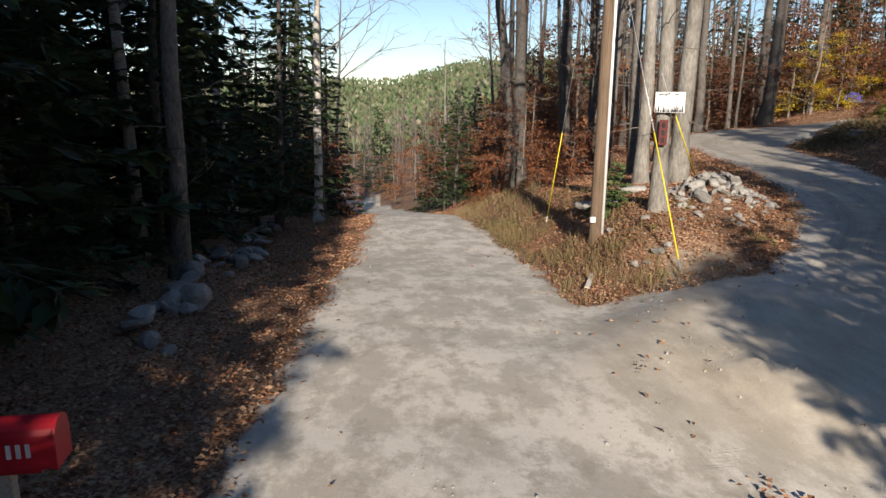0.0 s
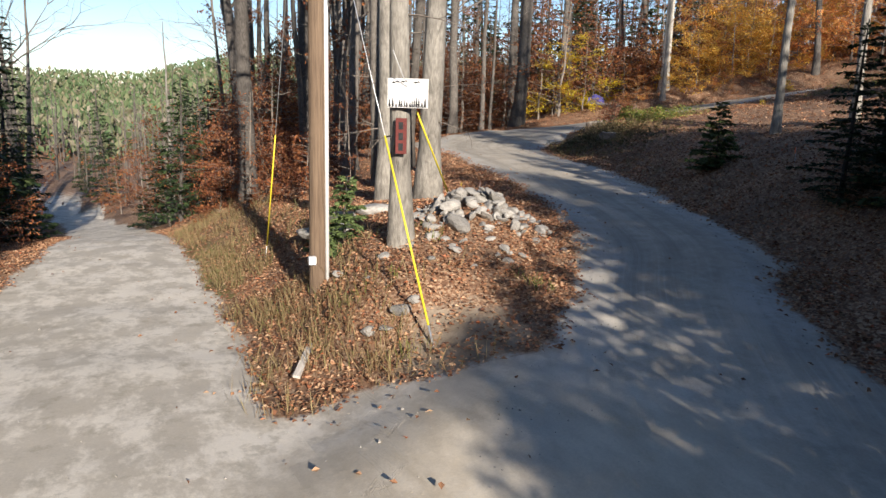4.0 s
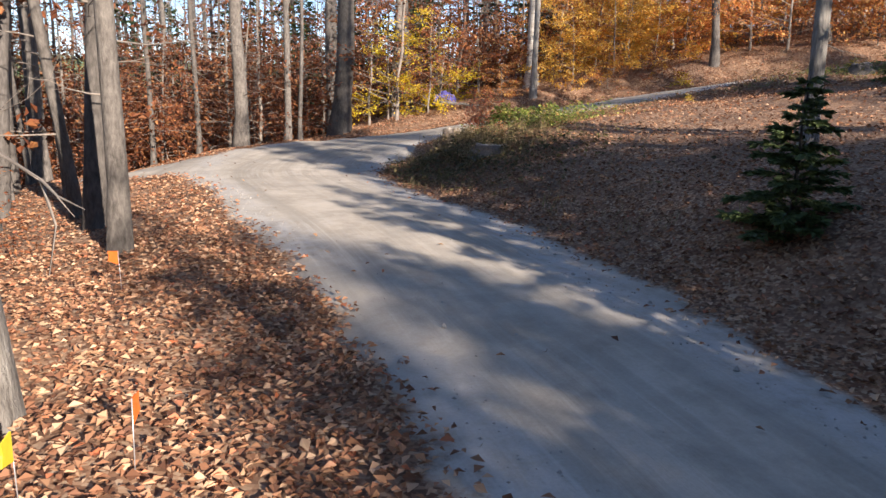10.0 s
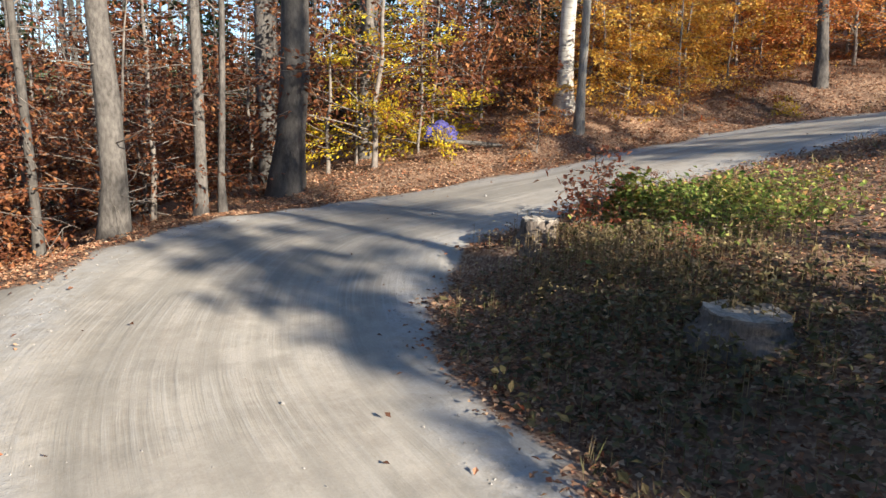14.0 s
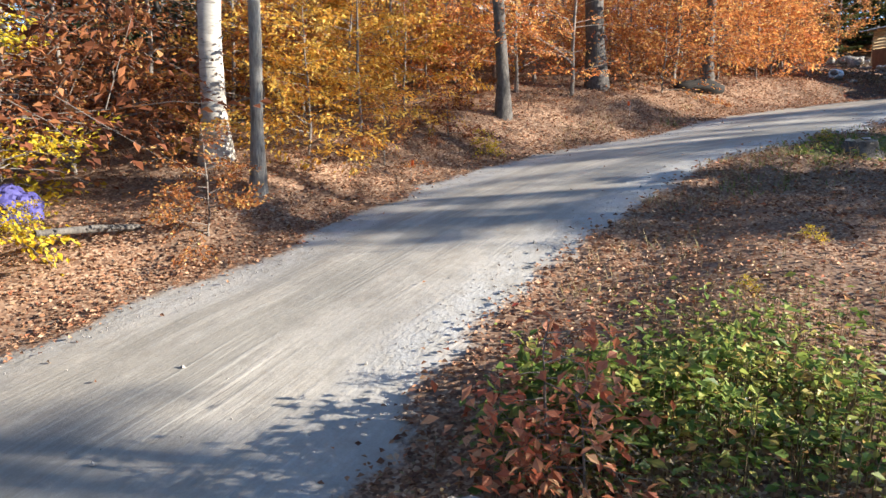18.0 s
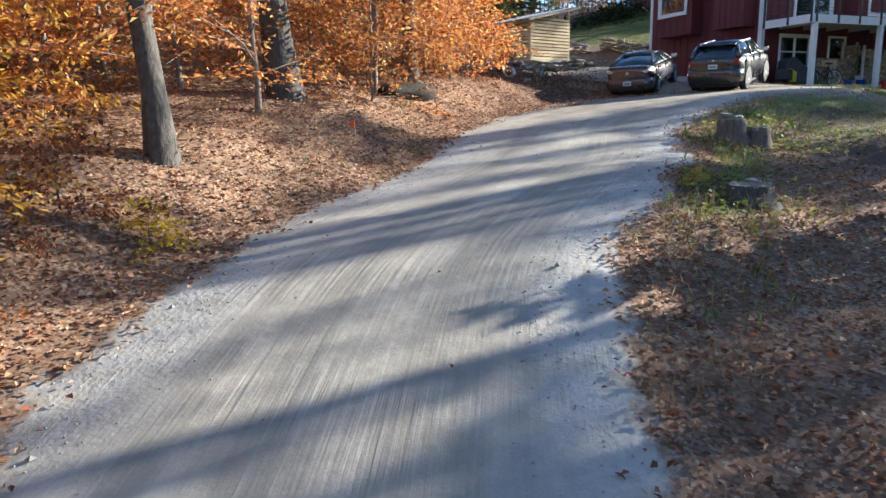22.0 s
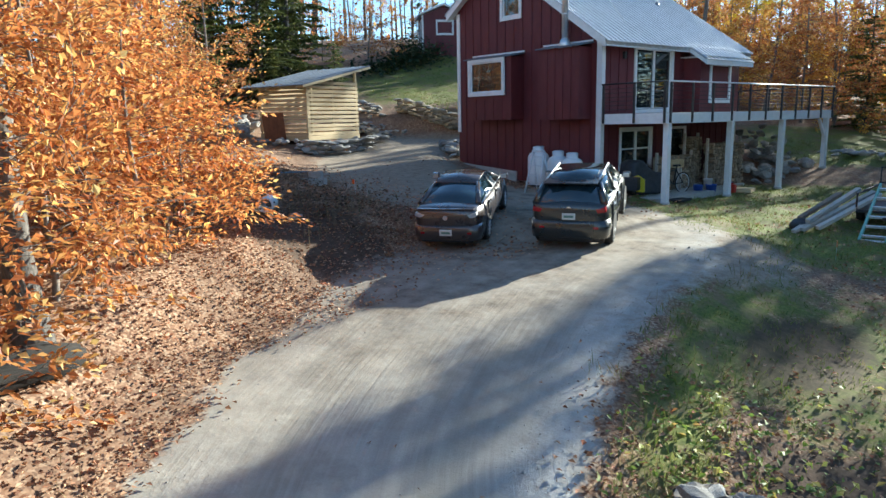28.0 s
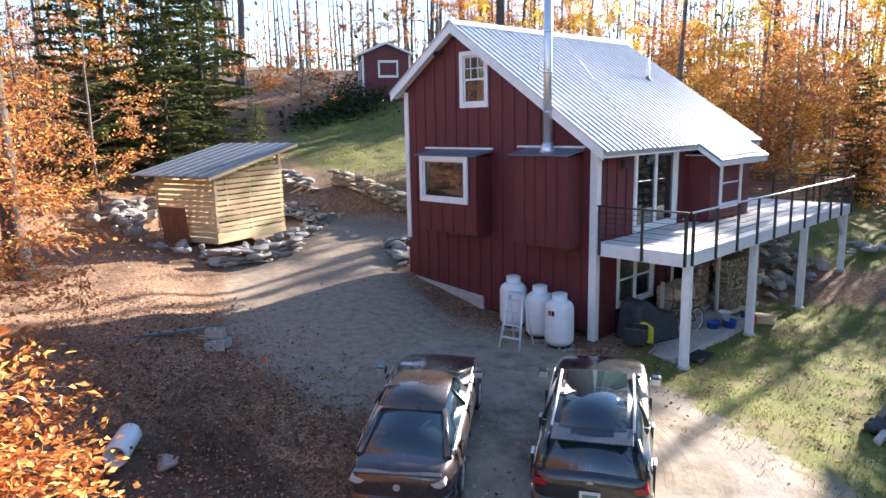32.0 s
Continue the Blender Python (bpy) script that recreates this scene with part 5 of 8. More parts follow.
# the two bays on the gable wall with their little roofs
for a0, a1, z0, z1, glazed in ((3.2, 5.32, 9.02, 11.05, True), (0.38, 1.95, 9.0, 11.12, False)):
    bay = part("bay", box_bm(a0, 0.003, z0, a1, 0.60, z1), M_RED, house, "boxed-out red bay")
    part("bay_roof", prism_bm([(0.005, z1 + 0.12), (0.72, z1 + 0.005), (0.72, z1 + 0.045), (0.005, z1 + 0.16)], "x", a0 - 0.08, a1 + 0.08), M_BLUEROOF, bay)
    part("flashing", box_bm(a0 - 0.06, 0.004, z1 + 0.165, a1 + 0.35, 0.05, z1 + 0.215, 0.004), M_WHITE, bay)
    for i in range(1, 5):
        a = a0 + i * (a1 - a0) / 5
        part("batten", box_bm(a - 0.02, 0.60, z0, a + 0.02, 0.618, z1 if not glazed else 9.72), M_RED, bay)
    if glazed:
        window(bay, "y", 0.655, 1, 3.56, 5.10, 9.95, 10.95, 0.12)
# stove pipe through the second bay
pipe = part("stove_pipe", rod_bm((1.15, 0.34, 11.2), (1.15, 0.34, 15.3), 0.10, None, 16), M_STEEL, house, "tall shiny steel stove pipe")
part("flashing_cone", rod_bm((1.15, 0.34, 11.13), (1.15, 0.34, 11.42), 0.22, 0.12, 16), M_STEEL, pipe)
for z in (12.1, 13.0, 13.9, 14.8):
    part("collar", rod_bm((1.15, 0.34, z), (1.15, 0.34, z + 0.05), 0.106, None, 16), M_STEEL, pipe)
for e in ((2.2, -0.6), (0.6, -2.0)):
    part("stay", rod_bm((1.15, 0.34, 14.2), (e[0], e[1], roof_z(e[0]) + 0.11), 0.012, None, 6), M_STEEL, pipe)
part("cap", rod_bm((1.15, 0.34, 15.3), (1.15, 0.34, 15.42), 0.16, 0.12, 16), M_STEEL, pipe)
vent = part("roof_vent", rod_bm((2.3, -6.2, 12.9), (2.3, -6.2, 13.75), 0.05, None, 10), M_ALU, house)
part("boot", rod_bm((2.3, -6.2, 13.0), (2.3, -6.2, 13.2), 0.12, 0.06, 10), M_BLUEROOF, vent)
lamp = part("wall_lamp", box_bm(-0.12, -1.08, 10.78, -0.023, -0.96, 11.0, 0.02), M_BLACK, house)
part("gable_light", box_bm(4.9, 0.02, 13.72, 5.15, 0.16, 13.82, 0.02), M_BLACK, house)

# ---- deck ----
deck = holder("deck", HOUSE, "white-framed raised wooden deck with black cable railing", "deck")
DX, DY = -2.2, -11.1
n = 0
b = -0.02
while b - 0.14 > DY:
    part("deck_board", box_bm(DX, b - 0.135, zf - 0.035, -0.03 if b > -D - 0.1 else 1.6, b, zf, 0.004) if not (BUMP[0] - 0.1 < b < BUMP[1] + 0.16) else box_bm(DX, b - 0.135, zf - 0.035, -0.65, b, zf, 0.004), M_DECKWOOD, deck)
    b -= 0.141
part("rim_board", box_bm(DX - 0.04, DY, zf - 0.30, DX, 0.02, zf - 0.005, 0.005), M_WHITE, deck)
part("rim_board", box_bm(DX, -0.02, zf - 0.30, -0.04, 0.02, zf - 0.006, 0.005), M_WHITE, deck)
part("rim_board", box_bm(DX, DY, zf - 0.30, 1.6, DY + 0.04, zf - 0.04, 0.005), M_WHITE, deck)
for k in range(8):
    part("joist", box_bm(DX + 0.01, -0.9 - k * 1.3, zf - 0.27, -0.03, -0.85 - k * 1.3, zf - 0.04), M_GREYWOOD, deck)
for b, zb in ((-0.22, 6.6), (-3.72, 6.55), (-7.25, 6.5), (-10.85, 7.2)):
    g0 = height(*(HOUSE @ Vector((DX + 0.05, b, 0))).xy)
    post = part("post", box_bm(DX - 0.03, b - 0.085, g0 + 0.02, DX + 0.14, b + 0.085, zf - 0.30, 0.008), M_WHITE, deck)
    part("footing", rod_bm((DX + 0.055, b, g0 - 0.3), (DX + 0.055, b, g0 + 0.05), 0.14, None, 14), M_CONCRETE, post)
part("brace", prism_bm([(DY + 0.32, zf - 0.95), (DY + 0.42, zf - 0.95), (DY + 0.95, zf - 0.32), (DY + 0.85, zf - 0.32)], "x", DX + 0.0, DX + 0.09), M_WHITE, deck)
part("inner_post", box_bm(-0.3, -7.6, 6.3, -0.15, -7.45, zf - 0.05), M_GREYWOOD, deck)
rails = [(DX - 0.06, b) for b in (-0.16, -1.28, -2.4, -3.55, -4.65, -5.75, -6.85, -7.95, -9.0, -10.05, -11.05)]
rails += [(a, 0.045) for a in (-0.12, -1.2, -2.2)]
rails += [(a, DY - 0.03) for a in (-1.1, 0.2, 1.5)]
for a, b in rails:
    part("rail_post", box_bm(a - 0.028, b - 0.028, zf - 0.28, a + 0.028, b + 0.028, zf + 0.84, 0.005), M_BLACK, deck)
for z, r in ((0.86, 0.022), (0.72, 0.006), (0.60, 0.006), (0.48, 0.006), (0.36, 0.006), (0.24, 0.006), (0.12, 0.006)):
    part("rail" if z > 0.8 else "cable", rod_bm((DX - 0.06, DY, zf + z), (DX - 0.06, -0.1, zf + z), r, None, 6), M_STEEL if z > 0.8 else M_BLACK, deck)
    part("rail" if z > 0.8 else "cable", rod_bm((DX - 0.06, 0.045, zf + z), (-0.06, 0.045, zf + z), r, None, 6), M_BLACK, deck)
    part("rail" if z > 0.8 else "cable", rod_bm((DX - 0.06, DY - 0.03, zf + z), (1.5, DY - 0.03, zf + z), r, None, 6), M_BLACK, deck)


# ---- stones ----
def rock_mesh(seed, flat=0.7):
    rng = random.Random(seed)
    bm = bmesh.new()
    bmesh.ops.create_icosphere(bm, subdivisions=2, radius=1)
    off = Vector((rng.uniform(0, 50), rng.uniform(0, 50), rng.uniform(0, 50)))
    cuts = [(Vector((rng.gauss(0, 1), rng.gauss(0, 1), rng.gauss(0, 1))).normalized(), rng.uniform(0.45, 0.8)) for _ in range(9)]
    for v in bm.verts:
        for n, d in cuts:
            k = v.co.dot(n)
            if k > d:
                v.co -= n * (k - d) * 0.97
        v.co *= 1 + 0.09 * noise.noise(v.co * 1.7 + off)
        v.co.z *= flat
    me = bpy.data.meshes.new("rock")
    bm.to_mesh(me)
    bm.free()
    me.materials.append(M_STONE)
    return me


ROCKS = [rock_mesh(i, f) for i, f in enumerate((0.7, 0.55, 0.8, 0.45, 0.65, 0.9))]


def rock(parent, x, y, z, s, turn=None, tilt=12, stretch=None):
    ob = new("rock", random.choice(ROCKS))
    ob.parent = parent
    sx = s * random.uniform(0.8, 1.3) if stretch is None else s * stretch
    ob.matrix_basis = Matrix.LocRotScale((x, y, z), Euler((radians(random.gauss(0, tilt)), radians(random.gauss(0, tilt)), random.uniform(0, 6.28) if turn is None else turn)), (sx, s, s * random.uniform(0.75, 1.1)))
    return ob


def boulder(x, y, s, label, sink=0.35):
    ob = new("boulder", random.choice(ROCKS))
    ob.matrix_basis = Matrix.LocRotScale((x, y, height(x, y) + s * (0.6 - sink) * 0.6), Euler((0, 0, random.uniform(0, 6.28))), (s * 1.2, s, s * 0.85))
    return tagged(ob, label, "boulder")


random.seed(21)
heap = holder("rock_heap", pose(9.3, 15.9, 0), "heap of pale broken field stones on the bank", "stones")
for i in range(125):
    a, r = random.uniform(0, 6.28), 1.25 * math.sqrt(random.random())
    x, y = math.cos(a) * r * 1.0, math.sin(a) * r * 0.9
    s = random.uniform(0.06, 0.15) * (1.2 - 0.35 * r)
    z = height(9.3 + x, 15.9 + y) + s * 0.3 + max(0, 0.15 - r * 0.12) * random.random() * 2.0
    rock(heap, x, y, z, s, None, 28, random.choice((0.9, 1.2, 1.7)))
for x, y, s, k in ((-0.75, -0.25, 0.2, 2.0), (-0.9, -0.75, 0.17, 2.2), (0.25, 0.2, 0.18, 1.3), (0.55, 0.35, 0.17, 1.2), (0.15, -0.5, 0.14, 1.9), (-0.35, 0.3, 0.16, 1.4)):
    rock(heap, x, y, height(9.3 + x, 15.9 + y) + s * 0.55, s, None, 10, k)
low_heap = holder("loose_stones", pose(8.7, 14.9, 0), "loose rounded stones scattered below the heap", "stones")
for i in range(40):
    x, y = random.gauss(0, 0.75), random.gauss(0, 0.5)
    s = random.uniform(0.05, 0.12)
    rock(low_heap, x, y, height(8.7 + x, 14.9 + y) + s * 0.25, s)
for x, y, s in ((7.0, 18.6, 0.42), (7.6, 18.9, 0.3), (8.2, 18.7, 0.38), (7.2, 17.6, 0.25)):
    boulder(x, y, s, "weathered grey boulder among leaves behind the pole")
for x, y, s in ((6.35, 13.5, 0.13), (6.55, 13.35, 0.11), (6.8, 13.45, 0.15), (7.0, 13.5, 0.11), (7.95, 15.0, 0.14), (8.1, 15.3, 0.12)):
    boulder(x, y, s, "small pale stone lying on the bank")
wall_l = holder("stone_wall", pose(-2.4, 14.5, 0), "low tumbled stone wall in the roadside shade", "stone wall")
for i in range(70):
    y = random.uniform(-5, 12)
    x = random.gauss(0, 0.28) - 0.02 * y
    s = random.uniform(0.12, 0.3)
    rock(wall_l, x, y, height(-2.4 + x, 14.5 + y) + s * random.uniform(0.2, 0.9), s)

# ---- junction ----
mailbox = holder("mailbox", pose(-1.42, 5.0, height(-1.42, 5.0) - 0.13, 0, 0, 4), "glossy red metal mailbox with white figures on its side", "mailbox")


def mail_shell():
    prof = [(-0.13, 0.0), (0.13, 0.0)] + [(0.13 * math.cos(t), 0.20 + 0.14 * math.sin(t)) for t in np.linspace(0, math.pi, 11)]
    return prism_bm(prof, "x", -0.42, 0.24, 0.006)


zt = 0.92
shell = part("shell", mail_shell(), M_MAIL, mailbox)
shell.location = (0.12, 0, zt)
door = part("door", prism_bm([(-0.136, -0.005), (0.136, -0.005)] + [(0.136 * math.cos(t), 0.20 + 0.146 * math.sin(t)) for t in np.linspace(0, math.pi, 11)], "x", 0.241, 0.262, 0.004), M_MAIL, mailbox)
door.location = (0.12, 0, zt)
part("mount_board", box_bm(-0.2, -0.1, zt - 0.04, 0.26, 0.1, zt - 0.004, 0.004), M_MAIL, mailbox)
part("post", box_bm(-0.06, -0.05, -0.3, 0.04, 0.05, zt - 0.04, 0.008), M_GREYWOOD, mailbox)
for k in range(3):
    part("figure_bar", box_bm(0.07 + k * 0.06, -0.1345, zt + 0.095, 0.10 + k * 0.06, -0.1305, zt + 0.195), M_WHITE, mailbox, "plain white bar")
flag = part("flag", box_bm(-0.10, -0.137, zt + 0.02, -0.04, -0.131, zt + 0.14), M_WHITE, mailbox)

utility = holder("utility_pole", pose(6.25, 15.85, height(6.25, 15.85) - 0.3), "brown wooden utility pole with a white conduit", "utility pole")
up_, ur_ = trunk_rows(np.random.RandomState(3), 10.5, 0.145, (0.004, 0.0), 0.004, 12, 1.03)
ur_ = 0.145 * (1 - 0.03 * np.arange(12) / 1.5)
part("pole", mesh_from("pole", *tube_trunk(up_ + np.array([0, 0, 0.25]), ur_, 16, np.random.RandomState(4), 0.012), M_POLEWOOD), M_POLEWOOD, utility)
part("conduit", rod_bm((0.13, -0.11, 0.2), (0.15, -0.08, 9.0), 0.035, None, 10), M_WHITE, utility, "white plastic conduit")
part("tag_box", box_bm(-0.20, -0.24, 0.75, -0.08, -0.15, 0.88, 0.01), M_WHITE, utility)
part("crossarm", box_bm(-0.9, -0.06, 9.6, 0.9, 0.06, 9.74, 0.01), M_POLEWOOD, utility)
wires = holder("power_lines", pose(0, 0, 0), "thin black overhead cables across the road", "cable")
for a, b in (((6.3, 15.8, 9.2), (-9, 27, 9.6)), ((6.3, 15.8, 8.6), (-9, 27.8, 8.6)), ((6.3, 15.8, 9.3), (9.5, 55, 7.6))):
    a, b = Vector(a), Vector(b)
    pts = [a.lerp(b, t) - Vector((0, 0, 2.2 * t * (1 - t))) for t in np.linspace(0, 1, 13)]
    part("wire", mesh_from("wire", *tubes([(*p, 0.012, *q, 0.012) for p, q in zip(pts[:-1], pts[1:])], 5), M_BLACK), M_BLACK, wires)


def guy_wire(foot, top, guard_top):
    g = holder("guy_wire", pose(*foot), "steel guy wire in a bright yellow plastic guard", "guy wire", "guy wires")
    d = Vector(top) - Vector(foot)
    k = (guard_top - foot[2]) / d.z
    part("strand", rod_bm(-d * 0.03, d, 0.006, None, 6), M_STEEL, g)
    part("guard", rod_bm(d * (k * 0.10), d * k, 0.016, 0.014, 10), M_YELLOWP, g, "yellow guard tube")
    part("anchor_rod", rod_bm(-d * 0.06, d * (k * 0.10), 0.014, None, 8), M_STEEL, g)


guy_wire((6.93, 12.65, height(6.93, 12.65)), (5.98, 15.9, 8.2), 2.75)
guy_wire((8.95, 16.5, height(8.95, 16.5) + 0.1), (7.0, 14.45, 3.9), 3.05)
guy_wire((6.25, 20.5, height(6.25, 20.5)), (6.27, 16.0, 9.0), 2.45)

sign = holder("sign", pose(7.40, 14.86, 3.32, 0, 0, -34), "white panel sign with black treeline and birds", "sign")
part("panel", box_bm(-0.31, -0.012, -0.215, 0.31, 0.012, 0.215, 0.004), M_SIGN, sign)
random.seed(5)
x = -0.28
while x < 0.27:
    h, w = random.uniform(0.06, 0.16), random.uniform(0.018, 0.03)
    prof = []
    for i in range(4):
        z = -0.205 + h * i / 4
        prof += [(x + w * (1 - i / 4.4), z), (x + w * (1 - i / 4.4) * 0.45, z + h * 0.14)]
    prof += [(x, -0.205 + h)] + [(2 * x - a, b) for a, b in reversed(prof)]
    part("fir_shape", prism_bm(prof, "y", -0.0155, -0.0125), M_BLACK, sign)
    x += random.uniform(0.03, 0.055)
for bx, bz in ((-0.2, 0.16), (-0.06, 0.175), (0.13, 0.165)):
    part("bird_shape", prism_bm([(bx - 0.055, bz - 0.015), (bx - 0.02, bz + 0.012), (bx, bz), (bx + 0.03, bz + 0.018), (bx + 0.07, bz - 0.008), (bx + 0.02, bz - 0.004), (bx, bz - 0.02)], "y", -0.0155, -0.0125), M_BLACK, sign)
for zz in (0.03, 0.075):
    part("text_bar", box_bm(-0.19, -0.0150, zz - 0.008, 0.19, -0.0125, zz + 0.008), grained("pale_print", (0.5, 0.5, 0.5), (0.62, 0.62, 0.62), 10), sign, "faint grey line of print")
plaque = holder("plaque", pose(7.33, 14.93, 2.68, 0, 0, -34), "narrow dark red wooden plaque on the trunk", "plaque")
part("board", box_bm(-0.085, -0.025, -0.27, 0.085, 0.02, 0.27, 0.006), grained("plaque_red", (0.10, 0.02, 0.018), (0.17, 0.04, 0.035), 9, 0.7, (1, 1, 5)), plaque)
for k in range(3):
    part("figure_bar", box_bm(-0.035, -0.0295, 0.10 - k * 0.16, 0.035, -0.0255, 0.21 - k * 0.16), M_BLACK, plaque, "plain dark bar")

stick = holder("broken_board", pose(5.6, 13.95, height(5.6, 13.95) + 0.07, 4, 0, -24), "grey splintered board lying in the grass", "board")
part("plank", prism_bm([(-0.05, -0.75), (0.05, -0.78), (0.045, 0.5), (0.0, 0.78), (-0.035, 0.55)], "z", -0.015, 0.02, 0.004), M_GREYWOOD, stick)


def marker(x, y, mat, label, name="marker_flag"):
    f = holder(name, pose(x, y, height(x, y), 0, 0, random.uniform(0, 360)), label, "marker flag", "survey flags")
    part("wire", rod_bm((0, 0, -0.05), (0.02, 0, 0.42), 0.003, None, 5), M_STEEL, f)
    part("cloth", prism_bm([(0.02, 0.28), (0.14, 0.31), (0.12, 0.36), (0.135, 0.41), (0.02, 0.42)], "y", -0.003, 0.004), mat, f)


for x, y in ((11.3, 22.0), (10.4, 18.1), (16.65, 15.4), (39.2, 27.8), (38.9, 10.8), (33.2, 33.0), (49.5, 15.6)):
    marker(x, y, M_ORANGE, "small orange survey flag on a wire")
marker(9.9, 18.0, M_YELLOWP, "small yellow survey flag on a wire")


def stump(x, y, r, h, label, mat=M_DEADWOOD, rugged=0.012):
    rng = np.random.RandomState(int(x * 10))
    s = holder("stump", pose(x, y, height(x, y), 0, 0, 0), label, "stump")
    p = np.array([(0, 0, -0.15), (0, 0, 0.03), (0, 0, h * 0.3), (0.005, 0, h * 0.6), (0.01, 0, h * 0.85), (0.02, 0, h)])
    rad = np.array([1.5, 1.3, 1.12, 1.03, 1.0, 0.97]) * r
    part("bark", mesh_from("bark", *tube_trunk(p, rad, 26, rng, 0.05), mat), mat, s)
    # sawn face, split and sagging towards the middle
    bm = bmesh.new()
    rings = [[bm.verts.new((0.02 + r * k * (1 + rng.normal(0, 0.025)) * math.cos(a), r * k * (1 + rng.normal(0, 0.025)) * math.sin(a), h + 0.012 + rng.normal(0, rugged) - rugged * (1 - k)))
              for a in (i * math.pi / 12 for i in range(24))] for k in (0.96, 0.72, 0.44, 0.16)]
    for o, n in zip(rings, rings[1:]):
        for i in range(24):
            bm.faces.new((o[i], o[(i + 1) % 24], n[(i + 1) % 24], n[i]))
    bm.faces.new(rings[-1])
    rim = [bm.verts.new((v.co.x, v.co.y, h - 0.05)) for v in rings[0]]
    for i in range(24):
        bm.faces.new((rim[i], rim[(i + 1) % 24], rings[0][(i + 1) % 24], rings[0][i]))
    part("cut_face", bm, M_STUMPTOP, s, "pale weathered cut face")
    return s


stump(22.6, 30.65, 0.28, 0.36, "broad sawn stump with whitish top by the drive")
stump(20.7, 26.85, 0.40, 0.2, "old broad sawn stump among weeds in shade")
stump(36.66, 20.9, 0.27, 0.46, "sawn stump with pale stones laid on its top")
stump(36.42, 20.42, 0.2, 0.42, "sawn stump with a weathered grey top")
stump(33.56, 23.97, 0.30, 0.22, "broad dark rotting stump on the grassy bank", M_DARKBARK, 0.022)
for x, y, s, z in ((36.70, 21.02, 0.15, 0.49), (36.60, 20.80, 0.10, 0.48), (33.62, 23.86, 0.09, 0.245), (33.50, 23.90, 0.06, 0.245)):
    ob = new("stone", random.choice(ROCKS))
    ob.matrix_basis = Matrix.LocRotScale((x, y, height(36.66 if x > 35 else 33.56, 20.9 if x > 35 else 23.97) + z + s * 0.36), Euler((0, 0, random.uniform(0, 6.28))), (s * 1.35, s, s * 0.75))
    tagged(ob, "pale weathered stone lying on a stump", "stone")
M_ROT = grained("wet_rotten_wood", (0.010, 0.009, 0.008), (0.035, 0.029, 0.024), 9, 0.9, (3, 3, 0.6), 0.03, 0.9)
rot = holder("rotten_log", pose(42.75, 25.2, height(42.75, 25.2) + 0.1, 0, 8, 20), "short black rotten log lying under the beeches", "log")
part("stem", mesh_from("stem", *tube_trunk(np.array([(0.0, 0.0, -0.52), (0.0, 0.0, -0.5), (0.02, 0.01, -0.25), (0.0, 0.03, 0.05), (0.03, 0.0, 0.3), (0.0, 0.0, 0.5), (0.0, 0.0, 0.52)]), np.array([0.002, 0.16, 0.23, 0.25, 0.22, 0.13, 0.002]), 14, np.random.RandomState(8), 0.14), M_ROT), M_ROT, rot).matrix_basis = pose(0, 0, 0, 90, 0, 0) @ Matrix.Diagonal((1.1, 1.0, 1.7, 1.0))
log = holder("fallen_log", pose(28.7, 36.7, height(28.7, 36.7) + 0.08, 0, 4, -20), "grey fallen log lying on dry leaves", "log")
part("stem", mesh_from("stem", *tubes([(-1.5, 0, 0, 0.05, -0.5, 0.06, 0.02, 0.06), (-0.5, 0.06, 0.02, 0.06, 0.6, 0.0, 0.0, 0.055), (0.6, 0, 0, 0.055, 1.7, -0.12, 0.0, 0.035)], 9), M_BARK), M_BARK, log)
cloth = holder("cloth_heap", pose(28.9, 38.9, height(28.9, 38.9)), "crumpled blue-violet tarpaulin among yellow leaves", "tarpaulin")
bm = bmesh.new()
bmesh.ops.create_icosphere(bm, subdivisions=4, radius=1)
for v in bm.verts:
    v.co = Vector((v.co.x * 0.55, v.co.y * 0.38, max(v.co.z, -0.35) * 0.42)) * (1 + 0.28 * noise.noise(v.co * 2.3) + 0.1 * noise.noise(v.co * 6))
part("sheet", bm, M_PURPLE, cloth).location = (0, 0, 0.2)

# ---- neighbour's cabin seen through the trees ----
cabin = holder("cabin", pose(49.5, 33.2, height(49.5, 33.2), 0, 0, -28), "pale grey shingled cabin half hidden by trees", "cabin")
M_SHINGLE = grained("grey_shingles", (0.30, 0.29, 0.27), (0.48, 0.47, 0.44), 10, 0.85, (1, 1, 6), 0.01)
for k in range(14):
    part("shingle_course", prism_bm([(-1.62, 1.3 + k * 0.2), (-1.585, 1.3 + k * 0.2 + 0.21), (-1.5, 1.3 + k * 0.2 + 0.21), (-1.5, 1.3 + k * 0.2)], "x", -2.6, 2.6), M_SHINGLE, cabin)
part("wall", box_bm(-2.6, -1.5, 1.25, 2.6, 1.6, 4.1), M_SHINGLE, cabin)
part("roof", prism_bm([(-1.95, 3.95), (0.05, 5.2), (2.05, 3.95), (2.05, 4.07), (0.05, 5.34), (-1.95, 4.07)], "x", -2.9, 2.9), M_BLUEROOF, cabin)
for a in (-2.4, -0.8, 0.8, 2.4):
    part("pier", box_bm(a - 0.1, -1.4, -0.6, a + 0.1, -1.2, 1.25), M_GREYWOOD, cabin)
for a in (-1.4, 1.1):
    window(cabin, "y", -1.625, -1, a - 0.4, a + 0.4, 2.2, 3.2, 0.09)


# ---- cars ----
def paint(name, colour):
    m = material(name, colour, 0.28, 0.35, 0.6)
    w = Net(m)
    w.b.inputs["Coat Weight"].default_value = 1.0
    w.b.inputs["Coat Roughness"].default_value = 0.06
    w.rough(w.ramp(w.noise(3.0, 5, 0.6), [(0.3, (0.22, 0.22, 0.22)), (0.75, (0.42, 0.42, 0.42))]))
    return m


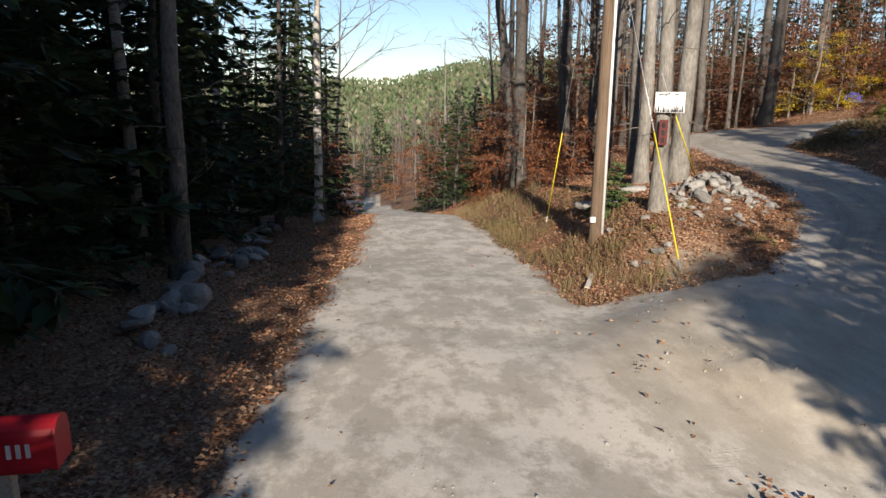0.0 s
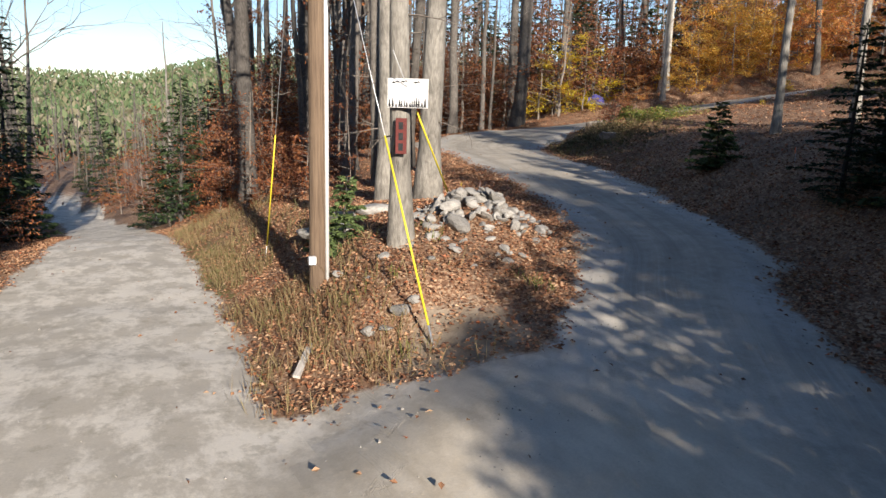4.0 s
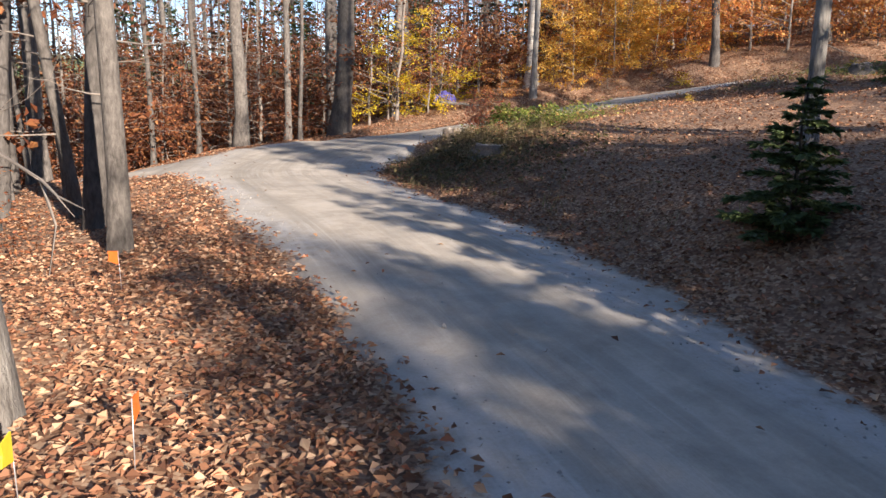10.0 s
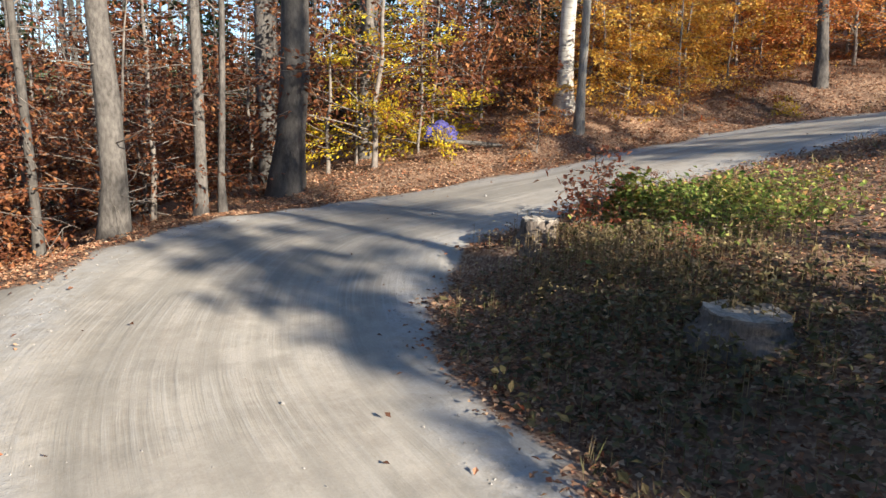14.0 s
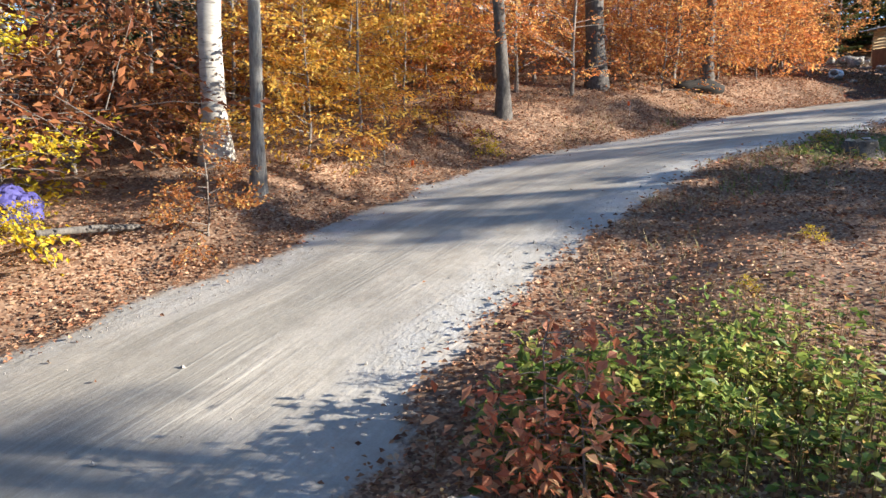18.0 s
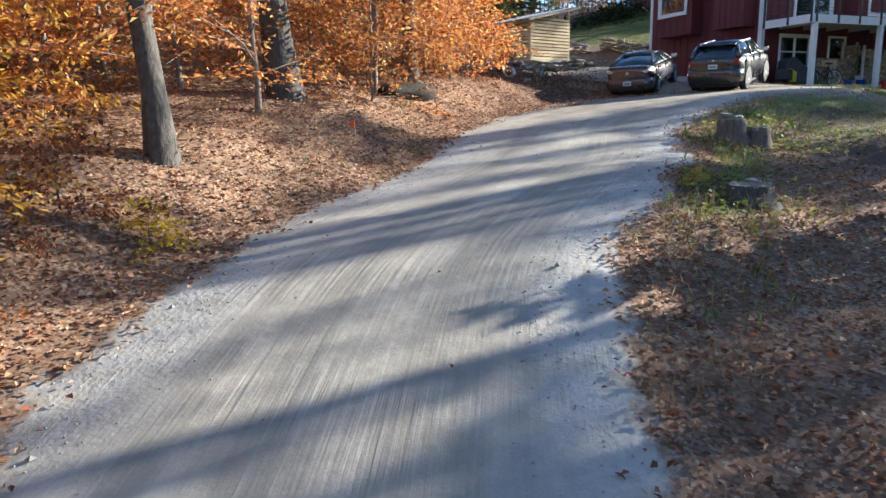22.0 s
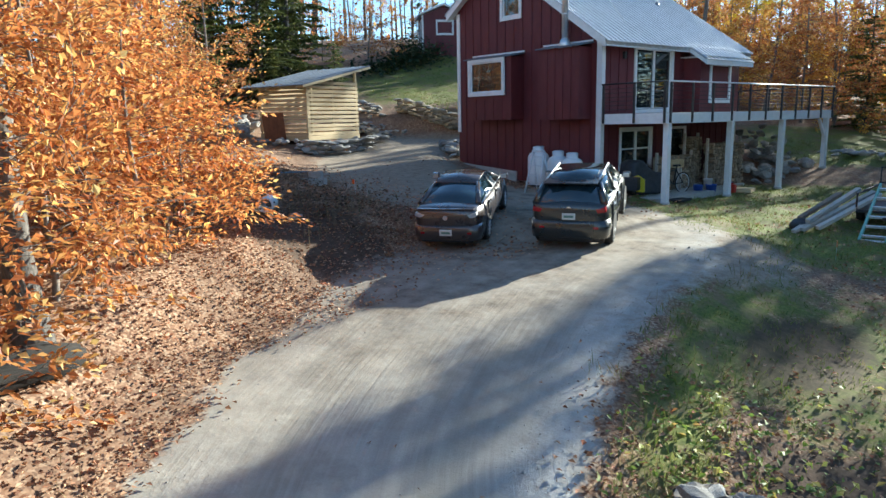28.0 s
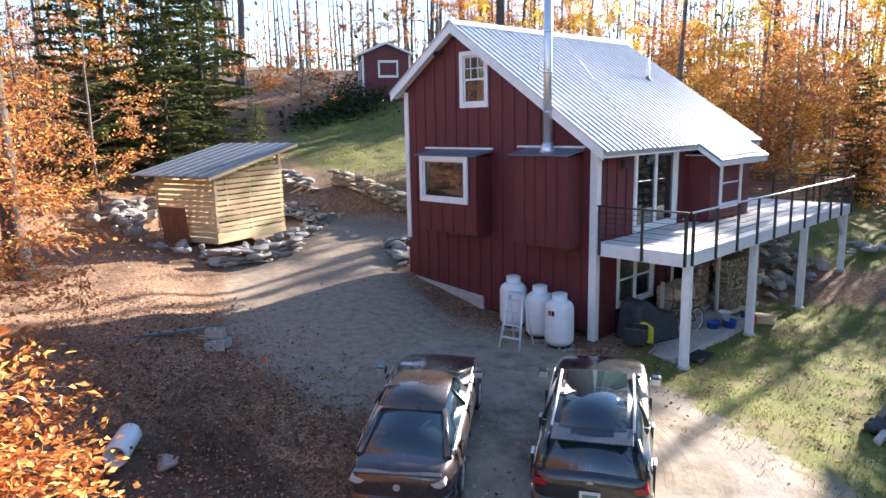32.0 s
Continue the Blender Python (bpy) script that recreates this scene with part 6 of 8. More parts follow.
M_CARGLASS = glass_material("car_glass", (0.015, 0.03, 0.038), 0.02)
M_TAIL = material("tail_lamp_red", (0.30, 0.006, 0.01), 0.15, 0, 0.7)
M_CLEARLAMP = material("clear_lamp", (0.55, 0.53, 0.52), 0.12, 0.2, 0.8)
M_PLATE = grained("number_plate", (0.55, 0.58, 0.56), (0.68, 0.70, 0.68), 12, 0.5)


def loft(sections, mat, name):
    """A skin over cross-sections, each half mirrored across y = 0; rows of (x, [(y, z), ...])."""
    v, f = [], []
    m = len(sections[0][1])
    for x, pts in sections:
        for y, z in pts:
            v.append((x, y, z))
        for y, z in reversed(pts):
            v.append((x, -y, z))
    k = 2 * m
    for i in range(len(sections) - 1):
        for j in range(k):
            a, b = i * k + j, i * k + (j + 1) % k
            f.append((a, b, b + k, a + k))
    bm = bmesh.new()
    vs = [bm.verts.new(p) for p in v]
    for q in f:
        bm.faces.new([vs[i] for i in q])
    bm.faces.new(vs[:k])
    bm.faces.new(list(reversed(vs[-k:])))
    bmesh.ops.remove_doubles(bm, verts=bm.verts, dist=0.0005)
    bmesh.ops.recalc_face_normals(bm, faces=bm.faces)
    for q in bm.faces:
        q.smooth = True
    return bm


def make_car(name, m, label, colour, s):
    """s holds the body's lines: stations from rear to front of x, belt height, half width, sill height."""
    car = holder(name, m, label, "car")
    body_m = paint(name + "_paint", colour)
    secs = []
    for x, zb, hw, z0 in s["body"]:
        secs.append((x, [(0, z0), (hw * 0.86, z0), (hw * 0.97, z0 + 0.10), (hw, z0 + (zb - z0) * 0.45), (hw * 0.985, z0 + (zb - z0) * 0.78), (hw * 0.93, zb - 0.015), (hw * 0.82, zb + 0.02), (0, zb + 0.045)]))
    body = part("body", loft(secs, body_m, "body"), body_m, car)
    # glasshouse: lower and upper outline
    (rx0, rz0), (rx1, rz1), (fx1, fz1), (fx0, fz0) = s["glass"]
    bw, tw = s["belt_w"], s["roof_w"]

    def gh(shrink, lift):
        return loft([(rx0, [(0, rz0), (bw * 0.90 * shrink, rz0), (bw * 0.90 * shrink, rz0 + 0.02), (0, rz0 + 0.03)]),
                     (rx0 + (rx1 - rx0) * 0.55, [(0, rz0), (bw * shrink, rz0), (bw * 0.93 * shrink, rz0 + (rz1 - rz0) * 0.55 + lift), (0, rz0 + (rz1 - rz0) * 0.6 + lift)]),
                     (rx1, [(0, rz0), (bw * 1.0 * shrink, rz0), (tw * shrink, rz1 - 0.03 + lift), (0, rz1 + lift)]),
                     ((rx1 + fx1) / 2, [(0, rz0), (bw * 1.01 * shrink, rz0), (tw * 1.02 * shrink, s["roof"] - 0.045 + lift), (0, s["roof"] + lift)]),
                     (fx1, [(0, rz0), (bw * 1.0 * shrink, rz0), (tw * shrink, fz1 - 0.03 + lift), (0, fz1 + lift)]),
                     (fx0, [(0, fz0 - 0.02), (bw * 0.93 * shrink, fz0 - 0.02), (bw * 0.93 * shrink, fz0), (0, fz0 + 0.01)])], M_CARGLASS, "glass")
    part("glasshouse", gh(1.0, 0.0), M_CARGLASS, car, "dark tinted windows")
    # painted roof and pillars
    roof_b = loft([(rx1 - 0.05, [(0, rz1 - 0.02), (tw * 1.0, rz1 - 0.05), (tw * 0.96, rz1 - 0.005), (0, rz1 + 0.03)]),
                   ((rx1 + fx1) / 2, [(0, s["roof"] - 0.03), (tw * 1.035, s["roof"] - 0.06), (tw * 0.96, s["roof"] - 0.01), (0, s["roof"] + 0.025)]),
                   (fx1 + 0.05, [(0, fz1 - 0.03), (tw * 1.0, fz1 - 0.06), (tw * 0.96, fz1 - 0.015), (0, fz1 + 0.018)])], body_m, "roof")
    roof_p = part("roof", roof_b, body_m, car)
    if s.get("sunroof"):
        mid = (rx1 + fx1) / 2
        part("sunroof", loft([(rx1 + 0.12, [(0, rz1), (tw * 0.76, rz1 + 0.0), (tw * 0.76, rz1 + 0.03), (0, rz1 + 0.055)]), (mid, [(0, s["roof"]), (tw * 0.78, s["roof"]), (tw * 0.78, s["roof"] + 0.012), (0, s["roof"] + 0.034)]),
                               (fx1 - 0.02, [(0, fz1), (tw * 0.76, fz1), (tw * 0.76, fz1 + 0.012), (0, fz1 + 0.033)])], M_CARGLASS, "sunroof"), M_CARGLASS, roof_p, "large dark glass sunroof")
    for sd in (-1, 1):
        part("pillar", rod_bm((rx0 + 0.03, sd * bw * 0.91, rz0), (rx1, sd * tw * 0.985, rz1 - 0.03), s["c_pillar"], 0.05, 8), body_m, car)
        part("pillar", rod_bm((fx0 - 0.04, sd * bw * 0.93, fz0), (fx1, sd * tw * 0.985, fz1 - 0.04), 0.045, 0.04, 8), body_m, car)
        xb = (rx1 + fx1) / 2 + 0.05
        part("pillar", rod_bm((xb + 0.05, sd * bw * 1.0, rz0), (xb, sd * tw * 1.02, s["roof"] - 0.06), 0.04, None, 8), M_BLACK, car)
        part("window_line", rod_bm((rx0 + 0.12, sd * bw * 0.985, rz0 + 0.012), (fx0 - 0.15, sd * bw * 0.99, rz0 + 0.0), 0.014, None, 6), M_STEEL, car)
        mir = part("mirror", box_bm(fx0 - 0.62, sd * (bw + 0.06), rz0 + 0.02, fx0 - 0.42, sd * (bw + 0.26), rz0 + 0.17, 0.05), body_m, car)
        part("mirror_glass", box_bm(fx0 - 0.632, sd * (bw + 0.08), rz0 + 0.04, fx0 - 0.621, sd * (bw + 0.24), rz0 + 0.15, 0.004), M_STEEL, mir)
        for hx in (xb - 0.85, xb + 0.2):
            part("door_handle", box_bm(hx, sd * (s["hw"] * 0.97), rz0 - 0.15, hx + 0.2, sd * (s["hw"] + 0.025), rz0 - 0.115, 0.01), body_m if not s.get("chrome") else M_STEEL, car)
        for lx in (xb - 0.98, xb + 0.1, xb + 1.05):
            part("door_gap", box_bm(lx - 0.006, sd * (s["hw"] * 0.955), 0.35, lx + 0.006, sd * (s["hw"] * 1.004), rz0 - 0.04), M_BLACK, car)
        if s.get("rails"):
            part("roof_rail", rod_bm((rx1 + 0.1, sd * tw * 0.93, rz1 + 0.04), (fx1 - 0.1, sd * tw * 0.93, fz1 + 0.04), 0.022, None, 8), M_ALU, roof_p)
        prof = [(sd * y, z) for y, z in s["tail"]]
        part("tail_lamp", prism_bm(prof, "x", s["rear"] + 0.0, s["rear"] + 0.2, 0.012), s["tail_m"], car, s["tail_label"])
        part("reflector", box_bm(s["rear"] - 0.068, sd * (s["hw"] * 0.50), s["refl"], s["rear"] + 0.0, sd * (s["hw"] * 0.72), s["refl"] + 0.055, 0.012), M_TAIL, car)
        part("head_lamp", box_bm(s["front"] - 0.45, sd * s["hw"] * 0.52, 0.60, s["front"] - 0.16, sd * s["hw"] * 0.80, 0.72, 0.04), M_CLEARLAMP, car)
        for wx in (0.0, s["base"]):
            wheel = part("wheel", rod_bm((wx, sd * (s["track"] - 0.11), s["wr"]), (wx, sd * (s["track"] + 0.11), s["wr"]), s["wr"] * 0.72, None, 24), M_BLACK, car)
            tb = bmesh.new()
            n = 28
            ring = [(-0.105, 0.70), (-0.11, 0.93), (-0.08, 1.0), (0.08, 1.0), (0.11, 0.93), (0.105, 0.70)]
            vv = [[tb.verts.new((wx + math.cos(2 * math.pi * i / n) * r * s["wr"], sd * s["track"] + o, s["wr"] + math.sin(2 * math.pi * i / n) * r * s["wr"])) for o, r in ring] for i in range(n)]
            for i in range(n):
                for j in range(len(ring)):
                    q = tb.faces.new((vv[i][j], vv[(i + 1) % n][j], vv[(i + 1) % n][(j + 1) % 6], vv[i][(j + 1) % 6]))
                    q.smooth = True
            part("tyre", tb, M_RUBBER, wheel)
            spokes = [rod_bm((wx, sd * (s["track"] + 0.10), s["wr"]), (wx, sd * (s["track"] + 0.125), s["wr"]), 0.06, None, 12)]
            for i in range(10):
                a = i * math.pi / 5
                spokes.append(rod_bm((wx, sd * (s["track"] + 0.112), s["wr"]), (wx + math.cos(a) * s["wr"] * 0.68, sd * (s["track"] + 0.108), s["wr"] + math.sin(a) * s["wr"] * 0.68), 0.022, 0.016, 6))
            part("rim", join_bm(*spokes), M_ALU, wheel, "spoked alloy rim")
            # dark arch round the wheel
            pts = [(wx + math.cos(t) * s["wr"] * 1.17, s["wr"] + math.sin(t) * s["wr"] * 1.17) for t in np.linspace(-0.35, math.pi + 0.35, 15)]
            part("wheel_arch", prism_bm(pts, "y", sd * (s["track"] - 0.16), sd * (s["hw"] + 0.004)), M_BLACK, car)
    b0, b1 = s["bump"]
    shape = [(x, [(0, b0 + c), (s["hw"] * k, b0 + c), (s["hw"] * (k + 0.025), (b0 + b1) / 2), (s["hw"] * k, b1 - c), (0, b1 - c)])
             for x, k, c in ((s["rear"] - 0.07, 0.55, 0.06), (s["rear"] - 0.055, 0.72, 0.03), (s["rear"] - 0.02, 0.83, 0.01), (s["rear"] + 0.08, 0.91, 0.0), (s["rear"] + 0.25, 0.955, 0.0), (s["rear"] + 0.42, 0.975, 0.02))]
    part("bumper", loft(shape, body_m, "bumper"), body_m, car)
    part("valance", box_bm(s["rear"] + 0.0, -s["hw"] * 0.74, b0 - 0.05, s["rear"] + 0.4, s["hw"] * 0.74, b0 + 0.04, 0.03), M_BLACK, car)
    if s.get("cladding"):
        part("skid_plate", box_bm(s["rear"] - 0.042, -s["hw"] * 0.62, s["bump"][0] + 0.02, s["rear"], s["hw"] * 0.62, s["bump"][0] + 0.05, 0.008), M_ALU, car)
        part("spoiler", prism_bm([(rx1 - 0.22, rz1 + 0.0), (rx1 + 0.2, rz1 + 0.03), (rx1 + 0.2, rz1 - 0.03), (rx1 - 0.2, rz1 - 0.035)], "y", -tw * 0.92, tw * 0.92, 0.01), body_m, car)
        part("wiper", rod_bm((rx0 + 0.06, -0.3, rz0 + 0.06), (rx0 + 0.10, 0.25, rz0 + 0.10), 0.012, None, 6), M_BLACK, car)
    else:
        part("boot_lip", box_bm(s["rear"] + 0.0, -s["hw"] * 0.80, s["lip"] - 0.02, s["rear"] + 0.10, s["hw"] * 0.80, s["lip"] + 0.012, 0.012), body_m, car)
    px, pz = s["plate"]
    plate = part("number_plate", box_bm(px - 0.012, -0.152, pz - 0.076, px, 0.152, pz + 0.076, 0.004), M_PLATE, car)
    part("plate_bar", box_bm(px - 0.0165, -0.11, pz - 0.03, px - 0.0125, 0.11, pz + 0.025), grained(name + "_plate_ink", (0.10, 0.2, 0.16), (0.2, 0.3, 0.25), 9), plate, "plain dark bar")
    part("badge", rod_bm((px - 0.008 + s["badge"][1], 0, pz + s["badge"][0]), (px + 0.02 + s["badge"][1], 0, pz + s["badge"][0]), 0.055, None, 16), M_STEEL, car, "plain oval chrome badge")
    part("exhaust", rod_bm((s["rear"] - 0.03, -0.5, s["bump"][0] - 0.03), (s["rear"] + 0.3, -0.5, s["bump"][0] - 0.03), 0.035, None, 10), M_BLACK, car)
    part("underside", box_bm(s["rear"] + 0.3, -s["hw"] * 0.8, 0.18, s["front"] - 0.3, s["hw"] * 0.8, 0.36), M_BLACK, car)
    return car


SEDAN = dict(body=[(-0.99, 0.84, 0.56, 0.46), (-0.97, 0.97, 0.66, 0.40), (-0.90, 1.04, 0.75, 0.34), (-0.74, 1.062, 0.815, 0.28), (-0.4, 1.06, 0.86, 0.24), (0.2, 1.02, 0.877, 0.22), (1.2, 0.985, 0.877, 0.21),
                   (2.1, 0.965, 0.877, 0.21), (2.55, 0.94, 0.872, 0.22), (3.0, 0.86, 0.85, 0.24), (3.35, 0.76, 0.79, 0.27), (3.52, 0.66, 0.68, 0.32), (3.58, 0.55, 0.55, 0.38)],
             glass=((-0.55, 1.06), (0.38, 1.40), (1.55, 1.41), (2.55, 0.965)), belt_w=0.80, roof_w=0.56, roof=1.455, c_pillar=0.075, hw=0.877, rear=-0.98, front=3.58, base=2.64, track=0.765, wr=0.315,
             tail=[(0.44, 0.86), (0.50, 0.92), (0.74, 0.985), (0.77, 0.91), (0.68, 0.85)], tail_m=M_CLEARLAMP, tail_label="clear-lensed tail lamp", refl=0.46, bump=(0.28, 0.66), plate=(-1.058, 0.50), badge=(0.36, 0.02), lip=1.06)
SUV = dict(body=[(-0.95, 0.98, 0.62, 0.52), (-0.93, 1.10, 0.73, 0.44), (-0.86, 1.15, 0.82, 0.37), (-0.66, 1.165, 0.895, 0.33), (-0.2, 1.16, 0.932, 0.30), (0.6, 1.12, 0.94, 0.28), (1.6, 1.09, 0.94, 0.27), (2.4, 1.07, 0.935, 0.28),
                 (2.75, 1.04, 0.925, 0.29), (3.2, 0.98, 0.90, 0.31), (3.55, 0.88, 0.83, 0.34), (3.72, 0.76, 0.7, 0.40), (3.76, 0.62, 0.55, 0.46)],
           glass=((-0.84, 1.14), (-0.42, 1.58), (1.55, 1.61), (2.62, 1.06)), belt_w=0.855, roof_w=0.66, roof=1.655, c_pillar=0.09, hw=0.94, rear=-0.94, front=3.76, base=2.70, track=0.815, wr=0.36, sunroof=True,
           rails=True, chrome=True, cladding=True, tail=[(0.40, 0.985), (0.48, 1.03), (0.82, 1.09), (0.84, 0.99), (0.66, 0.955)], tail_m=M_TAIL, tail_label="wide red tail lamp", refl=0.60, bump=(0.36, 0.78), plate=(-0.965, 0.88), badge=(0.17, 0.03), lip=1.1)


def park(x, y, yaw):
    dx, dy = math.cos(radians(yaw)), math.sin(radians(yaw))
    a, b = height(x, y), height(x + dx * 2.6, y + dy * 2.6)
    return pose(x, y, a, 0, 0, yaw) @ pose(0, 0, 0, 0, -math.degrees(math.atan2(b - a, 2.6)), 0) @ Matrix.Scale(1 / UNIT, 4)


make_car("sedan", park(45.25, 15.85, -56.5), "dark brown-grey saloon car parked on the gravel", (0.062, 0.047, 0.044), SEDAN)
make_car("suv", park(42.95, 14.45, -62), "dark grey-green sport utility car with glass roof", (0.026, 0.03, 0.03), SUV)

# ---- propane tanks and ladders ----


def propane(x, y, turn):
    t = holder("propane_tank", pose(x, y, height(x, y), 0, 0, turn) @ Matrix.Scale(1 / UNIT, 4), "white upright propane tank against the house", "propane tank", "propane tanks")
    ring = [(0.30, 0.0), (0.31, 0.10)]
    body = [(0.0, 0.08), (0.30, 0.10), (0.375, 0.20), (0.38, 0.30), (0.38, 1.02), (0.372, 1.10), (0.33, 1.19), (0.25, 1.25), (0.12, 1.28), (0.0, 1.285)]

    def spun(prof, n=28):
        v = [(r * math.cos(2 * math.pi * i / n), r * math.sin(2 * math.pi * i / n), z) for r, z in prof for i in range(n)]
        f = [(j * n + i, j * n + (i + 1) % n, (j + 1) * n + (i + 1) % n, (j + 1) * n + i) for j in range(len(prof) - 1) for i in range(n)]
        return np.array(v), np.array(f)
    part("shell", mesh_from("shell", *spun(body), M_TANK), M_TANK, t)
    part("foot_ring", mesh_from("foot_ring", *spun(ring), M_BLACK), M_BLACK, t)
    part("collar", mesh_from("collar", *spun([(0.20, 1.24), (0.20, 1.42), (0.19, 1.42), (0.19, 1.24)]), M_TANK), M_TANK, t)
    part("lid", mesh_from("lid", *spun([(0.0, 1.47), (0.15, 1.465), (0.205, 1.44), (0.205, 1.415), (0.0, 1.41)]), M_ALU), M_ALU, t, "grey domed lid")
    part("valve", rod_bm((0, 0, 1.27), (0, 0, 1.38), 0.03, None, 8), M_STEEL, t)
    part("slab", rod_bm((0, 0, -0.12), (0, 0, 0.03), 0.43, None, 20), M_CONCRETE, t)
    return t


propane(48.3, 9.25, 0)
propane(47.5, 9.26, 0)
front_tank = propane(46.78, 9.5, 0)
for k, (mat, dx) in enumerate(((M_BLACK, -0.05), (M_REDP, 0.05))):
    part("emblem", box_bm(dx - 0.04, 0.374, 0.92, dx + 0.04, 0.386, 1.05, 0.003), mat, front_tank, "plain coloured mark")


def step_ladder(m, label, h=1.35, w=0.5, rungs=4, spread=0.55, name="step_ladder"):
    l = holder(name, m, label, "ladder")
    for sx in (-1, 1):
        part("rail", rod_bm((sx * w / 2, 0, 0), (sx * w * 0.33, spread * 0.5, h), 0.028, None, 8), M_ALU, l)
        part("rail", rod_bm((sx * w / 2, spread, 0), (sx * w * 0.33, spread * 0.52, h), 0.022, None, 8), M_ALU, l)
    for i in range(rungs):
        t = (i + 1) / (rungs + 0.6)
        part("tread", box_bm(-w * (0.5 - 0.17 * t), spread * 0.5 * t - 0.04, h * t - 0.012, w * (0.5 - 0.17 * t), spread * 0.5 * t + 0.04, h * t + 0.012, 0.006), M_ALU, l)
    part("top_cap", box_bm(-w * 0.36, spread * 0.5 - 0.08, h - 0.02, w * 0.36, spread * 0.5 + 0.08, h + 0.03, 0.01), M_ALU, l)
    return l


step_ladder(pose(47.3, 10.75, height(47.3, 10.6), 0, 0, 188), "aluminium folding ladder standing before the propane tanks", 1.25, 0.52, 4, 0.7)
M_FIBRE = grained("green_fibreglass", (0.16, 0.36, 0.32), (0.26, 0.48, 0.43), 10, 0.5, None, 0.002, 0.2)
lean_l = holder("ladder", pose(38.75, 8.95, height(38.75, 8.95), 47, 0, 4), "green and aluminium ladder leaning on the trailer", "ladder")
for sx in (-1, 1):
    part("rail", prism_bm([(sx * 0.27 - 0.03, 0.0), (sx * 0.27 + 0.03, 0.0), (sx * 0.19 + 0.025, 1.75), (sx * 0.19 - 0.025, 1.75)], "y", -0.04, 0.04, 0.004), M_FIBRE, lean_l, "green fibreglass rail")
for i in range(6):
    part("tread", box_bm(-0.26 + i * 0.013, -0.04, 0.12 + i * 0.29, 0.26 - i * 0.013, 0.04, 0.15 + i * 0.29, 0.004), M_ALU, lean_l)
part("foot_brace", box_bm(-0.27, -0.045, 0.01, 0.27, -0.02, 0.06, 0.004), M_ALU, lean_l)

# ---- trailer with lumber ----
tx, ty = 38.9, 6.3
trailer = holder("trailer", pose(tx, ty, height(tx, ty), 0, 0, 6), "black steel utility trailer on the lawn", "trailer")
part("bed", box_bm(-0.75, -1.4, 0.42, 0.75, 1.4, 0.49, 0.01), M_BLACK, trailer)
for sx in (-0.74, 0.74):
    for yy in (-1.38, 0.0, 1.38):
        part("upright", box_bm(sx - 0.02, yy - 0.02, 0.45, sx + 0.02, yy + 0.02, 0.86, 0.003), M_BLACK, trailer)
    part("top_rail", box_bm(sx - 0.025, -1.4, 0.85, sx + 0.025, 1.4, 0.90, 0.004), M_BLACK, trailer)
    w = part("wheel", rod_bm((sx * 1.14 - 0.09, 0, 0.29), (sx * 1.14 + 0.09, 0, 0.29), 0.29, None, 22), M_RUBBER, trailer)
    part("rim", rod_bm((sx * 1.14 - 0.095, 0, 0.29), (sx * 1.14 + 0.095, 0, 0.29), 0.16, None, 16), M_ALU, w)
for k in range(5):
    part("gate_bar", box_bm(-0.75 + k * 0.365, -1.46, 0.49, -0.72 + k * 0.365, -1.42, 1.35, 0.003), M_BLACK, trailer)
for z in (0.9, 1.32):
    part("gate_rail", box_bm(-0.75, -1.46, z, 0.75, -1.42, z + 0.04, 0.003), M_BLACK, trailer)
part("drawbar", box_bm(-0.05, 1.4, 0.36, 0.05, 2.2, 0.43, 0.01), M_BLACK, trailer)
# beams lie with one end on the trailer's rail and the other on the grass
random.seed(31)
for dx, ln, tz, mat in ((-0.02, 2.6, 0.02, M_GREYWOOD), (0.24, 2.8, 0.0, M_GREYWOOD), (-0.26, 2.3, 0.03, M_GREYWOOD), (0.10, 2.2, 0.15, M_GREYWOOD), (0.42, 1.7, 0.1, M_DEADWOOD)):
    b = holder("timber", pose(39.85 + dx, 7.9, height(39.85, 7.9) + 0.42 + tz, -17, random.uniform(-8, 8), -13 + random.uniform(-4, 4)), "long weathered grey timber propped against the trailer", "timber", "timber stack")
    part("beam", box_bm(-0.06, -ln / 2, -0.045, 0.06, ln / 2, 0.045, 0.008), mat, b)
bag = holder("dark_bag", pose(40.45, 8.7, height(40.45, 8.7)), "crumpled black bag on the grass by the timber", "bag")
bm = bmesh.new()
bmesh.ops.create_icosphere(bm, subdivisions=3, radius=0.2)
for v in bm.verts:
    v.co = Vector((v.co.x * 1.2, v.co.y, max(v.co.z, -0.12) * 0.8)) * (1 + 0.35 * noise.noise(v.co * 6))
part("sack", bm, M_TARP, bag).location = (0, 0, 0.12)

# ---- under the deck ----


def at_house(a, b, turn=0.0):
    p = HOUSE @ Vector((a, b, 0))
    return pose(p.x, p.y, height(p.x, p.y), 0, 0, -2.8 + turn)


slab = holder("patio_slab", at_house(-1.0, -2.2), "rough concrete pad under the deck", "slab")
part("pad", box_bm(-0.9, -2.3, -0.25, 0.95, 1.9, 0.05, 0.01), M_CONCRETE, slab)


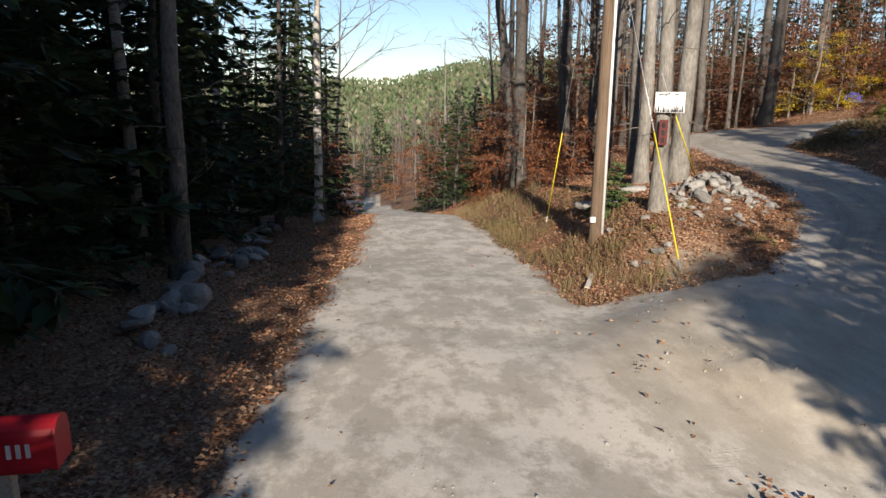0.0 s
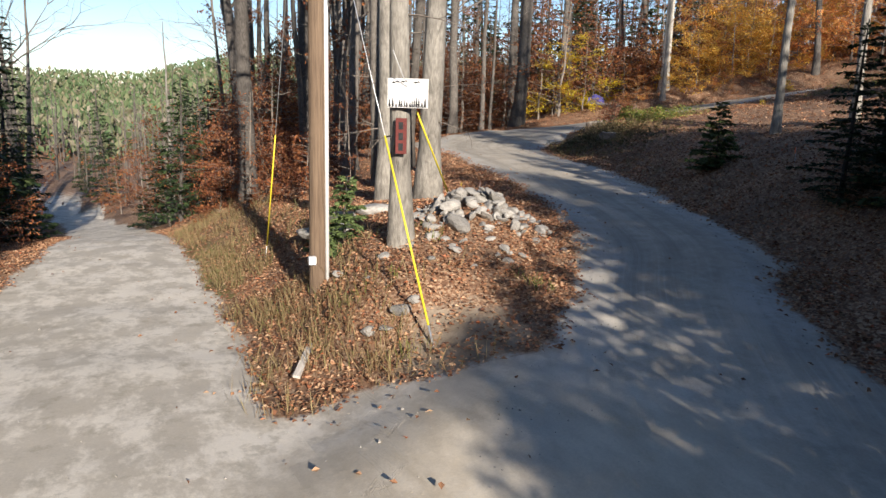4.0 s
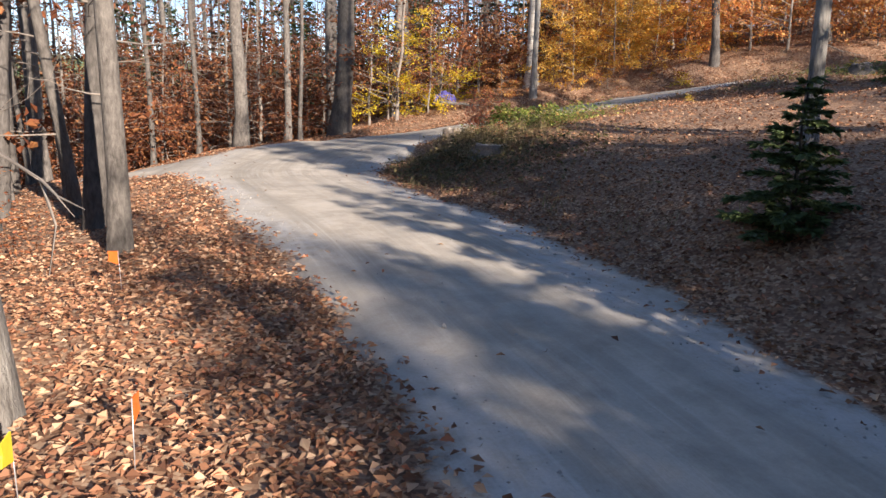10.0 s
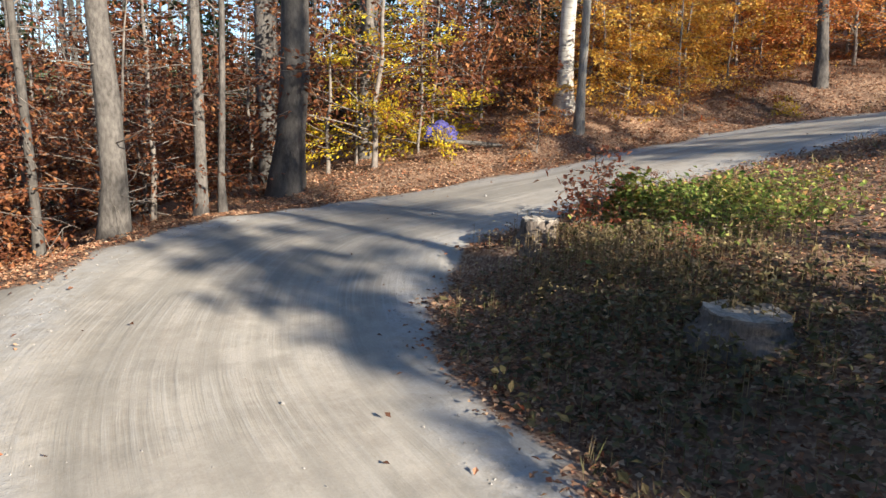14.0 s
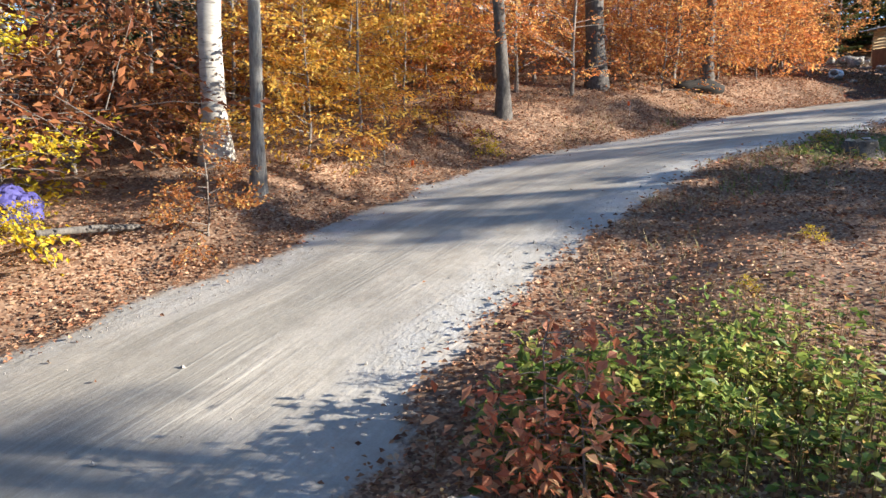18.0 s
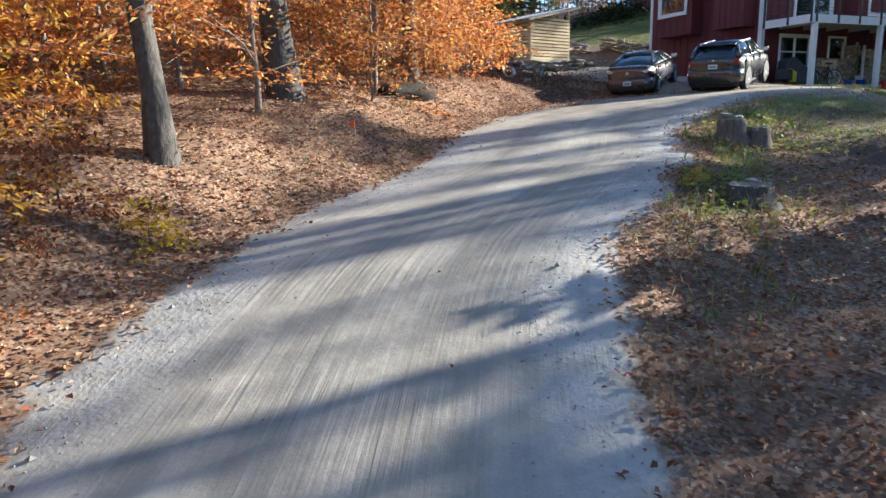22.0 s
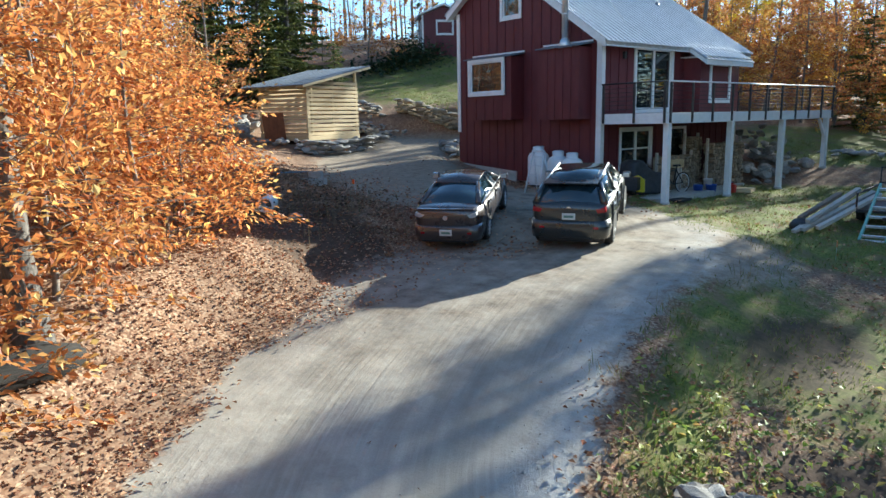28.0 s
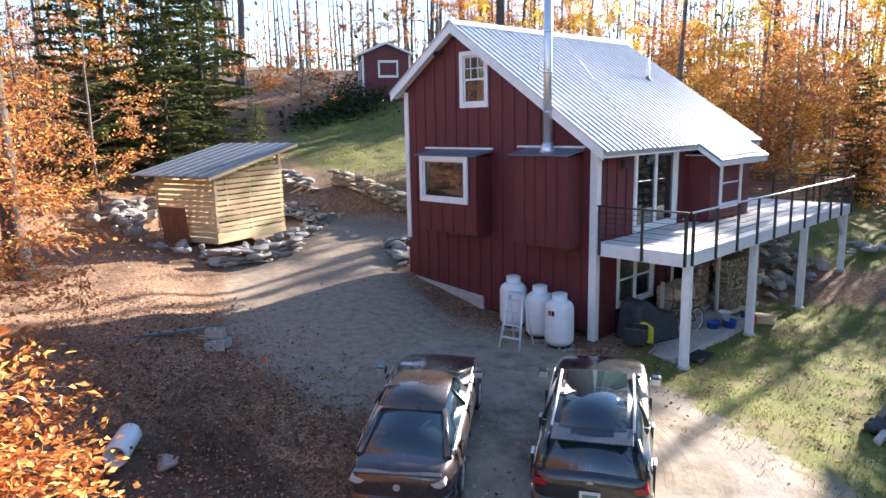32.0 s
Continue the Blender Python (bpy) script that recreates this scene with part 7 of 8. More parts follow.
def covered(m):
    c = holder("covered_machine", m, "machine under a black fitted cover", "covered machine")
    bm = bmesh.new()
    bmesh.ops.create_cube(bm, size=1)
    bmesh.ops.subdivide_edges(bm, edges=bm.edges[:], cuts=9, use_grid_fill=True)
    for v in bm.verts:
        x, y, z = v.co
        top = 0.62 + 0.42 * smooth(-0.3, 0.35, np.array(x)) * (1 - 0.25 * smooth(0.3, 0.5, np.array(x)))
        q = Vector((x * 1.35 * (1 - 0.12 * (z + 0.5)), y * 0.75 * (1 - 0.2 * (z + 0.5)), (z + 0.5) * float(top)))
        v.co = q + Vector((1, 1, 0.5)) * 0.05 * noise.noise(q * 3.5)
    for f in bm.faces:
        f.smooth = True
    part("cover", bm, M_TARP, c)


covered(at_house(-0.75, -1.15, 75))
blower = holder("snow_blower", at_house(-0.95, -0.55, 20), "yellow and black snow blower beside the cover", "snow blower")
part("housing", prism_bm([(-0.25, 0.08), (0.2, 0.08), (0.28, 0.3), (0.2, 0.52), (-0.05, 0.58), (-0.25, 0.45)], "y", -0.05, 0.05, 0.02), M_YELLOWP, blower)
part("engine", box_bm(-0.15, 0.07, 0.15, 0.35, 0.5, 0.55, 0.05), M_BLACK, blower)
w = part("wheel", rod_bm((0.25, -0.34, 0.2), (0.25, -0.2, 0.2), 0.2, None, 20), M_RUBBER, blower)
part("hub", rod_bm((0.25, -0.345, 0.2), (0.25, -0.335, 0.2), 0.1, None, 14), M_WHITE, w)
bike = holder("bicycle", at_house(-1.15, -2.1, 78), "bicycle leaning under the deck", "bicycle")


def ring_bm(c, r, t, n=26, k=6):
    v, f = [], []
    for i in range(n):
        a = 2 * math.pi * i / n
        for j in range(k):
            b = 2 * math.pi * j / k
            q = r + t * math.cos(b)
            v.append((c[0] + q * math.cos(a), c[1] + t * math.sin(b), c[2] + q * math.sin(a)))
            f.append((i * k + j, i * k + (j + 1) % k, (i + 1) % n * k + (j + 1) % k, (i + 1) % n * k + j))
    return v, f


for cx in (-0.5, 0.5):
    wh = part("wheel", mesh_from("wheel", *ring_bm((cx, 0, 0.33), 0.31, 0.02), M_RUBBER), M_RUBBER, bike)
    part("rim", mesh_from("rim", *ring_bm((cx, 0, 0.33), 0.285, 0.012), M_ALU), M_ALU, wh)
    for i in range(8):
        a = i * math.pi / 4
        part("spoke", rod_bm((cx, 0, 0.33), (cx + 0.28 * math.cos(a), 0, 0.33 + 0.28 * math.sin(a)), 0.003, None, 4), M_ALU, wh)
for a, b in (((-0.5, 0, 0.33), (-0.1, 0, 0.3)), ((-0.5, 0, 0.33), (-0.2, 0, 0.75)), ((-0.1, 0, 0.3), (-0.22, 0, 0.85)), ((-0.2, 0, 0.72), (0.38, 0, 0.75)), ((-0.1, 0, 0.3), (0.38, 0, 0.68)), ((0.5, 0, 0.33), (0.36, 0, 0.9))):
    part("tube", rod_bm(a, b, 0.018, None, 8), M_BLACK, bike)
part("handlebar", rod_bm((0.36, -0.26, 0.93), (0.36, 0.26, 0.93), 0.013, None, 8), M_BLACK, bike)
part("saddle", box_bm(-0.34, -0.06, 0.85, -0.1, 0.06, 0.91, 0.02), M_BLACK, bike)
mat_ = holder("door_mat", at_house(-1.75, -1.0, 4), "black rubber mat on the ground", "mat")
part("mat", box_bm(-0.55, -0.4, 0.0, 0.55, 0.4, 0.065, 0.006), M_RUBBER, mat_)

LOG = []
for k in range(5):
    rng = random.Random(k)
    n = rng.choice((3, 4, 5))
    prof = [(math.cos(2 * math.pi * i / n + rng.uniform(-.3, .3)) * rng.uniform(0.055, 0.085), math.sin(2 * math.pi * i / n) * rng.uniform(0.055, 0.085)) for i in range(n)]
    bm = prism_bm(prof, "x", -0.2, 0.2)
    me = bpy.data.meshes.new("log")
    bm.to_mesh(me)
    bm.free()
    me.materials.append(M_LOG)
    LOG.append(me)


def wood_stack(m, length, high, label, rows_deep=1):
    s = holder("wood_stack", m, label, "firewood", "wood stacks")
    rng = random.Random(int(length * 100))
    z = 0.1
    while z < high:
        y = -length / 2
        while y < length / 2:
            ob = new("log", rng.choice(LOG))
            ob.parent = s
            ob.matrix_basis = pose(rng.uniform(-0.04, 0.04), y, z + rng.uniform(-0.012, 0.012), rng.uniform(0, 360), 0, rng.uniform(-5, 5))
            y += rng.uniform(0.105, 0.135)
        z += rng.uniform(0.10, 0.12)
    for yy in (-length / 2 - 0.06, length / 2 + 0.06):
        part("end_post", box_bm(-0.04, yy - 0.04, -0.1, 0.04, yy + 0.04, high + 0.15, 0.006), M_GREYWOOD, s)
    part("pallet", box_bm(-0.25, -length / 2 - 0.1, -0.1, 0.25, length / 2 + 0.1, 0.04), M_GREYWOOD, s)
    return s


wood_stack(at_house(-0.55, -3.2, 0), 1.9, 1.15, "dark stack of split firewood under the deck")
wood_stack(at_house(-0.95, -5.6, -6), 1.7, 1.5, "tall stack of pale split firewood under the deck")
wood_stack(at_house(-0.3, -4.6, 0), 0.7, 1.6, "short high stack of firewood by the wall")
crate = holder("crate", at_house(-0.75, -2.75, 10), "wooden crate set up on a stand", "crate")
part("box", join_bm(box_bm(-0.3, -0.22, 0.85, 0.3, -0.19, 1.08), box_bm(-0.3, 0.19, 0.85, 0.3, 0.22, 1.08), box_bm(-0.3, -0.22, 0.82, 0.3, 0.22, 0.85)), M_PALEWOOD, crate)
for sx in (-0.25, 0.25):
    part("leg", box_bm(sx - 0.03, -0.15, -0.05, sx + 0.03, -0.09, 0.82), M_GREYWOOD, crate)
    part("leg", box_bm(sx - 0.03, 0.09, -0.05, sx + 0.03, 0.15, 0.82), M_GREYWOOD, crate)


def bucket(m, mat, label, r=0.15, h=0.36):
    b = holder("bucket", m, label, "bucket", "buckets")
    n = 18
    prof = [(0, 0), (r * 0.85, 0), (r, h), (r * 1.06, h), (r * 1.06, h - 0.03), (r * 0.95, h - 0.03), (r * 0.8, 0.03), (0, 0.03)]
    v = [(q * math.cos(2 * math.pi * i / n), q * math.sin(2 * math.pi * i / n), z) for q, z in prof for i in range(n)]
    f = [(j * n + i, j * n + (i + 1) % n, (j + 1) * n + (i + 1) % n, (j + 1) * n + i) for j in range(len(prof) - 1) for i in range(n)]
    part("pail", mesh_from("pail", np.array(v), np.array(f), mat), mat, b)


bucket(at_house(-1.5, -3.1), M_BLUEP, "blue plastic bucket by the firewood")
bucket(at_house(-1.75, -3.45), M_BLUEP, "blue plastic bucket under the deck", 0.17)
bucket(at_house(-1.55, -3.6), M_WHITE, "white plastic bucket among blue ones", 0.14, 0.5)
for k, (a, b, mat, lab) in enumerate(((-1.85, -4.55, M_REDP, "red fuel can on the grass"), (-1.6, -4.9, M_BLUEP, "blue fuel can by the firewood"))):
    can = holder("fuel_can", at_house(a, b, 30 * k), lab, "fuel can")
    part("can", box_bm(-0.14, -0.09, 0.0, 0.14, 0.09, 0.28, 0.03), mat, can)
    part("handle", box_bm(-0.08, -0.02, 0.28, 0.08, 0.02, 0.33, 0.012), mat, can)
    part("spout", rod_bm((0.1, 0, 0.27), (0.2, 0, 0.4), 0.018, 0.012, 8), M_YELLOWP, can)
tray = holder("wooden_tray", at_house(-1.95, -5.2, 15), "shallow wooden tray with odds and ends", "tray")
part("box", box_bm(-0.3, -0.35, 0.0, 0.3, 0.35, 0.12, 0.01), M_PALEWOOD, tray)
bank_wall = holder("rubble_bank", at_house(-0.9, -9.3), "rubble stone bank under the far end of the deck", "stone wall")
bp = HOUSE @ Vector((-0.9, -9.3, 0))
for i in range(90):
    a, b = random.uniform(-0.9, 1.4), random.uniform(-1.9, 2.0)
    q = HOUSE @ Vector((-0.9 + a, -9.3 + b, 0))
    s = random.uniform(0.12, 0.28)
    rock(bank_wall, a, b, height(q.x, q.y) - height(bp.x, bp.y) + s * 0.4 + max(0, a + 0.5) * 0.75 * random.random(), s)
rb = holder("rock_pile", pose(43.0, -4.4, height(43.0, -4.4)), "low pile of grey rocks on the lawn", "stones")
for i in range(22):
    x, y = random.gauss(0, 0.5), random.gauss(0, 0.6)
    s = random.uniform(0.12, 0.25)
    rock(rb, x, y, s * 0.5, s)

# ---- open-sided wood shed on its stone base ----
SHED = pose(57.6, 12.0, 8.38, 0, 0, -77)
shed = holder("wood_shed", SHED, "pale slatted wood shed with a slanting metal roof", "shed")
SW, SD = 2.95, 2.7
z_lo, z_hi = 2.2, 2.85


def shed_top(x):
    return z_lo + (z_hi - z_lo) * x / SW


for x in (0.05, SW - 0.05):
    for y in (0.05, SD - 0.05):
        part("corner_post", box_bm(x - 0.05, y - 0.05, 0.0, x + 0.05, y + 0.05, shed_top(x) - 0.02, 0.004), M_PALEWOOD, shed)
part("mid_post", box_bm(SW / 2 - 0.04, 0.0, 0.0, SW / 2 + 0.04, 0.08, shed_top(SW / 2) - 0.02, 0.004), M_PALEWOOD, shed)
for k in range(13):
    z = 0.18 + k * 0.165
    if z + 0.11 > z_lo + 0.45:
        break
    dz = random.uniform(-0.01, 0.01)
    if z + 0.11 < z_lo:
        part("slat", box_bm(-0.02, -0.025, z + dz, SW + 0.02, 0.0, z + 0.115 + dz, 0.004), M_PALEWOOD, shed)
        part("slat", box_bm(-0.025, -0.02, z + dz, 0.0, SD + 0.02, z + 0.115 + dz, 0.004), M_PALEWOOD, shed)
        part("slat", box_bm(SW, 0.0, z + dz, SW + 0.022, SD, z + 0.115 + dz, 0.004), M_PALEWOOD, shed)
        part("slat", box_bm(0.02, SD, z + dz, SW - 0.02, SD + 0.022, z + 0.115 + dz, 0.004), M_PALEWOOD, shed)
    else:
        x0 = (z + 0.115 - z_lo) / (z_hi - z_lo) * SW
        part("slat", box_bm(x0, -0.025, z + dz, SW + 0.02, 0.0, z + 0.115 + dz, 0.004), M_PALEWOOD, shed)
part("sill", box_bm(-0.03, -0.04, 0.0, SW + 0.03, -0.003, 0.17, 0.004), M_PALEWOOD, shed)
part("sill", box_bm(-0.04, 0.0, 0.0, -0.003, SD, 0.17, 0.004), M_PALEWOOD, shed)
part("top_plate", box_bm(-0.03, -0.03, z_lo - 0.1, 0.0, SD + 0.03, z_lo, 0.004), M_PALEWOOD, shed)
shed_roof = part("roof", prism_bm([(-0.55, shed_top(-0.55)), (SW + 0.45, shed_top(SW + 0.45)), (SW + 0.45, shed_top(SW + 0.45) + 0.03), (-0.55, shed_top(-0.55) + 0.03)], "y", -0.4, SD + 0.45), M_BLUEROOF, shed, "blue-grey sheet metal roof")
for k in range(9):
    y = -0.38 + k * (SD + 0.8) / 8
    part("seam", prism_bm([(-0.55, shed_top(-0.55) + 0.03), (SW + 0.45, shed_top(SW + 0.45) + 0.03), (SW + 0.45, shed_top(SW + 0.45) + 0.055), (-0.55, shed_top(-0.55) + 0.055)], "y", y - 0.012, y + 0.012), M_BLUEROOF, shed_roof)
for y in (0.1, 0.95, 1.8, SD - 0.1):
    part("rafter", prism_bm([(-0.45, shed_top(-0.45) - 0.12), (SW + 0.35, shed_top(SW + 0.35) - 0.12), (SW + 0.35, shed_top(SW + 0.35) - 0.005), (-0.45, shed_top(-0.45) - 0.005)], "y", y - 0.02, y + 0.02), M_PALEWOOD, shed)
part("fascia", prism_bm([(-0.55, shed_top(-0.55) - 0.09), (SW + 0.45, shed_top(SW + 0.45) - 0.09), (SW + 0.45, shed_top(SW + 0.45) - 0.004), (-0.55, shed_top(-0.55) - 0.004)], "y", -0.42, -0.40), M_PALEWOOD, shed)
part("floor", box_bm(0, 0, -0.02, SW, SD, 0.05), M_GREYWOOD, shed)
sheet = holder("rusty_sheet", SHED @ pose(-0.07, 1.15, -0.05, 0, -6, 0), "rust-brown metal sheet propped against the shed", "metal sheet")
part("panel", box_bm(-0.02, 0.0, 0.0, 0.0, 1.25, 1.15, 0.004), M_RUST, sheet)
plinth = holder("stone_plinth", SHED, "dry-laid grey stone base round the shed", "stone wall")
random.seed(44)
for i in range(90):
    side = random.random()
    if side < 0.48:
        x, y = random.uniform(-0.9, SW + 0.7), random.uniform(-0.95, -0.2)
    elif side < 0.78:
        x, y = random.uniform(-1.2, -0.25), random.uniform(-0.8, SD + 1.0)
    else:
        x, y = SW + random.uniform(0.1, 0.8), random.uniform(-0.8, 0.6)
    q = SHED @ Vector((x, y, 0))
    s = random.uniform(0.10, 0.24)
    g = height(q.x, q.y) - 8.38
    rock(plinth, x, y, min(g + random.uniform(0.05, 0.4), 0.0) if y < -0.2 or x < -0.2 else g + 0.1, s, None, 8)


def stone_wall(name, pts, high, thick, n, label, size=(0.14, 0.3)):
    w = holder(name, pose(pts[0][0], pts[0][1], 0), label, "stone wall")
    for i in range(n):
        k = random.randrange(len(pts) - 1)
        t = random.random()
        x = pts[k][0] + (pts[k + 1][0] - pts[k][0]) * t + random.gauss(0, thick)
        y = pts[k][1] + (pts[k + 1][1] - pts[k][1]) * t + random.gauss(0, thick)
        s = random.uniform(*size)
        rock(w, x - pts[0][0], y - pts[0][1], height(x, y) + random.uniform(0, high), s, None, 8, 1.35)


M_TANSTONE = grained("tan_wall_stone", (0.20, 0.165, 0.115), (0.46, 0.39, 0.29), 8, 0.9, None, 0.02, 0.6, vary=0.5)
LAID = []
for me in ROCKS:
    me = me.copy()
    me.materials[0] = M_TANSTONE
    LAID.append(me)


def laid_wall(name, pts, courses, label, pool, width=(0.22, 0.5), high=0.19, group=""):
    """A dry wall of stones laid course on course along a line."""
    w = holder(name, pose(pts[0][0], pts[0][1], 0), label, "stone wall")
    base = [height(x, y) for x, y in pts]
    for c in range(courses):
        for (a, b), (za, zb) in zip(zip(pts[:-1], pts[1:]), zip(base[:-1], base[1:])):
            ln = math.hypot(b[0] - a[0], b[1] - a[1])
            turn = math.atan2(b[1] - a[1], b[0] - a[0])
            d = random.uniform(0, 0.2)
            while d < ln:
                sw = random.uniform(*width)
                t = min(1.0, (d + sw / 2) / ln)
                ob = new("rock", random.choice(pool))
                ob.parent = w
                off = random.gauss(0, 0.05) + 0.05 * c
                x, y = a[0] + (b[0] - a[0]) * t - math.sin(turn) * off, a[1] + (b[1] - a[1]) * t + math.cos(turn) * off
                z = za + (zb - za) * t + (c + 0.5) * high + random.gauss(0, 0.02)
                ob.matrix_basis = Matrix.LocRotScale((x - pts[0][0], y - pts[0][1], z), Euler((radians(random.gauss(0, 5)), radians(random.gauss(0, 5)), turn + radians(random.gauss(0, 9)))), (sw * 0.76, 0.26, high * random.uniform(0.72, 0.95)))
                d += sw * 0.95
    return w


laid_wall("retaining_wall", ((55.8, 4.75), (57.4, 4.45), (59.2, 4.4), (60.8, 4.75)), 4, "dry-laid tan stone retaining wall below the lawn", LAID)
laid_wall("retaining_wall", ((61.0, 5.6), (62.4, 5.5), (63.6, 5.9)), 3, "flat grey stone steps and wall beside the shrubs", ROCKS)
laid_wall("plinth_wall", ((57.0, 9.35), (56.35, 10.2), (56.3, 11.4), (56.75, 12.6)), 3, "grey stones laid round the foot of the shed", ROCKS, (0.25, 0.6), 0.17)
stone_wall("stone_pile", ((59.0, 6.6), (60.8, 7.4)), 0.45, 0.4, 90, "pile of small pale broken stones", (0.07, 0.16))
stone_wall("stone_row", ((53.3, 8.2), (54.6, 7.2)), 0.3, 0.2, 26, "flat stones beside the house corner")
stone_wall("stone_row", ((60.6, 13.6), (63.6, 12.2)), 0.5, 0.3, 70, "row of pale rocks behind the shed")

# ---- odds and ends in the yard ----
blocks = holder("concrete_blocks", pose(51.6, 15.4, height(51.6, 15.4), 0, 0, 25), "small stack of grey concrete blocks", "blocks")
for x, y, z, r in ((0, 0, 0, 4), (0.42, 0.05, 0, -6), (0.1, 0.03, 0.2, 10), (-0.05, 0.3, 0, 30)):
    b = join_bm(box_bm(-0.2, -0.1, 0, 0.2, -0.065, 0.19, 0.005), box_bm(-0.2, 0.065, 0, 0.2, 0.1, 0.19, 0.005), box_bm(-0.2, -0.065, 0, -0.165, 0.065, 0.19), box_bm(0.165, -0.065, 0, 0.2, 0.065, 0.19), box_bm(-0.018, -0.065, 0, 0.018, 0.065, 0.19))
    part("block", b, M_CONCRETE, blocks).matrix_basis = pose(x, y, z, 0, 0, r)
pipe_t = holder("drain_pipe", pose(48.4, 18.85, height(48.4, 18.85) + 0.22, 0, 0, -38), "short white corrugated drain pipe on the leaves", "pipe")
n = 20
prof = [(-0.4 + i * 0.04, 0.17 + 0.012 * (i % 2)) for i in range(21)]
v = [(x, r * math.cos(2 * math.pi * i / n), r * math.sin(2 * math.pi * i / n)) for x, r in prof + [(0.4, 0.145), (-0.4, 0.145)] for i in range(n)]
m_ = len(prof) + 2
f = [(j * n + i, j * n + (i + 1) % n, ((j + 1) % m_) * n + (i + 1) % n, ((j + 1) % m_) * n + i) for j in range(m_) for i in range(n)]
part("tube", mesh_from("tube", np.array(v), np.array(f), M_WHITE), M_WHITE, pipe_t)
blk = boulder(48.0, 18.4, 0.22, "dark stone under the drain pipe")
scrap = holder("scrap_board", pose(52.3, 16.4, height(52.3, 16.4) + 0.06, 3, 0, 66), "pale painted board lying in leaves", "board")
part("plank", box_bm(-0.9, -0.08, -0.02, 0.9, 0.08, 0.02, 0.005), M_BLUEROOF, scrap)

# red outbuilding on the slope
outb = holder("outbuilding", pose(70.3, -6.8, height(70.3, -6.8), 0, 0, -35), "small red outbuilding with white trim", "shed")
part("wall", box_bm(-1.3, -1.4, -0.4, 1.3, 1.4, 2.3), M_RED, outb)
part("gable", prism_bm([(-1.4, 2.3), (1.4, 2.3), (0, 2.85)], "x", -1.3, 1.3), M_RED, outb)
part("roof", prism_bm([(-1.65, 2.25), (0, 2.92), (1.65, 2.25), (1.65, 2.38), (0, 3.05), (-1.65, 2.38)], "x", -1.55, 1.55), M_WHITE, outb)
for x in (-1.3, 1.3):
    for y in (-1.4, 1.4):
        part("corner_board", box_bm(x - 0.06, y - 0.06, -0.3, x + 0.06, y + 0.06, 2.3, 0.006), M_WHITE, outb)
window(outb, "x", -1.3, -1, -0.6, 0.4, 1.1, 1.9, 0.1)
window(outb, "y", 1.4, 1, 0.1, 0.9, 1.1, 1.9, 0.1)
for q in ((-0.95, -0.85), (-0.1, 0.0)):
    part("door_trim", box_bm(q[0], 1.4, 0.0, q[1], 1.44, 2.0, 0.004), M_WHITE, outb)
part("door_trim", box_bm(-0.95, 1.4, 2.0, 0.0, 1.442, 2.1, 0.004), M_WHITE, outb)


# ---- ground cover ----
rng = np.random.RandomState(77)


def spread(n, box, keep):
    """Random places in a box, kept by a chance that depends on the place."""
    x, y = rng.uniform(box[0], box[2], n), rng.uniform(box[1], box[3], n)
    k = rng.rand(n) < keep(x, y)
    return x[k], y[k]


def way_near(x, y):
    d, _, hw = along(DRIVE, x, y)
    r, _, rw = along(ROAD, x, y)
    return np.minimum(d - hw, r - rw)


def under_roof(x, y):
    c, s = math.cos(radians(-2.8)), math.sin(radians(-2.8))
    a, b = (x - 46.3) * c + (y - 8.75) * s, -(x - 46.3) * s + (y - 8.75) * c
    return ((a > -0.6) & (a < 6.6) & (b > -8.2) & (b < 0.2)) | (np.hypot(x - 58.8, y - 10.4) < 2.2)


def flat_leaves(name, n, box, keep, size, mat, label, tilt=0.35, lift=0.02):
    x, y = spread(n, box, keep)
    m = len(x)
    at = np.stack([x, y, land(x, y) + lift + rng.rand(m) * 0.03], 1)
    a = rng.uniform(0, 6.28, m)
    way = np.stack([np.cos(a), np.sin(a), rng.normal(0, tilt, m)], 1)
    ln = rng.uniform(size[0], size[1], m)
    tagged(new(name, mesh_from(name, *blades(rng, at, way, ln, ln * rng.uniform(0.5, 0.8, m), 0.3), mat, False)), label, "leaves", kind="stuff")


def litter(x, y):
    g, lo, gr, ea, so = cover(x, y)
    w = way_near(x, y)
    return np.where(under_roof(x, y), 0, (1 - g) * (1 - 0.97 * gr) * smooth(3.0, 5.0, np.hypot(x - 41.2, (y - 15.0) * 0.8)) * (1 - 0.985 * ea) * (1 - 0.8 * so) * np.exp(-np.maximum(w, 0) / 5.0))


flat_leaves("leaf_litter", 560000, (-5, 3, 54, 42), litter, (0.05, 0.095), M_FALLEN, "brown and orange fallen leaves covering the verges", 0.2)
flat_leaves("yard_leaves", 16000, (43, 9.5, 58, 22), lambda x, y: np.where(under_roof(x, y), 0, 0.25 + 0.75 * smooth(0.0, 0.6, bumps(x, y, 3.4, 15))) * smooth(-1.6, 2.5, y - 13.0 - (x - 46) * 0.12), (0.05, 0.09), M_FALLEN, "scattered brown leaves over the bare yard", 0.25)
flat_leaves("bank_leaves", 28000, (5.4, 11.0, 13.0, 25.0), lambda x, y: (1 - cover(x, y)[0]) * (1 - 0.7 * cover(x, y)[3]), (0.04, 0.075), M_FALLEN, "dense dry leaves over the bank", 0.16)
flat_leaves("stray_leaves", 8000, (-2, 4, 50, 40), lambda x, y: cover(x, y)[0] * np.exp(-np.maximum(-way_near(x, y), 0) / 0.5) * 0.8 * (x < 39) + cover(x, y)[0] * 0.012 * (x < 40), (0.045, 0.09), M_FALLEN, "scattered dry leaves on the gravel", 0.3, 0.015)


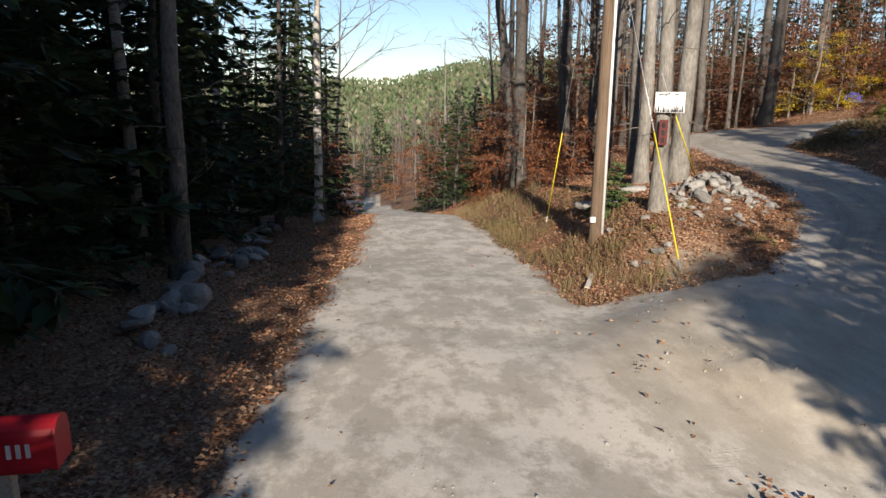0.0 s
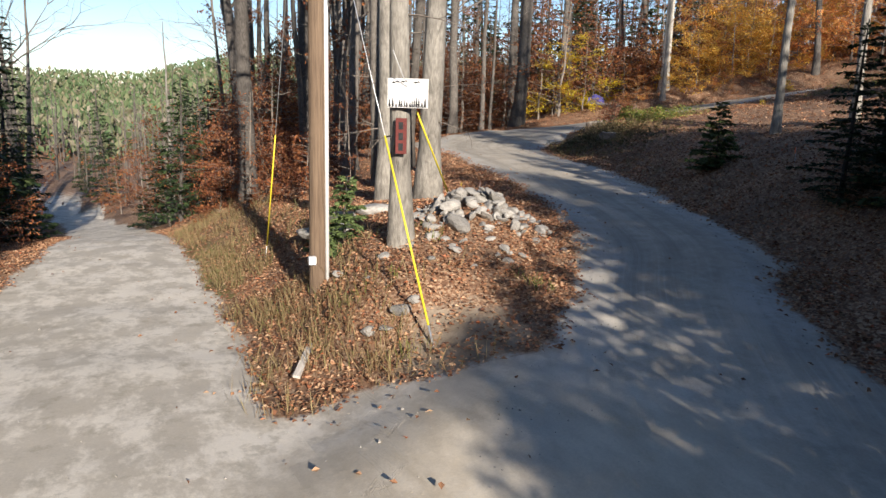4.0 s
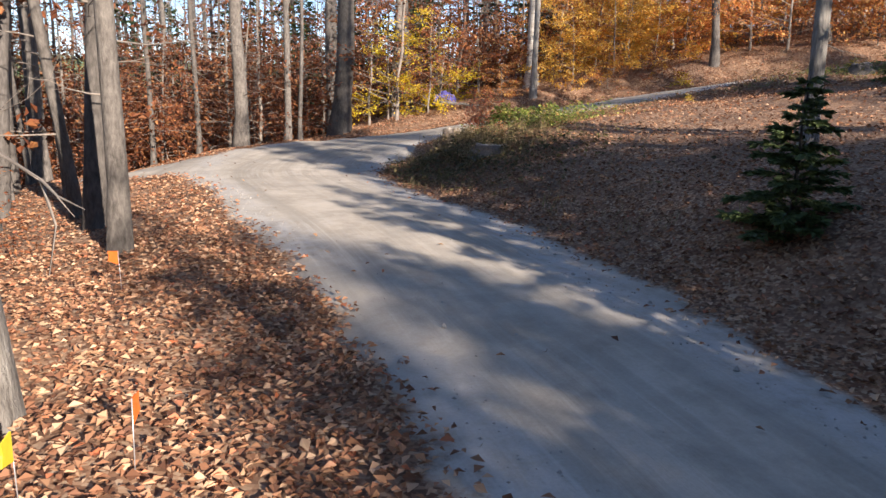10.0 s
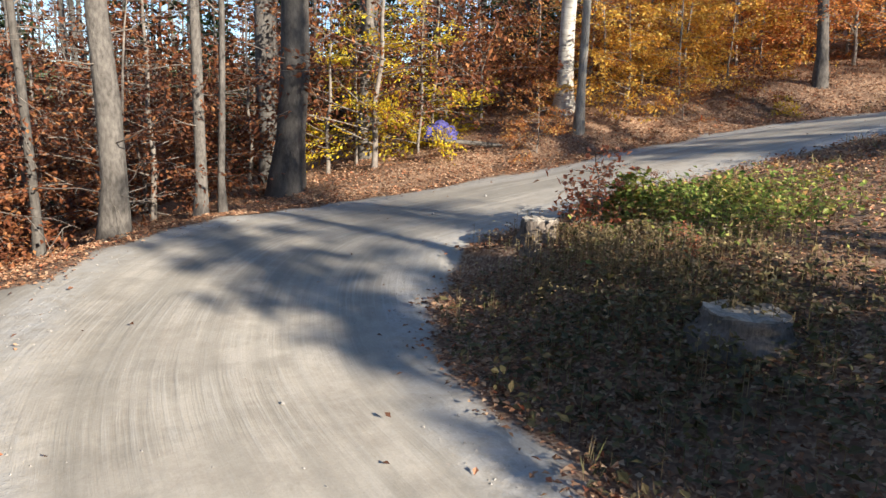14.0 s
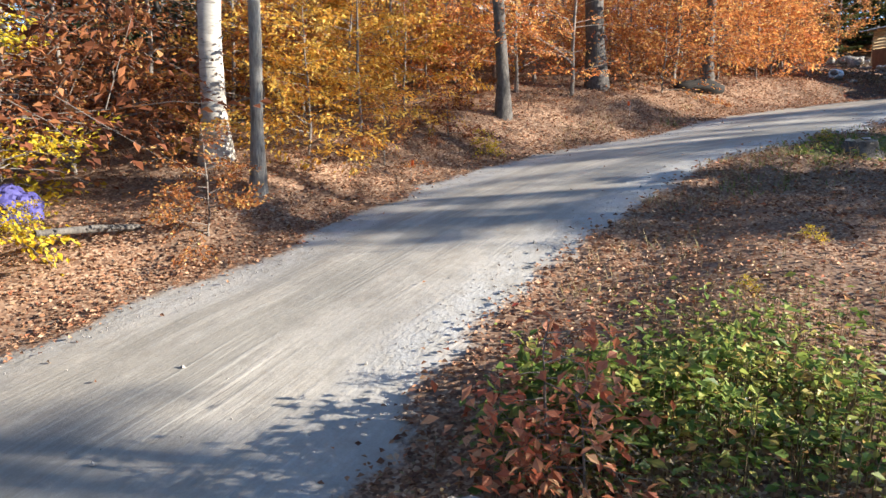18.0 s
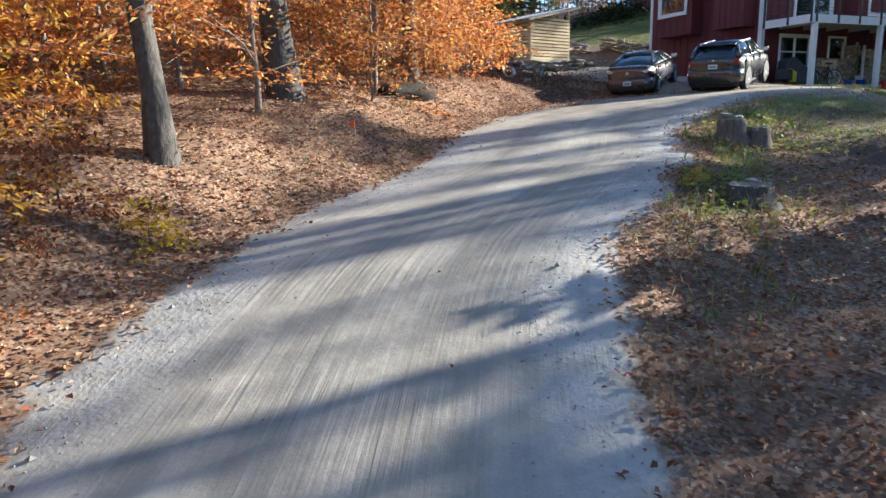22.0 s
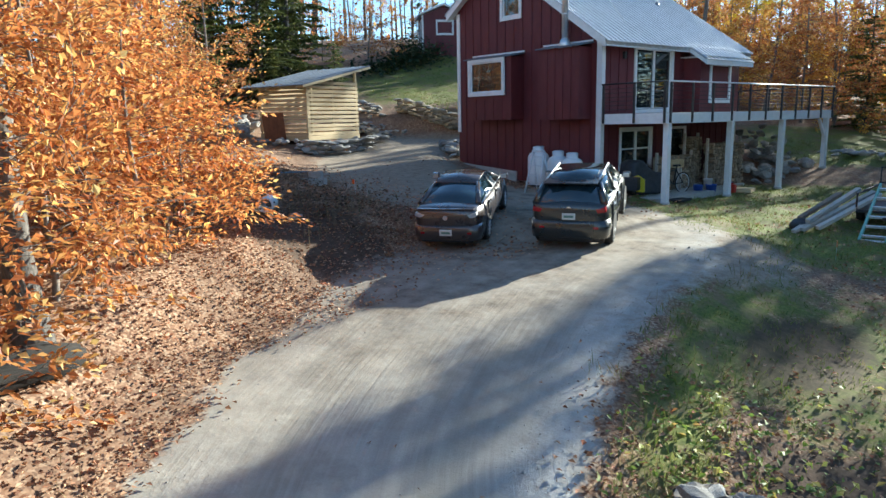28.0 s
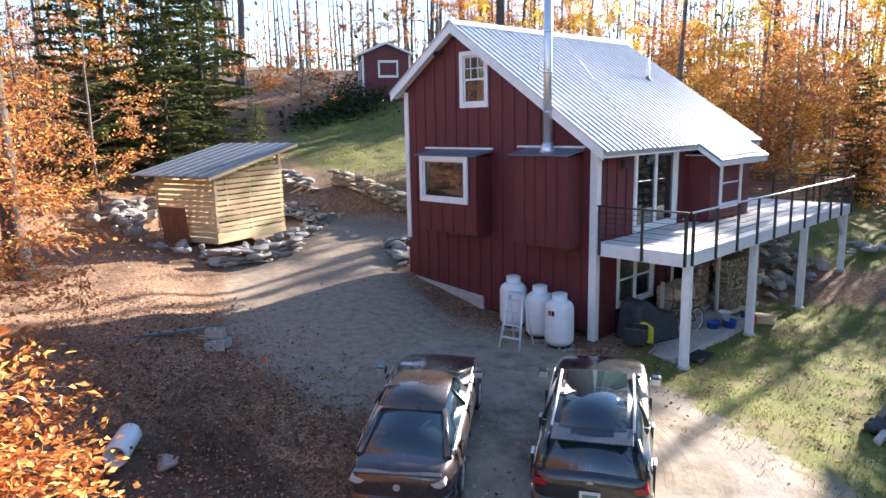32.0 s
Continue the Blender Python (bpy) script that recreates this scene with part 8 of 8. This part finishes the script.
def tufts(name, n, box, keep, tall, mat, label, wide=0.012, lean=0.35, clump=0.10):
    x, y = spread(n, box, keep)
    k = 7
    x, y = np.repeat(x, k) + rng.normal(0, clump, len(x) * k), np.repeat(y, k) + rng.normal(0, clump, len(y) * k)
    m = len(x)
    at = np.stack([x, y, land(x, y) - 0.02], 1)
    way = np.stack([rng.normal(0, lean, m), rng.normal(0, lean, m), np.ones(m)], 1)
    ln = rng.uniform(tall[0], tall[1], m)
    tagged(new(name, mesh_from(name, *blades(rng, at, way, ln, np.full(m, wide) * rng.uniform(0.7, 1.4, m), 0.1), mat, False)), label, "grass", kind="stuff")


def lawn(x, y):
    g, lo, gr, ea, so = cover(x, y)
    return np.where(under_roof(x, y), 0, (1 - g) * smooth(0.3, 0.8, gr))


def verge(x, y):
    g, lo, gr, ea, so = cover(x, y)
    w = way_near(x, y)
    return (1 - g) * np.exp(-((w - 0.7) / 0.9) ** 2) * (bumps(x, y, 3, 12) > 0.0)


tufts("lawn_grass", 9000, (33, -6, 47, 26), lawn, (0.05, 0.13), M_GRASS, "short green and straw-coloured lawn grass", 0.014, 0.5)
tufts("far_lawn_grass", 2600, (56, -12, 73, 5), lawn, (0.06, 0.14), M_GRASS, "sunlit lawn behind the house", 0.025, 0.5, 0.2)
tufts("roadside_grass", 4200, (4.6, 9, 9, 36), lambda x, y: (1 - cover(x, y)[0]) * np.exp(-((x - 5.6 - (y - 14) * 0.02) / 1.1) ** 2) * (bumps(x, y, 2.5, 3) > -0.3), (0.15, 0.5), M_DRYGRASS, "dry straw-coloured grass on the road bank", 0.010, 0.4)
tufts("bank_tufts", 90, (6.2, 12.6, 9.2, 15.6), lambda x, y: (bumps(x, y, 1.6, 31) > 0.35) * (1 - cover(x, y)[0]), (0.14, 0.32), M_GRASS, "small green grass tufts among leaves on the bank", 0.010, 0.55, 0.06)
tufts("verge_grass", 4200, (9, 8, 42, 30), lambda x, y: verge(x, y) * (x > 17), (0.10, 0.34), M_DRYGRASS, "dry grass tufts along the drive", 0.010, 0.45)
tufts("bank_grass", 900, (31, 17, 39.5, 27), lambda x, y: (1 - cover(x, y)[0]) * np.exp(-((way_near(x, y) - 0.9) / 0.8) ** 2), (0.10, 0.26), M_GRASS, "green grass on the bank above the drive", 0.014, 0.5)


def herbs(name, n, centre, reach, tall, mat, label, size=(0.06, 0.13)):
    x, y = centre[0] + rng.normal(0, reach[0], n), centre[1] + rng.normal(0, reach[1], n)
    k = cover(x, y)[0] < 0.3
    x, y = x[k], y[k]
    hh = tall * (0.25 + 0.75 * (bumps(x, y, 1.3, 4) * 0.5 + 0.5).clip(0, 1))
    m = len(x)
    at = np.stack([x, y, land(x, y) + rng.rand(m) * hh], 1)
    ln = rng.uniform(size[0], size[1], m)
    v1, f1 = blades(rng, at, np.stack([rng.normal(0, 1, m), rng.normal(0, 1, m), rng.normal(0, 0.35, m)], 1), ln, ln * 0.62, 0.2)
    st = slice(0, m, 6)
    base = at[st].copy()
    base[:, 2] = land(base[:, 0], base[:, 1])
    v2, f2 = tubes(np.concatenate([base, np.full((len(base), 1), 0.005), at[st] + np.array([0, 0, 0.03]), np.full((len(base), 1), 0.003)], 1), 3)
    ob = tagged(new(name, mesh_from(name, v1, f1, mat, False)), label, "weeds", kind="stuff")
    part("stems", mesh_from("stems", v2, f2, M_DRYGRASS), M_DRYGRASS, ob)["kind"] = "stuff"


M_DULL = leafy("dull_weeds", [(0.0, (0.07, 0.06, 0.03)), (0.6, (0.15, 0.13, 0.05)), (1.0, (0.26, 0.19, 0.09))])
M_BROWN = leafy("brown_weeds", [(0.0, (0.13, 0.085, 0.045)), (0.5, (0.27, 0.19, 0.10)), (0.85, (0.42, 0.32, 0.19)), (1.0, (0.22, 0.20, 0.06))], 0.7, 0.3)
herbs("herb_patch", 4200, (24.2, 28.6), (0.75, 0.75), 0.6, M_HERB, "leafy green weeds and brambles round a stump", (0.05, 0.12))
herbs("herb_patch", 1500, (23.9, 29.9), (0.3, 0.35), 0.75, M_HERB, "tall green weeds with yellowing tops", (0.07, 0.15))
herbs("herb_patch", 4200, (20.4, 27.2), (1.1, 1.6), 0.36, M_DULL, "dull brown-green weeds on the slope")
herbs("dry_weeds", 6000, (22.3, 29.3), (0.75, 0.9), 0.5, M_BROWN, "brown dying weeds and seed heads beside the stump", (0.025, 0.06))
herbs("dry_weeds", 3000, (21.3, 27.6), (0.9, 0.9), 0.45, M_BROWN, "dry brown weeds along the shaded slope", (0.03, 0.07))
herbs("dry_weeds", 1800, (25.6, 28.0), (0.9, 0.8), 0.3, M_BROWN, "thin dry weeds over fallen leaves", (0.025, 0.06))
herbs("herb_patch", 900, (36.9, 19.6), (0.9, 1.3), 0.22, M_HERB, "green weeds on the grassy bank")
herbs("herb_patch", 500, (33.9, 24.4), (0.7, 0.7), 0.25, M_HERB, "green weeds round the stumps")
herbs("bracken", 1600, (48.8, 17.4), (1.8, 1.0), 0.6, leafy("dead_weeds", [(0.0, (0.08, 0.055, 0.035)), (1.0, (0.22, 0.15, 0.09))]), "dead brown weeds on the dirt bank")
herbs("fern_clump", 900, (69.2, -2.0), (0.5, 1.6), 1.1, M_NEEDLE, "dark green shrubs above the lawn", (0.2, 0.4))
herbs("rhododendron", 1600, (69.8, -4.2), (0.9, 1.0), 1.7, M_NEEDLE, "large dark evergreen shrub by the lawn", (0.15, 0.3))
herbs("shrub_row", 700, (58.5, 3.6), (1.8, 0.4), 0.7, M_HERB, "low shrubs along the retaining wall", (0.06, 0.12))
herbs("seed_heads", 420, (23.0, 28.9), (0.8, 0.7), 0.62, leafy("pale_seed_heads", [(0.0, (0.30, 0.25, 0.17)), (1.0, (0.55, 0.49, 0.38))]), "dry stalks with pale seed heads", (0.018, 0.04))
herbs("green_seedling", 90, (24.35, 30.3), (0.13, 0.13), 1.0, M_HERB, "upright green seedling beside the red leaves", (0.09, 0.16))
herbs("red_seedling", 26, (24.5, 30.35), (0.2, 0.2), 1.15, leafy("crimson_leaves", [(0.0, (0.20, 0.02, 0.02)), (1.0, (0.45, 0.10, 0.03))]), "few crimson leaves on thin stalks", (0.08, 0.14))
# red-leaved sapling by the corner stump, and seedlings
for x, y, k, s in ((23.3, 30.2, CORAL[0], 1.0), (23.05, 30.0, CORAL[0], 0.8), (23.6, 30.05, CORAL[0], 0.5), (22.3, 28.2, CORAL[0], 0.35), (25.0, 30.0, RUSSET[1], 0.28), (26.6, 27.9, YELLOW[1], 0.16), (34.2, 24.4, YELLOW[1], 0.25), (28.4, 26.6, YELLOW[1], 0.18), 
                   (29.2, 35.6, BEECH[2], 0.6), (33.4, 33.6, BEECH[2], 0.5), (35.6, 32.5, RUSSET[1], 0.7), (35.6, 31.6, YELLOW[1], 0.5), (28.1, 40.0, YELLOW[1], 1.1), (28.6, 38.35, YELLOW[1], 0.5), (30.0, 39.7, YELLOW[1], 1.2)):
    plant(k, x, y, s)


# ---- loose stones on the gravel ----
M_CLOD = grained("sand_clods", (0.42, 0.35, 0.26), (0.62, 0.54, 0.42), 16, 0.95)


def pebbles(name, n, box, keep, size, label, mat=M_PEBBLE):
    x, y = spread(n, box, keep)
    m = len(x)
    s = rng.uniform(size[0], size[1], m) * (1 + 1.5 * (rng.rand(m) > 0.97))
    o = np.array([(1, 0, 0), (0, 1, 0), (-1, 0, 0), (0, -1, 0), (0, 0, 0.8), (0, 0, -0.5)], float)
    v = o[None] * s[:, None, None] * rng.uniform(0.6, 1.3, (m, 6, 1))
    a = rng.uniform(0, 6.28, m)
    c, sn = np.cos(a)[:, None], np.sin(a)[:, None]
    vx, vy = v[:, :, 0] * c - v[:, :, 1] * sn, v[:, :, 0] * sn + v[:, :, 1] * c
    v = np.stack([vx + x[:, None], vy + y[:, None], v[:, :, 2] + (land(x, y) + s * 0.25)[:, None]], 2).reshape(-1, 3)
    f1 = np.array([(0, 1, 4), (1, 2, 4), (2, 3, 4), (3, 0, 4), (1, 0, 5), (2, 1, 5), (3, 2, 5), (0, 3, 5)])
    f = (f1[None] + (np.arange(m) * 6)[:, None, None]).reshape(-1, 3)
    tagged(new(name, mesh_from(name, v, f, mat, False)), label, "pebbles", kind="stuff")


pebbles("loose_gravel", 70000, (4, 4, 46, 40), lambda x, y: cover(x, y)[1] * 0.9 * cover(x, y)[0] + cover(x, y)[0] * 0.03, (0.006, 0.016), "loose pale gravel along the drive's edges")
pebbles("sand_clods", 5000, (4.6, 5.2, 7.6, 9.6), lambda x, y: np.exp(-((x - 5.75 + 0.25 * (y - 7.4)) ** 2 / 0.35 + (y - 7.2) ** 2 / 2.0)), (0.003, 0.009), "crumbled clods of sand on the ploughed ridge", M_CLOD)
pebbles("road_gravel", 9000, (-1, 4, 6, 26), lambda x, y: cover(x, y)[0] * (0.02 + 0.8 * np.exp(-((x - 3.4) ** 2 + (y - 6.6) ** 2) / 0.25) + 0.8 * np.exp(-((x - 1.6) ** 2 + (y - 5.9) ** 2) / 0.2)), (0.006, 0.016), "small stones on the packed road")


# ---- far woods ----
def far_woods():
    n = 1500
    a, r = rng.uniform(0, 6.28, n), 62 + 170 * rng.rand(n) ** 1.3
    x, y = 30 + np.cos(a) * r, 12 + np.sin(a) * r
    d, _, hw = along(ROAD, x, y)
    k = (d > hw + 2.5)
    x, y = x[k], y[k]
    n = len(x)
    z = land(x, y)
    tall = rng.uniform(11, 19, n)
    bearing = np.degrees(np.arctan2(x - 1.3, y - 1.0))
    low = (bearing > -3.5) & (bearing < 10)
    tall = np.where(low, tall * 0.66, tall)
    rad = rng.uniform(0.08, 0.22, n)
    lean = rng.normal(0, 0.35, (n, 2))
    seg = np.stack([x, y, z - 0.3, rad, x + lean[:, 0], y + lean[:, 1], z + tall, rad * 0.25], 1)
    ob = tagged(new("far_trees", mesh_from("far_trees", *tubes(seg, 5), M_BARK)), "bare grey woods standing all round", "woods", kind="stuff")
    m = 15
    t = rng.uniform(0.3, 1.0, (n, m))
    bx, by, bz = x[:, None] + lean[:, :1] * t, y[:, None] + lean[:, 1:] * t, z[:, None] + tall[:, None] * t
    aa, ln = rng.uniform(0, 6.28, (n, m)), rng.uniform(1.0, 3.2, (n, m)) * (1.15 - t)
    seg = np.stack([bx, by, bz, rad[:, None] * 0.25 * np.ones((n, m)), bx + np.cos(aa) * ln, by + np.sin(aa) * ln, bz + ln * rng.uniform(0.3, 1.1, (n, m)), np.full((n, m), 0.012)], 2).reshape(-1, 8)
    part("branchwork", mesh_from("branchwork", *tubes(seg, 3), M_TWIG), M_TWIG, ob)
    for name, mat, cnt, lo, hi, size, side in (("russet_foliage", M_RUSSET, 15000, 0.0, 6.0, (0.3, 0.7), None), ("orange_foliage", M_BEECH, 11000, 0.3, 8.0, (0.3, 0.7), lambda q: q[:, 0] > 34), ("evergreen_foliage", M_NEEDLE, 16000, 0.5, 13.0, (0.5, 1.1), None)):
        i = rng.randint(0, n, cnt)
        if name == "evergreen_foliage":
            i = i[(i % 4) == 0]
        q = np.stack([x[i], y[i], z[i]], 1)
        c = len(q)
        u = rng.rand(c)
        q += np.stack([rng.normal(0, 1.5, c) * (1.2 - u), rng.normal(0, 1.5, c) * (1.2 - u), lo + (hi - lo) * u * np.where(low[i], 0.5, 1.0)], 1)
        if side is not None:
            q = q[side(q)]
            c = len(q)
        s = rng.uniform(size[0], size[1], c)
        part(name, mesh_from(name, *blades(rng, q, rng.normal(0, 1, (c, 3)), s, s * 0.6, 0.2), mat, False), mat, ob)["kind"] = "stuff"


far_woods()


def ridge_woods():
    """Tree tops on the distant ridge, too far to tell apart."""
    n = 46000
    x, y = rng.uniform(-170, 170, n), rng.uniform(180, 460, n)
    z = land(x, y)
    s = rng.uniform(0.8, 2.0, n)
    at = np.stack([x, y, z + rng.uniform(0, 8, n)], 1)
    way = np.stack([rng.normal(0, 0.5, n), rng.normal(0, 0.5, n), np.ones(n)], 1)
    m = leafy("ridge_leaves", [(0.0, (0.07, 0.12, 0.05)), (0.6, (0.13, 0.17, 0.08)), (0.85, (0.20, 0.18, 0.11)), (1.0, (0.28, 0.25, 0.19))], 0.8, 0.1)
    tagged(new("ridge_woods", mesh_from("ridge_woods", *blades(rng, at, way, s * 1.6, s, 0.2), m, False)), "green and grey woods on a distant ridge", "woods", kind="stuff")


ridge_woods()


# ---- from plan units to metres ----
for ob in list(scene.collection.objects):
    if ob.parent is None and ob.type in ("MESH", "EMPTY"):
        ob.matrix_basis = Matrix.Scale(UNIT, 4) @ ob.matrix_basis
